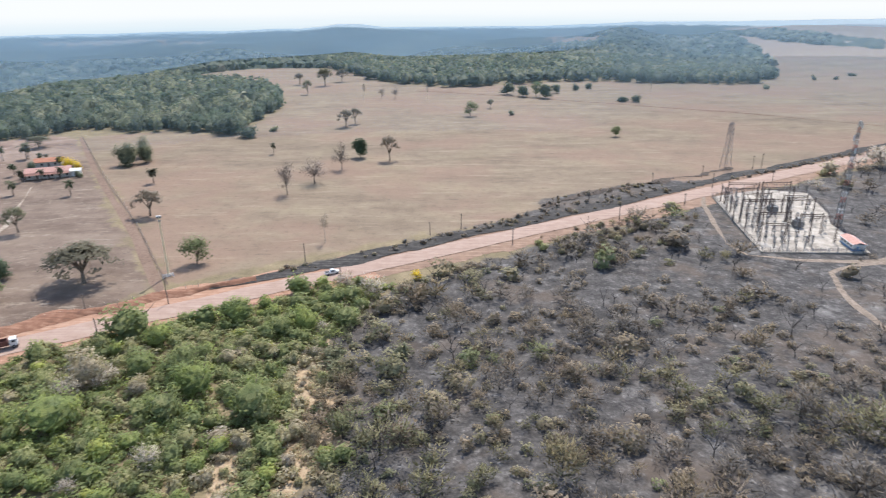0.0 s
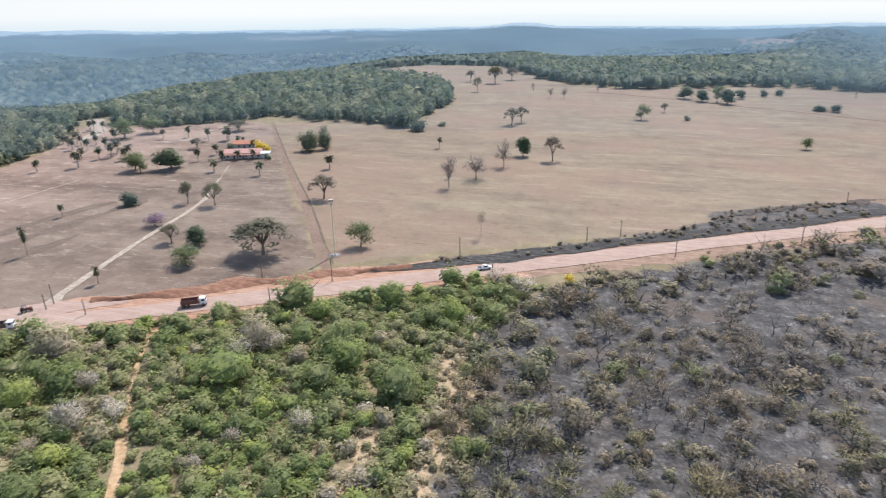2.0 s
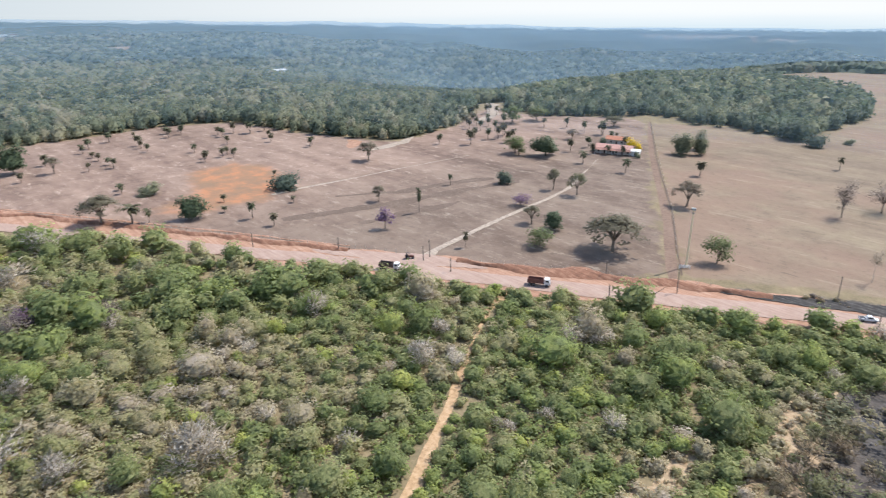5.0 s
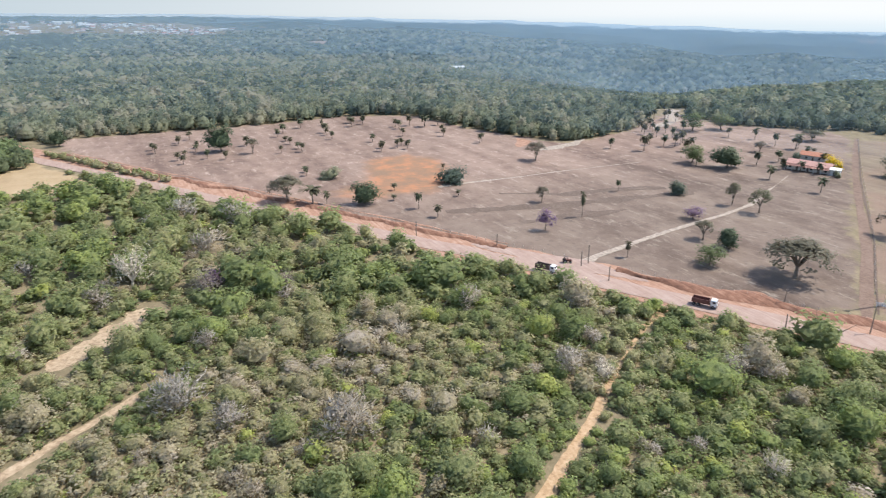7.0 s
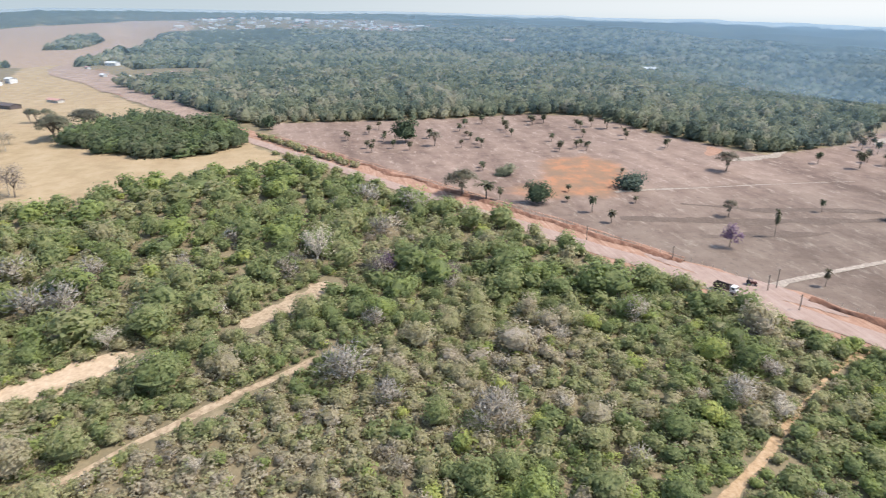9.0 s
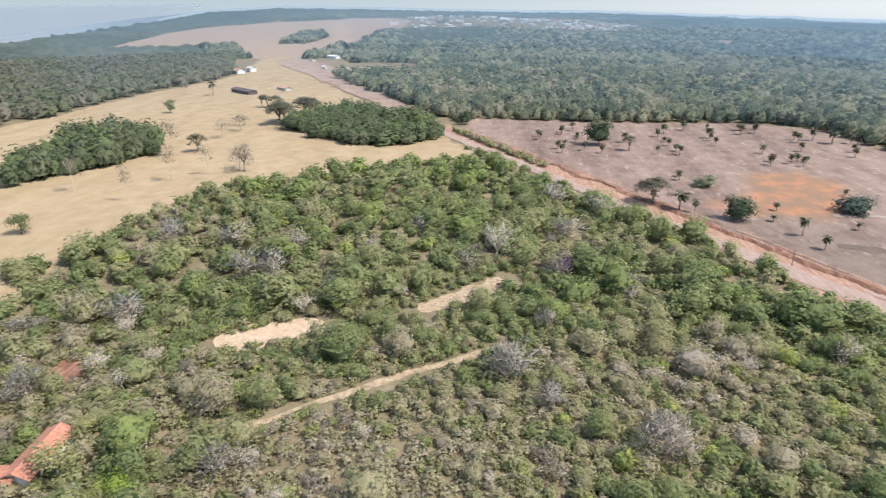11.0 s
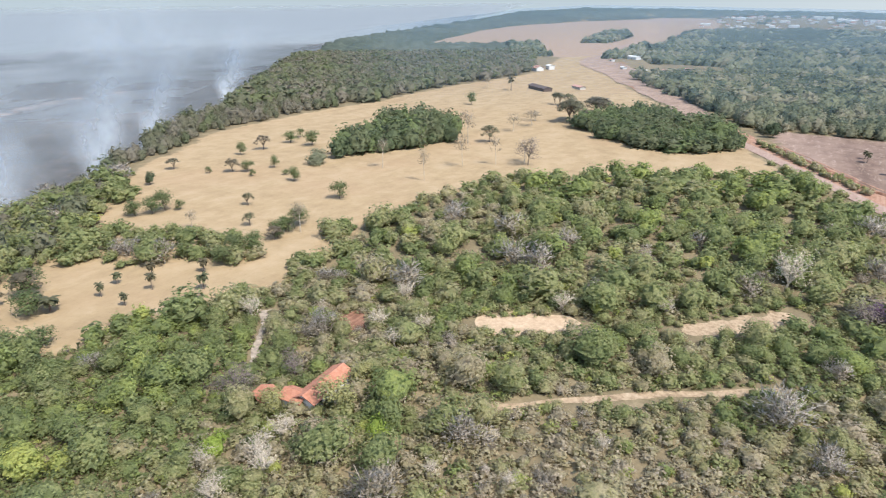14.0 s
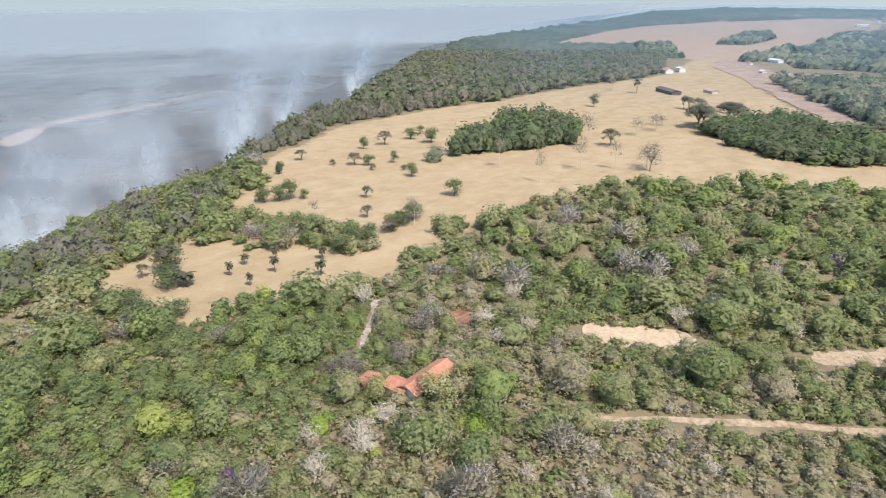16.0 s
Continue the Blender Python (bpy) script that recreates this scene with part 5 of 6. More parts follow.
PALM_B = [
    (-380, 167, 6.2, 4.2), (-413, 103, 4.5, 5.0), (-443, 102, 3.7, 4.9), (-422, 182, 6.0, 5.0),
    (-373, 218, 6.7, 4.3), (-448, 212, 8.9, 8.9), (-457, 191, 6.3, 5.4), (-423, 214, 5.5, 4.3),
    (-219, 311, 7.2, 6.3), (-188, 308, 7.8, 5.6), (-281, 398, 6.4, 4.0), (-405, 90, 5.2, 3.4),
    (-492, 143, 4.5, 3.7), (-490, 166, 4.9, 7.5), (-496, 179, 4.1, 5.7), (-391, 154, 5.2, 4.6),
    (-392, 168, 5.3, 4.6), (-391, 173, 3.8, 3.9), (-457, 203, 8.1, 6.3), (-377, 222, 5.9, 4.4),
    (-452, 17, 5.2, 4.1), (-469, 35, 5.4, 4.3),
]
PALM_C = [
    (-417, 29, 5.6, 5.3), (-424, 34, 4.6, 4.2), (-446, 44, 5.2, 4.1), (-414, 46, 6.0, 4.5),
    (-406, 56, 5.6, 4.5), (-440, 75, 6.8, 5.7), (-102, -197, 5.1, 3.4), (-111, -202, 4.0, 4.0),
    (-121, -197, 5.4, 4.0), (-114, -187, 6.1, 3.8), (-102, -184, 4.6, 3.3), (-123, -172, 6.0, 4.9),
    (-133, -184, 5.0, 4.4), (-637, -309, 14.3, 10.2), (-87, -200, 5.2, 8.4), (-86, -206, 4.6, 5.6),
]
PALM_ALL = PALM_A + PALM_B + PALM_C
BUSH = [
    (57, 541, 4.2, 5.9), (169, 612, 5.2, 12.5), (180, 608, 6.8, 10.2), (345, 697, 4.7, 9.7),
    (-140, 453, 8.8, 14.6), (-161, 467, 13.5, 20.1), (-127, 476, 3.8, 7.1), (141, 696, 7.1, 7.6),
    (156, 704, 6.5, 9.0), (448, 792, 6.6, 6.5), (481, 801, 4.7, 6.7), (531, 851, 4.2, 12.5),
    (-331, 99, 6.1, 12.1), (-292, 154, 8.7, 17.0), (-220, 244, 7.1, 9.1), (-278, -262, 8.4, 14.7),
]
VIOLET = [
    (-207, 154, 9.5, 8.0), (-189, 221, 5.6, 9.7),
]


GROVE_PALM = [(-442, 18, 6, 5), (-405, 31, 6, 5), (-436, 42, 5, 4.5), (-461, 34, 6, 5), (-478, 43, 6, 5), (-461, 101, 6, 5), (-474, 108, 7, 6), (-430, 102, 5, 4.5), (-403, 103, 6, 5), (-343, 89, 5, 4.5),
              (-488, 125, 7, 6), (-450, 134, 6, 5), (-475, 162, 7, 6), (-480, 173, 7, 5.5), (-449, 191, 7, 6), (-408, 208, 6, 5), (-449, 224, 7, 6), (-452, 240, 7, 6), (-320, 287, 7, 5), (-345, 340, 8, 6),
              (-359, 359, 8, 6), (-388, 407, 8, 6), (-335, 368, 9, 6), (-309, 340, 9, 6), (-316, 317, 8, 5), (-293, 331, 8, 6), (-392, 395, 8, 6),
              (-354, 346, 8, 5), (-304, 301, 10, 7), (-351, 354, 7, 5), (-307, 321, 8, 5.5), (-303, 327, 9, 6), (-305, 334, 9, 6), (-342, 358, 7, 5), (-325, 347, 8, 5), (-384, 399, 8, 6),
              (-372, 399, 8, 5), (-390, 388, 7, 6), (-354, 369, 7, 5), (-289, 322, 8, 6), (-309, 385, 7, 5), (-296, 396, 8, 6), (-274, 388, 9, 5), (-259, 390, 9, 5), (-244, 332, 8, 5),
              (-368, 356, 7, 6), (-333, 340, 8, 5)]
CLUMP = [(-190, 374, 13.0, 15.0), (-189, 394, 13.0, 9.5), (-181, 380, 11.0, 9.0)]
GROVE_TREE = [(-339, 382, 13, 19), (-331, 403, 12, 18), (-265, 302, 11, 14)]
HOUSE_BUSH = [(-234, 343, 4.0, 4.5), (-213, 353, 5.0, 5.0), (-203, 344, 4.0, 4.0), (-228, 352, 4.5, 5.0), (-240, 362, 5.0, 6.0)]
HOUSE_PALM = [(-230, 336, 6.5, 5.0), (-221, 339, 6.0, 5.0), (-212, 342, 6.5, 5.0), (-243, 350, 7.0, 5.5), (-226, 366, 7.0, 5.0)]
VIOLET_SCRUB = [(-212, 21, 6.0, 8.0), (-214, 35, 4.5, 4.5), (-44, -98, 6.5, 5.0)]
YELLOW = [(-216, 360, 8.1, 9.5), (-210, 356, 6.0, 6.0), (-10, 202, 3.2, 4.5)]
FRESH = [(-91, -74, 5.0, 6.5), (-124, -119, 5.6, 8.0), (-67, -99.5, 7.0, 6.0), (-38, -104, 4.5, 8.5)]
DEAD = [(-220, -5, 16.0, 15.0), (-79, -91, 7.0, 8.0), (-72, -91, 7.5, 9.0), (-79, -77, 6.0, 7.0), (-80, -64, 5.5, 8.0), (-69, -86, 7.5, 9.0), (-58, -89, 7.0, 8.0), (-91, -42, 5.0, 5.5),
        (-131, -104, 7.0, 9.0), (-125, -94, 6.0, 8.0), (-64, -99, 6.0, 7.0), (-86, -57, 5.0, 5.0), (-112, -30, 4.5, 5.0), (-101, -51, 4.5, 5.0), (-135, -92, 7.0, 8.0), (-150, -108, 8.0, 9.0),
        (-116, -141, 8.0, 9.0), (-170, -62, 7.0, 9.0), (-183, -34, 6.0, 8.0), (-148, 62, 6.0, 7.0), (-105, 99, 6.5, 8.0), (-62, 106, 6.0, 7.0), (-92, 130, 7.0, 8.0), (-118, 52, 5.0, 6.0)]
BROWN = [(-87, -114, 7.5, 13.0), (-100, -108, 7.0, 9.0), (-207, 17, 9.0, 12.0), (-196, 40, 8.0, 10.0)]
UMBRELLA = [(-93, -88, 9.0, 9.0), (-86, -101, 6.5, 7.0), (-106, -91, 6.0, 7.0)]


def tree_model(name, seed, leaf_m, wood_m, leaves, low, lumps, leaf, count, thick, twigs, aspect=0.7, dense=False):
    """One tree 10 m high and wide: an empty with trunk and crown."""
    r = np.random.default_rng(seed)
    root = new(name)
    root.empty_display_size = 0.5
    q = limbs(r, 10.0, 8.0, low, count, thick, twigs)
    t = new("trunk", quad_mesh("trunk", q, wood_m))
    t.parent = root
    if leaves:
        c, e = crown(r, leaves, low=low * 0.85, lumps=lumps, leaf=leaf, inner=0.45, aspect=aspect, core=dense)
        k = new("crown", quad_mesh("crown", c * 10.0, leaf_m, np.full(len(c), r.uniform(0.2, 0.8)), e))
        k.parent = root
    return root


def savanna_tree(name, seed, leaf_m, sprays, low, limb_count, tone, leaf=0.042):
    """One tree 10 m high and wide, open and vase-shaped: limbs that fork into branches, with leaf sprays about their tips only."""
    r = np.random.default_rng(seed)
    root = new(name)
    root.empty_display_size = 0.5
    lean = r.normal(0, 0.25, 2)
    fork = np.array([lean[0], lean[1], 10 * low])
    wood = [tube([(0, 0, -0.15), (lean[0] * 0.4, lean[1] * 0.4, 5 * low), fork], [0.38, 0.29, 0.24], 6)]
    tips = []
    for k in range(limb_count):
        t = 2 * math.pi * (k + r.uniform(-0.35, 0.35)) / limb_count
        reach = r.uniform(1.4, 3.6)
        knee = fork + (math.cos(t) * reach * 0.42, math.sin(t) * reach * 0.42, (10 - 10 * low) * r.uniform(0.28, 0.42))
        end = np.array([math.cos(t) * reach, math.sin(t) * reach, 10 * low + (10 - 10 * low) * r.uniform(0.6, 0.8) * math.sqrt(1 - (reach / 5.2) ** 2)])
        wood.append(tube([fork, knee, end], [0.2, 0.13, 0.08], 4))
        for j in range(sprays):
            a, rad = t + r.normal(0, 0.55), min(abs(reach + r.normal(0, 1.1)), 4.7)
            tip = np.array([math.cos(a) * rad, math.sin(a) * rad, 10 * low + (10 - 10 * low) * math.sqrt(1 - (rad / 5.1) ** 2) * r.uniform(0.72, 0.98)])
            s = r.uniform(0.1, 1.0)
            base = knee + (end - knee) * s
            wood.append(tube([base, (base + tip) / 2 + r.normal(0, 0.2, 3) + (0, 0, 0.15), tip], [0.065, 0.045, 0.02], 3))
            tips.append(tip)
    new("trunk", quad_mesh("trunk", np.concatenate(wood), bark_mat)).parent = root
    tips = np.repeat(np.array(tips), 26, axis=0)
    p = (tips + r.normal(0, 1, tips.shape) * (0.5, 0.5, 0.34)) / 10
    d = p - (0, 0, 0.45)
    d /= np.linalg.norm(d, axis=1)[:, None]
    new("crown", quad_mesh("crown", leaf_quads(p, d, leaf, r) * 10.0, leaf_m, np.full(len(p), tone), d)).parent = root
    return root


def palm_model(name, seed, dry):
    r = np.random.default_rng(seed)
    root = new(name)
    root.empty_display_size = 0.5
    q = tube([(0, 0, -0.2), (0.1, 0, 3.5), (0, 0.1, 7.4)], [0.42, 0.3, 0.26], 6)
    t = new("trunk", quad_mesh("trunk", q, bark_mat))
    t.parent = root
    out = []
    for k in range(26):
        a, up = r.uniform(0, 2 * math.pi), r.uniform(-0.5, 1.0)
        d = np.array([math.cos(a), math.sin(a), 0])
        side = np.array([-d[1], d[0], 0])
        p = np.array([0, 0, 7.3])
        pts = []
        for j in range(5):
            pts.append(p.copy())
            p = p + d * 1.15 * math.cos(up) + (0, 0, 1.05 * math.sin(up))
            up -= 0.38
        for j in range(4):
            w0, w1 = (0.35, 0.85, 0.95, 0.7, 0.1)[j], (0.35, 0.85, 0.95, 0.7, 0.1)[j + 1]
            drop = np.array([0, 0, -0.25])
            out.append((pts[j], pts[j] + side * w0 + drop, pts[j + 1] + side * w1 + drop, pts[j + 1]))
            out.append((pts[j], pts[j + 1], pts[j + 1] - side * w1 + drop, pts[j] - side * w0 + drop))
    c = np.array(out)
    c[..., 2] = np.minimum(c[..., 2], 10.0)
    k = new("crown", quad_mesh("crown", c, palm_leaf_mat, np.full(len(c), dry)))
    k.parent = root
    return root


def plant(models, places, label, category, group, seed):
    r = np.random.default_rng(seed)
    used = set()
    for i, (x, y, h, w) in enumerate(places):
        if y < -150 and category == "tree":
            h, w = h * 1.2, w * 1.25
        if category == "palm":
            h, w = h * 1.15, w * 1.2
        m = models[i % len(models)]
        t = pose(x, y, ground_at(x, y) - 0.05, 0, 0, r.uniform(0, 360)) @ Matrix.Diagonal((w / 10, w / 10, h / 10, 1))
        if i < len(models):
            m.matrix_basis = t
            tagged(m, label, category, group)
        else:
            n = m.copy()
            scene.collection.objects.link(n)
            n.matrix_basis = t
            for ch in m.children:
                k = ch.copy()
                scene.collection.objects.link(k)
                k.parent = n
                k.matrix_parent_inverse = ch.matrix_parent_inverse


plant([tree_model("green_tree", 40 + i, tree_leaf_mat, bark_mat, 1300, 0.28, 9, 0.055, 5, 0.028, 1) for i in range(4)], GREEN_ALL + GROVE_TREE + [(-91, -220, 8, 9), (-82, -203, 7, 8), (-68, -198, 5, 7), (-66, -185, 6, 8), (-74, -180, 5, 7), (-61, -201, 5, 6), (-150, -187, 7, 8), (-141, -182, 6, 7), (-156, -184, 7, 8), (-181, -190, 6, 7), (-190, -192, 7, 8), (-173, -188, 6, 7)], "leafy green pasture tree on dry grass", "tree", "pasture trees", 1)
plant([tree_model("dark_tree", 50 + i, shade_leaf_mat, bark_mat, 2200, 0.2, 9, 0.06, 5, 0.03, 0, dense=True) for i in range(3)], DARK, "dense dark green shade tree in the pasture", "tree", "pasture trees", 2)
plant([savanna_tree("dry_tree", 60 + i, dry_leaf_mat, 9, 0.26, 6 + i % 2, 0.35 + 0.13 * i) for i in range(5)], [p for p in DRY_ALL if p[3] < 15 and p[:2] != (-189, 396)] + [(-134, 275, 12.3, 15.0)], "greyish half-bare savanna tree in dry grass", "tree", "dry trees", 3)
plant([savanna_tree("broad_tree", 65 + i, dry_leaf_mat, 15, 0.28, 8, 0.6 + 0.15 * i, 0.036) for i in range(2)], [p for p in DRY_ALL if p[3] >= 15 and p[:2] not in ((-190, 374), (-337, -151))], "broad grey-brown tree with spreading limbs and thin foliage", "tree", "dry trees", 13)
plant([tree_model("bare_tree", 70 + i, twig_mat, twig_mat, 1300, 0.30, 8, 0.07, 8, 0.020, 12, 0.12) for i in range(3)], [p for p in BARE if p[:2] != (-134, 275)] + BROWN + [(-337, -151, 13.0, 12.0)], "leafless tree with fine grey twigs", "tree", "bare trees", 4)
plant([tree_model("dead_tree", 75 + i, pale_twig_mat, pale_bark_mat, 420, 0.22, 8, 0.075, 9, 0.03, 16, 0.12) for i in range(4)], DEAD, "dead tree with pale grey bare branches among scrub", "tree", "bare trees", 14)
plant([tree_model("umbrella_tree", 78 + i, olive_mat, pale_bark_mat, 1200, 0.5, 7, 0.055, 6, 0.024, 3) for i in range(2)], UMBRELLA, "pale olive tree with a flat crown beside the cottage", "tree", "cottage trees", 15)
plant([tree_model("thin_tree", 80 + i, dry_leaf_mat, pale_bark_mat, 420, 0.58, 6, 0.055, 5, 0.016, 5, 0.4) for i in range(4)], THIN, "tall thin tree with a sparse flat crown", "tree", "thin trees", 5)
plant([palm_model("palm_tree", 90 + i, 0.2 + 0.2 * i) for i in range(4)], PALM_ALL + HOUSE_PALM + GROVE_PALM, "short palm with a dark drooping tuft", "palm", "paddock palms", 6)
plant([tree_model("bush", 100 + i, wood_leaf_mat, bark_mat, 1100, 0.04, 8, 0.065, 4, 0.02, 0, dense=True) for i in range(3)], BUSH + HOUSE_BUSH, "low wide dark bush in dry grass", "bush", "pasture bushes", 7)
plant([tree_model("violet_tree", 110 + i, violet_mat, bark_mat, 900, 0.3, 7, 0.06, 5, 0.026, 1) for i in range(2)], VIOLET + VIOLET_SCRUB, "flowering tree with a violet crown", "tree", "violet trees", 8)

plant([tree_model("clump_tree", 140 + i, rim_leaf_mat, bark_mat, 2600, 0.06, 9, 0.045, 5, 0.026, 0, dense=True) for i in range(2)], CLUMP, "dense grey-green tree with foliage to the ground", "tree", "pasture trees", 11)
plant([tree_model("yellow_tree", 120 + i, yellow_mat, bark_mat, 800, 0.25, 7, 0.065, 5, 0.026, 1) for i in range(2)], YELLOW, "flowering tree with a bright yellow crown", "tree", "yellow trees", 9)
plant([tree_model("fresh_tree", 130 + i, fresh_mat, bark_mat, 900, 0.15, 7, 0.06, 5, 0.026, 0, dense=True) for i in range(2)], FRESH, "fresh light green tree among dull scrub", "tree", "fresh trees", 10)


# ---- buildings, vehicles and other made things ----
def box(bm, sx, sy, sz, x=0.0, y=0.0, z=0.0, rz=0.0, bevel=0.0):
    """A box that stands on z."""
    m = pose(x, y, z + sz / 2, 0, 0, rz) @ Matrix.Diagonal((sx, sy, sz, 1))
    made = bmesh.ops.create_cube(bm, size=1.0, matrix=m)
    if bevel:
        es = list({e for v in made["verts"] for e in v.link_edges})
        bmesh.ops.bevel(bm, geom=es, offset=bevel, segments=1, affect='EDGES')
    return bm


def rod(bm, p, q, r1, r2=None, sides=6):
    p, q = Vector(p), Vector(q)
    d = q - p
    m = Matrix.Translation((p + q) / 2) @ d.to_track_quat("Z", "Y").to_matrix().to_4x4()
    bmesh.ops.create_cone(bm, cap_ends=True, segments=sides, radius1=r1, radius2=r1 if r2 is None else r2, depth=d.length, matrix=m)
    return bm


def root_at(name, x, y, rz, label, category, group="", lift=0.0):
    e = new(name)
    e.empty_display_size = 0.5
    e.matrix_basis = pose(x, y, ground_at(x, y) + lift, 0, 0, rz)
    return tagged(e, label, category, group)


def gable(bm, sx, sy, z, rise, over=0.5, thick=0.18):
    """A tiled gable roof with its ridge along x."""
    a, b = sx / 2 + over, sy / 2 + over
    top = [(-a, -b, z), (a, -b, z), (a, 0, z + rise), (-a, 0, z + rise), (-a, b, z), (a, b, z)]
    vs = [bm.verts.new(p) for p in top] + [bm.verts.new((p[0], p[1], p[2] - thick)) for p in top]
    for f in ((0, 1, 2, 3), (3, 2, 5, 4), (7, 6, 9, 8), (8, 9, 10, 11), (0, 6, 7, 1), (4, 5, 11, 10), (1, 7, 8, 2), (2, 8, 11, 5), (3, 9, 6, 0), (4, 10, 9, 3)):
        bm.faces.new([vs[i] for i in f])
    return bm


white_mat = plain("white_paint", (0.546, 0.528, 0.493), (0.651, 0.642, 0.616), 0.8, 0.6)
cream_mat = plain("cream_plaster", (0.440, 0.405, 0.352), (0.546, 0.510, 0.458), 0.6, 0.85)
tile_mat = plain("clay_tiles", (0.299, 0.123, 0.075), (0.422, 0.202, 0.132), 1.2, 0.85, bump=0.05)
pink_tile_mat = plain("weathered_tiles", (0.352, 0.194, 0.158), (0.458, 0.273, 0.229), 0.9, 0.85, bump=0.05)
blue_mat = plain("blue_paint", (0.114, 0.211, 0.352), (0.167, 0.282, 0.422), 0.8, 0.5)
dark_mat = plain("dark_opening", (0.018, 0.018, 0.019), (0.040, 0.037, 0.035), 1.0, 0.4)
steel_mat = plain("galvanised_steel", (0.141, 0.145, 0.150), (0.238, 0.242, 0.246), 2.0, 0.5, 0.6)
rust_mat = plain("weathered_steel", (0.088, 0.066, 0.057), (0.150, 0.114, 0.101), 2.0, 0.7, 0.3)
red_paint_mat = plain("red_paint", (0.317, 0.079, 0.053), (0.405, 0.123, 0.088), 1.0, 0.5)
concrete_mat = plain("concrete", (0.220, 0.207, 0.189), (0.317, 0.299, 0.277), 0.8, 0.9)
gravel_mat = plain("pale_gravel", (0.19, 0.165, 0.138), (0.42, 0.38, 0.33), 0.22, 0.95, bump=0.05)
ceramic_mat = plain("insulator_ceramic", (0.176, 0.132, 0.114), (0.317, 0.273, 0.246), 3.0, 0.35)
pole_mat = plain("pole_wood", (0.114, 0.092, 0.075), (0.194, 0.158, 0.132), 1.5, 0.9)
tyre_mat = plain("tyre_rubber", (0.013, 0.013, 0.013), (0.031, 0.030, 0.029), 4.0, 0.9)
glass_mat = plain("vehicle_glass", (0.018, 0.022, 0.026), (0.035, 0.040, 0.044), 1.0, 0.08)
car_mat = plain("white_car_paint", (0.581, 0.581, 0.572), (0.651, 0.651, 0.642), 0.5, 0.25)
rusty_bed_mat = plain("red_brown_tipper", (0.106, 0.044, 0.035), (0.167, 0.075, 0.057), 0.8, 0.6)


def house(name, x, y, rz, sx, sy, high, rise, wall_m, roof_m, label, doors, windows, category="house", veranda=False):
    h = root_at(name, x, y, rz, label, category)
    part("wall", box(bmesh.new(), sx, sy, high + 0.3, 0, 0, -0.3), wall_m, h)
    part("roof", gable(bmesh.new(), sx, sy, high, rise, 0.7), roof_m, h, "clay tile gable roof")
    for s in (-1, 1):
        bm = bmesh.new()
        vs = [[bm.verts.new((s * (sx / 2 - t), y, z)) for y, z in ((-sy / 2, high - 0.2), (sy / 2, high - 0.2), (0, high + rise - 0.25))] for t in (0, 0.2)]
        bm.faces.new(vs[0])
        bm.faces.new(vs[1][::-1])
        part("gable_wall", bm, wall_m, h)
    for i in range(windows):
        px = -sx / 2 + sx * (i + 0.5) / windows
        for s in (-1, 1):
            w = part("window", box(bmesh.new(), 1.2, 0.12, 1.1, px, s * (sy / 2 + 0.02), 1.0), dark_mat, h)
            part("sill", box(bmesh.new(), 1.5, 0.3, 0.1, px, s * (sy / 2 + 0.1), 0.88), concrete_mat, w)
    for i in range(doors):
        px = -sx / 2 + sx * (i + 1) / (doors + 1)
        part("door", box(bmesh.new(), 1.0, 0.14, 2.1, px, -sy / 2 - 0.02, 0.0), rust_mat, h)
    if veranda:
        bm = bmesh.new()
        vs = [bm.verts.new(p) for p in ((-sx / 2, -sy / 2 - 3.2, high - 0.75), (sx / 2, -sy / 2 - 3.2, high - 0.75), (sx / 2, -sy / 2 - 0.6, high - 0.15), (-sx / 2, -sy / 2 - 0.6, high - 0.15))]
        bm.faces.new(vs)
        bmesh.ops.solidify(bm, geom=bm.faces[:], thickness=0.15)
        part("veranda_roof", bm, roof_m, h)
        for i in range(7):
            part("post", rod(bmesh.new(), (-sx / 2 + sx * i / 6, -sy / 2 - 3.0, -0.2), (-sx / 2 + sx * i / 6, -sy / 2 - 3.0, high - 0.8), 0.12), white_mat, h)
    return h


house("farmhouse", -221, 347, 20, 22, 8, 3.4, 2.0, cream_mat, pink_tile_mat, "long farmhouse with a weathered red tile roof and veranda", 3, 6, veranda=True)
house("annex", -207, 349, 20, 4.5, 5, 3.2, 1.0, white_mat, white_mat, "small white annex beside the farmhouse", 1, 1)
house("barn", -236, 373, 20, 14, 7, 3.0, 1.8, cream_mat, tile_mat, "barn with an orange tile roof behind the farmhouse", 1, 2, "barn")
house("cottage", -97.5, -95.5, 184, 15, 5.5, 2.9, 1.7, white_mat, tile_mat, "white cottage with an orange tile roof among scrub", 1, 3)
house("cottage_wing", -91.0, -98.5, 94, 5.5, 4.5, 2.7, 1.4, white_mat, tile_mat, "tiled wing beside the white cottage", 1, 1)
house("hut", -88, -105, 70, 5, 4.5, 2.4, 1.3, cream_mat, tile_mat, "small orange tiled hut among scrub", 1, 1)
house("ranch_house", -852, -378, 52, 34, 11, 4.2, 3.0, white_mat, pink_tile_mat, "ranch house with a long reddish roof", 2, 7)
house("ranch_annex", -868, -361, 52, 10, 9, 5.5, 1.5, white_mat, white_mat, "white ranch outbuilding in straw-coloured grass", 1, 2)
house("cattle_shed", -662, -286, 50, 38, 10, 3.5, 1.8, rust_mat, rust_mat, "long dark open cattle shed in the pasture", 1, 5, "shed")
house("shed", -690, -252, 50, 18, 7, 2.6, 1.2, cream_mat, pink_tile_mat, "pale low shed in the pasture", 1, 2, "shed")
house("warehouse", -1066, -300, 55, 22, 9, 4.2, 1.6, white_mat, white_mat, "white metal-roofed warehouse beside the road", 1, 3, "warehouse")
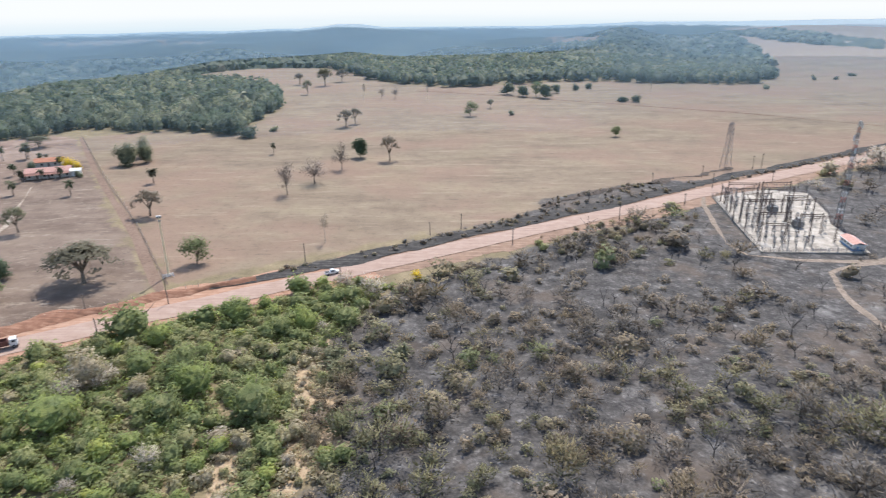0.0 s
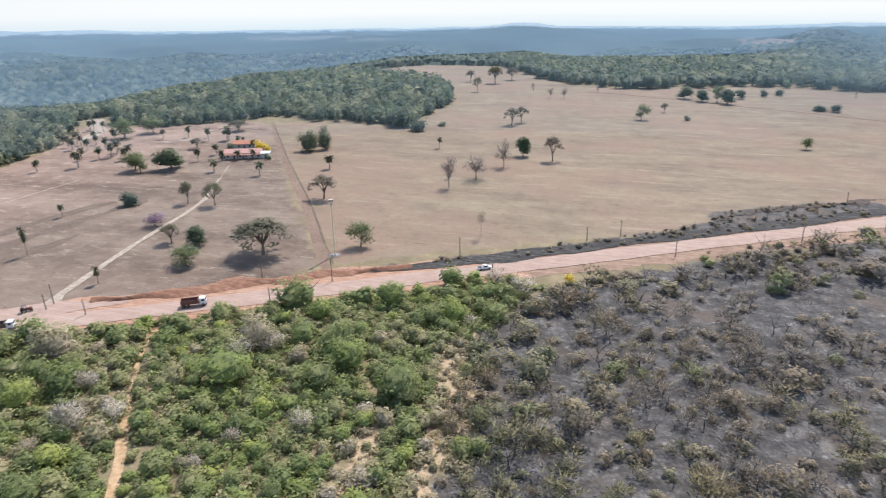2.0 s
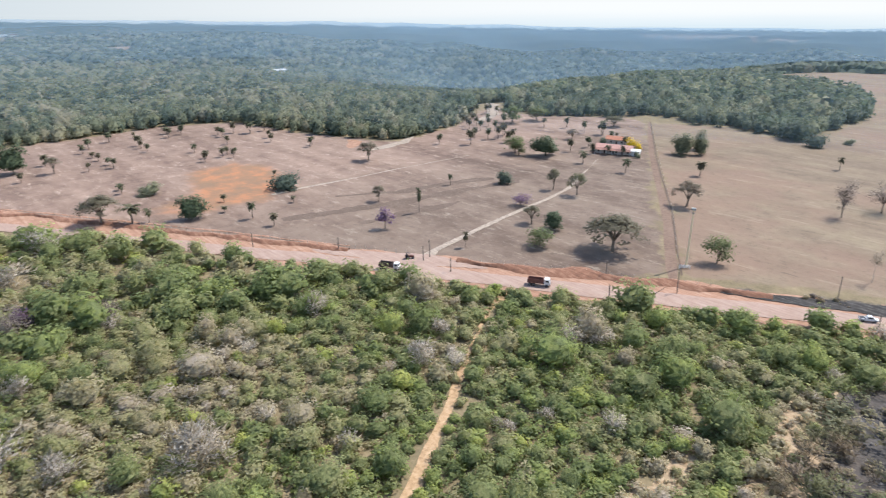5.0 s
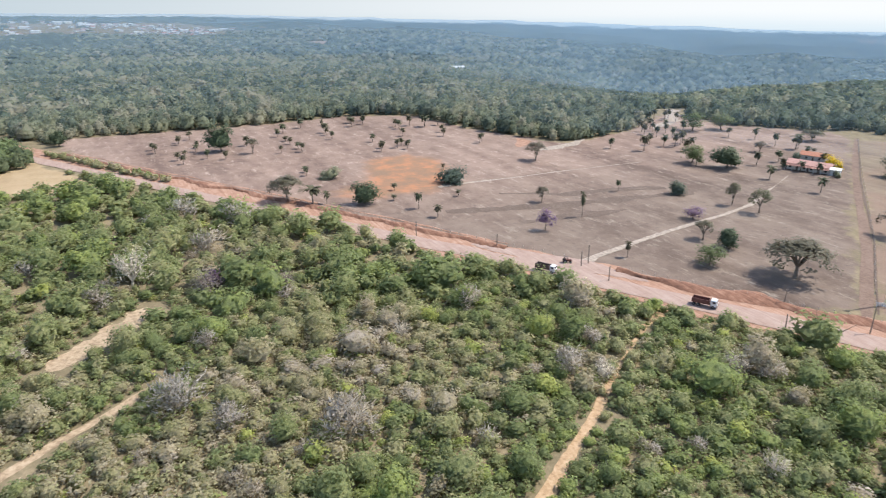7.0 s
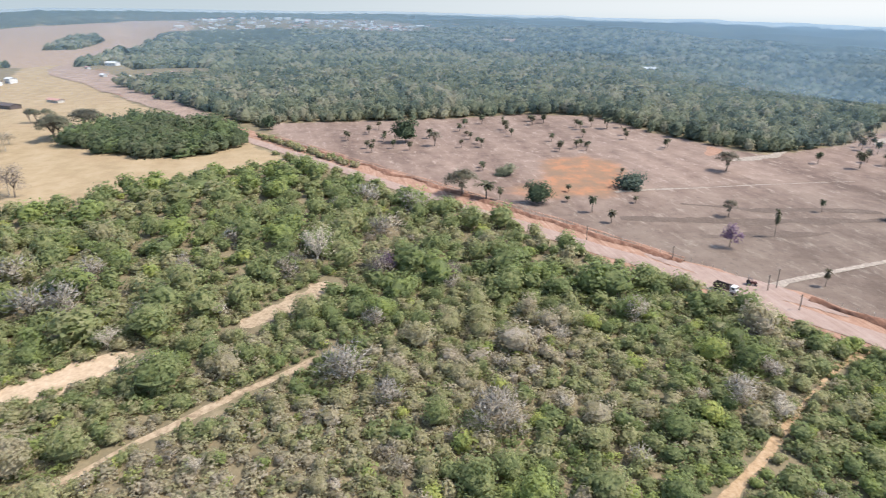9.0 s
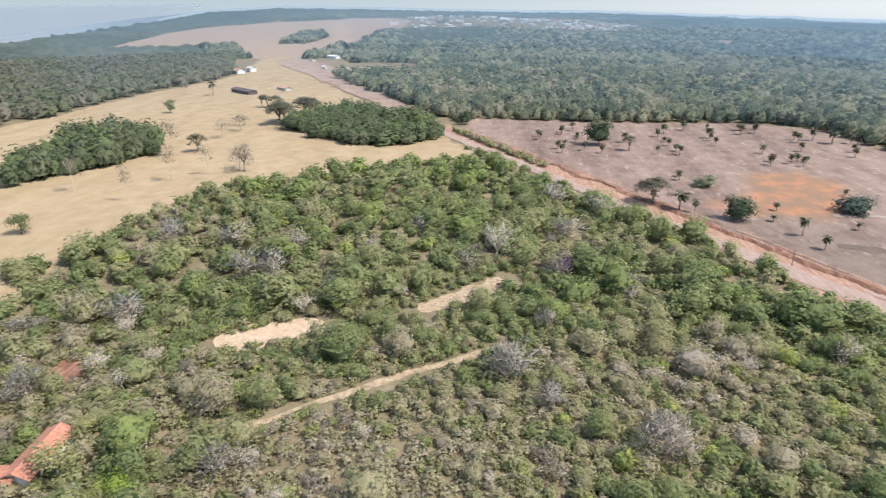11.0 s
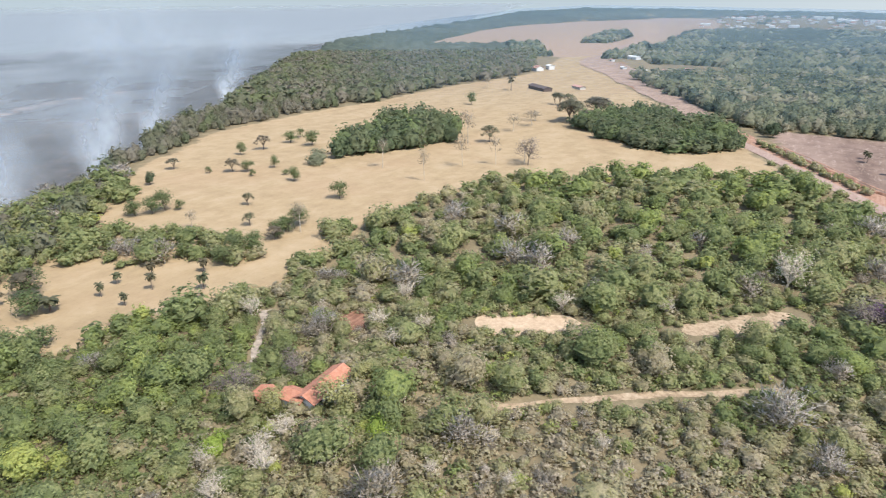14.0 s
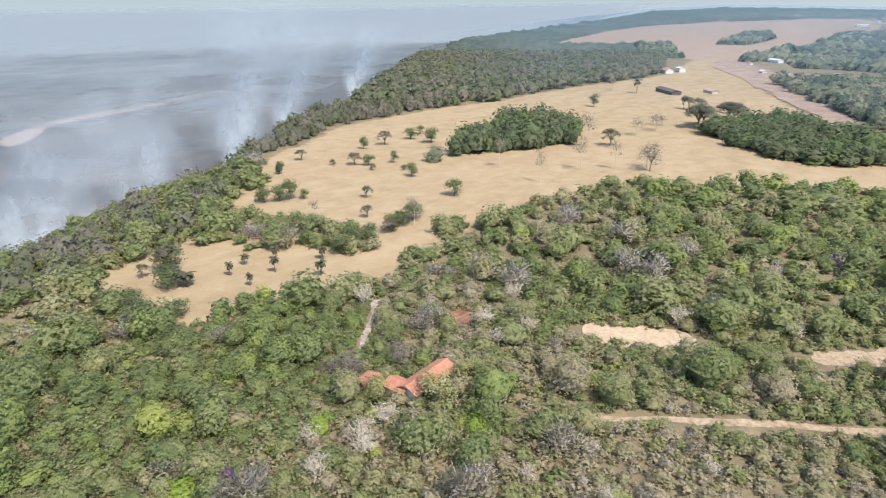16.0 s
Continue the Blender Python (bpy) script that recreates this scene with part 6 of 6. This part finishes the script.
for x, y, rz, sx in ((-912, -270, 40, 16), (-928, -246, 60, 20), (-940, -217, 80, 18), (-962, -192, 70, 22), (-1010, -318, 40, 14)):
    house("roadside_building", x, y, rz, sx * 0.62, 5.5, 2.8, 1.1, white_mat, pink_tile_mat if sx % 4 else white_mat, "low pale roadside building on bare earth", 1, 3)
house("forest_house", -819, 441, 70, 16, 9, 4.5, 2.0, white_mat, white_mat, "white roofed house in the woods", 1, 2).location.z += 6


def lattice(name, x, y, rz, high, base, top, bays, mats, label, arms=(), panels=0, bar=1.0):
    """A four-legged lattice tower."""
    t = root_at(name, x, y, rz, label, "tower")
    def at(k, s):
        w = (base + (top - base) * s) / 2
        return Vector(((-w, -w), (w, -w), (w, w), (-w, w))[k] + (high * s,))
    for k in range(4):
        part("leg", rod(bmesh.new(), at(k, 0), at(k, 1), 0.17 * bar, 0.10 * bar, 5), mats[0], t)
    for b in range(bays):
        bm = bmesh.new()
        s0, s1 = b / bays, (b + 1) / bays
        for k in range(4):
            j = (k + 1) % 4
            rod(bm, at(k, s0), at(j, s1), 0.07 * bar, sides=4)
            rod(bm, at(j, s0), at(k, s1), 0.07 * bar, sides=4)
            rod(bm, at(k, s1), at(j, s1), 0.07 * bar, sides=4)
        part("bracing", bm, mats[b % len(mats)], t)
    for z, w in arms:
        bm = bmesh.new()
        rod(bm, (-w, 0, z), (w, 0, z), 0.12, sides=4)
        rod(bm, (-w, 0, z), (0, 0.5, z + 1.3), 0.07, sides=4)
        rod(bm, (w, 0, z), (0, 0.5, z + 1.3), 0.07, sides=4)
        arm = part("crossarm", bm, mats[0], t)
        for px in (-w, w):
            part("insulator", rod(bmesh.new(), (px, 0, z - 1.6), (px, 0, z), 0.14, sides=6), ceramic_mat, arm)
    for i in range(panels):
        part("antenna", box(bmesh.new(), 0.5, 0.35, 2.2, math.cos(i * 2.1) * 1.1, math.sin(i * 2.1) * 1.1, high - 3 - (i % 3) * 5, i * 120, 0.05), white_mat, t)
    return t


lattice("radio_mast", 166, 254, 12, 44, 1.9, 0.7, 18, [steel_mat, red_paint_mat, white_mat], "tall red and white lattice radio mast beside the substation", panels=6)
lattice("transmission_tower", 160, 354, 30, 26, 4.4, 1.2, 7, [steel_mat], "grey steel transmission tower in dry pasture", arms=((20.5, 2.8), (23.0, 2.6), (25.5, 2.2)), bar=0.7)


# substation
def flat_slab(name, poly, z, thick, mat):
    bm = bmesh.new()
    low = [bm.verts.new((x, y, z - thick)) for x, y in poly]
    high = [bm.verts.new((x, y, z)) for x, y in poly]
    bm.faces.new(high)
    for i in range(len(poly)):
        j = (i + 1) % len(poly)
        bm.faces.new((low[i], low[j], high[j], high[i]))
    bmesh.ops.recalc_face_normals(bm, faces=bm.faces[:])
    me = bpy.data.meshes.new(name)
    bm.to_mesh(me)
    bm.free()
    me.materials.append(mat)
    return new(name, me)


YARD = [(130, 297), (120, 224), (160.5, 222.5), (163, 238), (164.3, 256), (171, 270), (179, 302), (160, 309)]
tagged(flat_slab("substation_yard", YARD, 0.45, 1.2, gravel_mat), "pale gravel yard of the substation", "yard", kind="structure")
fence = new("yard_fence")
fence.empty_display_size = 0.5
tagged(fence, "dark mesh fence on concrete posts round the substation", "fence")
post_mesh = None
for (ax, ay), (bx, by) in zip(YARD, YARD[1:] + YARD[:1]):
    d = math.hypot(bx - ax, by - ay)
    k = int(d / 3.0)
    for i in range(k):
        p = (ax + (bx - ax) * i / k, ay + (by - ay) * i / k)
        if post_mesh is None:
            o = part("post", rod(bmesh.new(), (0, 0, 0), (0, 0, 2.4), 0.12, sides=5), concrete_mat, fence)
            post_mesh = o.data
        else:
            o = new("post", post_mesh)
            o.parent = fence
        o.location = (p[0], p[1], 0.0)
    bm = bmesh.new()
    for z in (0.7, 1.2, 1.7, 2.2):
        rod(bm, (ax, ay, z), (bx, by, z), 0.05, sides=4)
    part("rail", bm, rust_mat, fence)


def gantry(x0, y0, x1, y1, h0, h1, beam):
    g = root_at("gantry", (x0 + x1) / 2, (y0 + y1) / 2, math.degrees(math.atan2(y1 - y0, x1 - x0)), "dark steel gantry in the substation yard", "gantry", "substation gantries", 0.4)
    half = math.hypot(x1 - x0, y1 - y0) / 2
    for s, h in ((-1, h0), (1, h1)):
        bm = bmesh.new()
        for dx in (-0.35, 0.35):
            rod(bm, (s * half + dx, -0.3, 0), (s * half + dx * 0.5, 0, h), 0.16, 0.10, 5)
        for k in range(int(h / 1.2)):
            rod(bm, (s * half - 0.3, 0, k * 1.2), (s * half + 0.3, 0, k * 1.2 + 1.2), 0.06, sides=4)
        part("column", bm, rust_mat, g)
    bm = bmesh.new()
    rod(bm, (-half, 0, beam), (half, 0, beam), 0.16, sides=5)
    rod(bm, (-half, 0, beam - 0.8), (half, 0, beam - 0.8), 0.12, sides=5)
    for k in range(10):
        rod(bm, (-half + 2 * half * k / 10, 0, beam - 0.8 * (k % 2)), (-half + 2 * half * (k + 1) / 10, 0, beam - 0.8 * ((k + 1) % 2)), 0.05, sides=4)
    part("beam", bm, rust_mat, g)
    for k in range(3):
        part("insulator", rod(bmesh.new(), (-half + 2 * half * (k + 0.5) / 3, 0, beam - 2.4), (-half + 2 * half * (k + 0.5) / 3, 0, beam - 0.8), 0.16, sides=6), ceramic_mat, g)


gantry(124, 235, 133, 233.5, 18.2, 18.2, 8.0)
gantry(142, 232.7, 152.5, 233.1, 12.4, 12.0, 11.4)
gantry(126.7, 259, 134, 258.5, 11.2, 11.2, 10.4)
gantry(135, 258.8, 145.9, 258.5, 11.2, 11.2, 10.4)
gantry(146.5, 259, 157, 258, 11.0, 11.0, 10.2)
gantry(128, 246, 141, 246, 9.5, 9.5, 8.8)
gantry(144, 244, 153, 244, 9.0, 9.0, 8.4)
gantry(123, 246, 127, 254, 9.0, 9.0, 8.2)
gantry(125, 262, 128, 272, 9.0, 9.0, 8.2)
gantry(128, 276, 131, 290, 9.0, 9.0, 8.2)
gantry(133, 266, 143, 265, 9.0, 9.0, 8.2)
gantry(134, 274, 146, 273, 9.5, 9.5, 8.6)
gantry(136, 294, 150, 293, 8.5, 8.5, 7.8)
gantry(150, 270, 160, 269, 9.0, 9.0, 8.2)
gantry(152, 294, 165, 293, 8.5, 8.5, 7.8)
gantry(131, 285, 145, 284, 8.5, 8.5, 7.8)
gantry(148, 284, 162, 284, 8.5, 8.5, 7.8)


def switch_unit(label, legs):
    u = new("switchgear")
    u.empty_display_size = 0.5
    tagged(u, label, "switchgear", "yard switchgear")
    for dx in (-0.4, 0.4) if legs == 2 else (0.0,):
        part("leg", rod(bmesh.new(), (dx, 0, 0), (dx, 0, 2.6), 0.14, 0.12, 5), steel_mat, u)
    part("table", box(bmesh.new(), 1.3 if legs == 2 else 0.6, 0.6, 0.25, 0, 0, 2.5, 0, 0.03), steel_mat, u)
    for dx in (-0.4, 0.4) if legs == 2 else (0.0,):
        bm = bmesh.new()
        for k in range(6):
            rod(bm, (dx, 0, 2.75 + k * 0.3), (dx, 0, 3.0 + k * 0.3), 0.22, 0.12, 7)
        part("insulator", bm, ceramic_mat, u)
    part("head", box(bmesh.new(), 1.1 if legs == 2 else 0.5, 0.4, 0.4, 0, 0, 4.5, 0, 0.05), steel_mat, u, "grey terminal head")
    return u


units = [switch_unit("grey switchgear on steel legs with brown insulators", 2), switch_unit("single instrument transformer on a slim steel post", 1)]
r = random.Random(3)
spots = [(x, y) for y in (228, 234, 240, 246, 252, 257, 264, 270, 276, 281, 288, 295) for x in range(123, 168, 3)]
spots = [(x, y) for x, y in spots if sdf(YARD, np.array([float(x)]), np.array([float(y)]))[0] > 2.5 and (x < 141 or r.random() < 0.3) and not (y < 245 and x > 146)]
for i, (x, y) in enumerate(spots):
    m = pose(x + r.uniform(-0.5, 0.5), y + r.uniform(-0.6, 0.6), 0.45, 0, 0, r.choice((0, 90)))
    if i < 2:
        units[i].matrix_basis = m
    else:
        copy_thing(units[r.randrange(2)], m)


def transformer(x, y, rz):
    t = root_at("transformer", x, y, rz, "grey power transformer with cooling fins and bushings", "transformer", "yard transformers", 0.4)
    part("tank", box(bmesh.new(), 4.2, 2.2, 2.8, 0, 0, 0.3, 0, 0.08), steel_mat, t)
    part("plinth", box(bmesh.new(), 5.2, 3.2, 0.3, 0, 0, 0), concrete_mat, t)
    for s in (-1, 1):
        for k in range(7):
            part("fin", box(bmesh.new(), 0.12, 0.9, 2.2, -1.5 + 0.5 * k, s * 1.6, 0.6), steel_mat, t)
    part("conservator", rod(bmesh.new(), (-1.6, 0, 3.7), (1.6, 0, 3.7), 0.4, sides=10), steel_mat, t)
    for k in range(3):
        part("bushing", rod(bmesh.new(), (-1.2 + 1.2 * k, 0.6, 3.1), (-1.2 + 1.2 * k, 0.9, 4.6), 0.2, 0.1, 7), ceramic_mat, t)


transformer(148, 252, 80)
transformer(147, 272, 80)

control = root_at("control_building", 157.3, 229.3, 84, "white and blue control building with a red-brown roof", "building", lift=0.46)
control.scale = (0.78, 0.78, 0.85)
part("wall", box(bmesh.new(), 13, 5.6, 3.4, 0, 0, -0.3), white_mat, control)
part("band", box(bmesh.new(), 13.06, 5.66, 1.3, 0, 0, -0.3), blue_mat, control, "blue painted lower wall")
part("roof", gable(bmesh.new(), 13, 5.6, 3.2, 1.0, 0.6), pink_tile_mat, control)
part("fascia", box(bmesh.new(), 14.3, 6.9, 0.35, 0, 0, 2.9), white_mat, control)
for px in (-4.5, -1.5, 1.5, 4.5):
    for s in (-1, 1):
        part("window", box(bmesh.new(), 1.4, 0.1, 0.8, px, s * 2.82, 1.6), dark_mat, control)
part("door", box(bmesh.new(), 0.1, 1.1, 2.1, -6.52, 0.6, 0.1), blue_mat, control)


# utility poles along the road: x, y, height
POLES = [(-52, 219, 7.4), (-36, 201, 6.5), (-6, 246, 6.5), (7, 254, 7.8), (27, 236, 7.6), (76, 262, 8.4), (69, 292, 6.8), (109, 323, 6.5), (112, 284, 6.8),
         (136, 312, 9.5), (139, 334, 7.7), (174, 351, 8.9), (181, 355, 9.3), (173, 325, 6.5), (-89, 184, 9.3), (-113, 179, 6.5), (-101, 163, 6.6), (-168, 142, 6.5),
         (-153, 142, 6.3), (-199, 125, 6.2), (-169, 146, 8.0), (-225, 102, 7.2)]
first = None
for i, (x, y, h) in enumerate(POLES):
    m = pose(x, y, ground_at(x, y) - 0.2, r.uniform(-1.5, 1.5), r.uniform(-1.5, 1.5), 120 + r.uniform(-6, 6)) @ Matrix.Diagonal((1, 1, h / 8, 1))
    if first is None:
        first = new("utility_pole")
        first.empty_display_size = 0.5
        tagged(first, "weathered wooden utility pole beside the dirt road", "pole", "roadside poles")
        part("shaft", rod(bmesh.new(), (0, 0, 0), (0, 0, 8.0), 0.19, 0.13, 7), pole_mat, first)
        part("crossarm", box(bmesh.new(), 1.9, 0.14, 0.16, 0, 0.12, 7.3), pole_mat, first)
        for px in (-0.8, 0.0, 0.8):
            part("insulator", rod(bmesh.new(), (px, 0.12, 7.46), (px, 0.12, 7.75), 0.07, 0.05, 6), ceramic_mat, first)
        first.matrix_basis = m
    else:
        copy_thing(first, m)


mast_mat = plain("cream_paint", (0.62, 0.50, 0.30), (0.72, 0.60, 0.40), 0.6, 0.6)


def tall_pole(x, y, high):
    """A slim mast at the pasture's corner, with a lamp head on top."""
    t = root_at("mast", x, y, 25, "tall slim cream mast with a pale head at the pasture corner", "mast")
    part("base", box(bmesh.new(), 1.8, 1.8, 0.9, 0, 0, -0.2, 0, 0.08), concrete_mat, t, "pale concrete footing")
    part("shaft", rod(bmesh.new(), (0, 0, 0.6), (0, 0, high), 0.4, 0.24, 9), mast_mat, t)
    part("collar", rod(bmesh.new(), (0, 0, high - 1.6), (0, 0, high - 1.2), 0.5, 0.5, 9), steel_mat, t)
    head = part("head", box(bmesh.new(), 1.5, 0.5, 0.9, 0, 0, high - 0.5, 0, 0.06), white_mat, t)
    for px in (-0.45, 0.45):
        part("lamp", box(bmesh.new(), 0.6, 0.3, 0.5, px, -0.38, high - 0.35, 0, 0.04), steel_mat, head)
    return t


tall_pole(-98, 206.8, 22.0)


def wire_fence(name, line, gap, label):
    f = new(name)
    f.empty_display_size = 0.5
    tagged(f, label, "fence")
    mesh = None
    for (ax, ay), (bx, by) in zip(line, line[1:]):
        k = max(1, int(math.hypot(bx - ax, by - ay) / gap))
        bm = bmesh.new()
        for i in range(k):
            p0 = (ax + (bx - ax) * i / k, ay + (by - ay) * i / k)
            p1 = (ax + (bx - ax) * (i + 1) / k, ay + (by - ay) * (i + 1) / k)
            z0, z1 = ground_at(*p0), ground_at(*p1)
            if mesh is None:
                o = part("post", rod(bmesh.new(), (0, 0, -0.2), (0, 0, 1.5), 0.11, 0.09, 5), pale_bark_mat, f)
                mesh = o.data
            else:
                o = new("post", mesh)
                o.parent = f
            o.matrix_basis = pose(p0[0], p0[1], z0, r.uniform(-3, 3), r.uniform(-3, 3), 0)
            for h in (0.5, 0.9, 1.3):
                rod(bm, (*p0, z0 + h), (*p1, z1 + h), 0.006, sides=3)
        part("wire", bm, steel_mat, f)


wire_fence("pasture_fence", [(x, road_y(x) + 17) for x in (-84, -130, -160)], 4.0, "wire fence on wooden posts beside the road")
wire_fence("pasture_fence", [(x, road_y(x) + 17) for x in (-178, -240, -330)], 4.0, "wire fence on wooden posts beside the road")
wire_fence("boundary_fence", [(-100, 205), (-134, 262), (-200, 362), (-262, 458)], 9.0, "wire fence along the ploughed firebreak")

# gate by the firebreak
gate = root_at("farm_gate", -97.5, 205, 35, "white timber gate at the end of the firebreak", "gate")
for px in (-1.8, 1.8):
    part("post", box(bmesh.new(), 0.22, 0.22, 1.7, px, 0, -0.1, 0, 0.02), white_mat, gate)
for z in (0.4, 0.75, 1.1, 1.4):
    part("bar", box(bmesh.new(), 3.4, 0.06, 0.14, 0, 0, z), white_mat, gate)


def wheel(v, x, y, rad, wide):
    t = part("wheel", rod(bmesh.new(), (x, y - wide / 2, rad), (x, y + wide / 2, rad), rad, sides=14), tyre_mat, v, "black tyre")
    part("rim", rod(bmesh.new(), (x, y - wide / 2 - 0.02, rad), (x, y + wide / 2 + 0.02, rad), rad * 0.55, sides=10), steel_mat, t)


def shaped(profile, wide, bevel=0.05):
    """A body from a side outline in x and z, drawn out across y."""
    bm = bmesh.new()
    lo = [bm.verts.new((x, -wide / 2, z)) for x, z in profile]
    hi = [bm.verts.new((x, wide / 2, z)) for x, z in profile]
    bm.faces.new(lo)
    bm.faces.new(hi[::-1])
    n = len(profile)
    for i in range(n):
        j = (i + 1) % n
        bm.faces.new((lo[j], lo[i], hi[i], hi[j]))
    bmesh.ops.recalc_face_normals(bm, faces=bm.faces[:])
    bmesh.ops.bevel(bm, geom=bm.edges[:], offset=bevel, segments=2, affect='EDGES')
    return bm


def pickup(x, y, rz):
    v = root_at("pickup_truck", x, y, rz, "white pickup truck on the dusty gravel road", "car", lift=0.33)
    part("body", shaped([(-2.6, 0.45), (2.55, 0.45), (2.6, 0.95), (1.5, 1.12), (-2.6, 1.12)], 1.8, 0.07), car_mat, v)
    part("cab", shaped([(-0.7, 1.1), (1.45, 1.1), (0.75, 1.75), (-0.45, 1.78)], 1.65, 0.08), car_mat, v)
    part("windscreen", shaped([(0.82, 1.16), (1.46, 1.16), (0.84, 1.68), (0.76, 1.68)], 1.45, 0.01), glass_mat, v)
    part("side_window", shaped([(-0.5, 1.2), (1.0, 1.2), (0.6, 1.65), (-0.4, 1.65)], 1.69, 0.01), glass_mat, v)
    part("load_bed", box(bmesh.new(), 1.6, 1.5, 0.06, -1.7, 0, 1.11), dark_mat, v)
    for px in (-1.65, 1.6):
        for py in (-0.82, 0.82):
            wheel(v, px, py, 0.38, 0.24)
    for py in (-0.65, 0.65):
        part("headlight", box(bmesh.new(), 0.06, 0.35, 0.18, 2.58, py, 0.75), glass_mat, v)


def tipper(x, y, rz, bed_m, label):
    v = root_at("tipper_truck", x, y, rz, label, "truck", lift=0.33)
    part("chassis", box(bmesh.new(), 7.4, 0.9, 0.35, 0, 0, 0.75), rust_mat, v)
    part("cab", shaped([(2.0, 0.7), (3.9, 0.7), (3.9, 1.7), (3.65, 2.75), (2.0, 2.75)], 2.4, 0.1), car_mat, v)
    part("windscreen", box(bmesh.new(), 0.06, 2.0, 0.8, 3.82, 0, 1.75), glass_mat, v)
    part("side_window", box(bmesh.new(), 0.9, 2.44, 0.6, 3.0, 0, 1.85), glass_mat, v)
    part("bumper", box(bmesh.new(), 0.25, 2.4, 0.4, 3.95, 0, 0.55, 0, 0.05), rust_mat, v)
    bm = bmesh.new()
    box(bm, 5.3, 0.12, 1.35, -1.0, 1.19, 1.15)
    box(bm, 5.3, 0.12, 1.35, -1.0, -1.19, 1.15)
    box(bm, 0.12, 2.3, 1.6, 1.6, 0, 1.15)
    box(bm, 0.12, 2.3, 1.3, -3.6, 0, 1.15)
    box(bm, 5.3, 2.4, 0.12, -1.0, 0, 1.1)
    part("tipper_bed", bm, bed_m, v)
    for px in (-2.9, -1.6, 2.9):
        for py in (-1.05, 1.05):
            wheel(v, px, py, 0.52, 0.32)


ROAD_TURN = math.degrees(math.atan(0.588))
pickup(-40, road_y(-40) + 0.5, ROAD_TURN)
tipper(-170, road_y(-170) - 2.0, ROAD_TURN, rust_mat, "white tipper truck on the dirt road")
tipper(-124, road_y(-124) - 1.0, ROAD_TURN, rusty_bed_mat, "tipper truck with a red-brown bed on the road")

cart = root_at("farm_tractor", -173, 139.5, 60, "dark farm tractor parked at the driveway mouth", "tractor", lift=0.15)
part("body", shaped([(-1.3, 0.6), (1.6, 0.6), (1.6, 1.3), (0.2, 1.4), (-1.3, 1.2)], 0.9, 0.06), rusty_bed_mat, cart)
part("canopy", box(bmesh.new(), 1.5, 1.4, 0.1, -0.6, 0, 2.3, 0, 0.03), rust_mat, cart)
for px in (-1.2, 0.05):
    for py in (-0.6, 0.6):
        part("canopy_post", rod(bmesh.new(), (px, py, 1.1), (px, py, 2.3), 0.05), rust_mat, cart)
for py in (-0.75, 0.75):
    wheel(cart, -0.9, py, 0.75, 0.42)
    wheel(cart, 1.2, py, 0.42, 0.28)

# town on the western plateau
r = random.Random(9)
models = []
for w, d, h, rm, text in ((15, 11, 5.0, pink_tile_mat, "small town house with a faded tile roof"), (16, 12, 5.2, white_mat, "small town house with a pale metal roof"),
                          (14, 11, 5.0, tile_mat, "small town house with an orange tile roof"), (32, 18, 7.5, white_mat, "white warehouse at the edge of town")):
    m = new("town_house")
    m.empty_display_size = 0.5
    tagged(m, text, "house", "town houses")
    part("wall", box(bmesh.new(), w, d, h), white_mat, m)
    part("roof", gable(bmesh.new(), w, d, h, 1.8, 0.5), rm, m)
    models.append(m)
count = 0
while count < 280:
    t, d = r.uniform(166, 195), r.uniform(1980, 3480)
    x, y = d * math.cos(radians(t)), d * math.sin(radians(t))
    if math.hypot((x + 2720) / 720, (y + 20) / 570) > 0.86:
        continue
    k = count if count < 4 else r.choice((0, 0, 0, 1, 1, 1, 2, 2, 3))
    m = pose(x, y, ground_at(x, y) - 0.3, 0, 0, r.choice((20, 110)) + r.uniform(-8, 8))
    if count < 4:
        models[k].matrix_basis = m
    else:
        copy_thing(models[k], m)
    count += 1
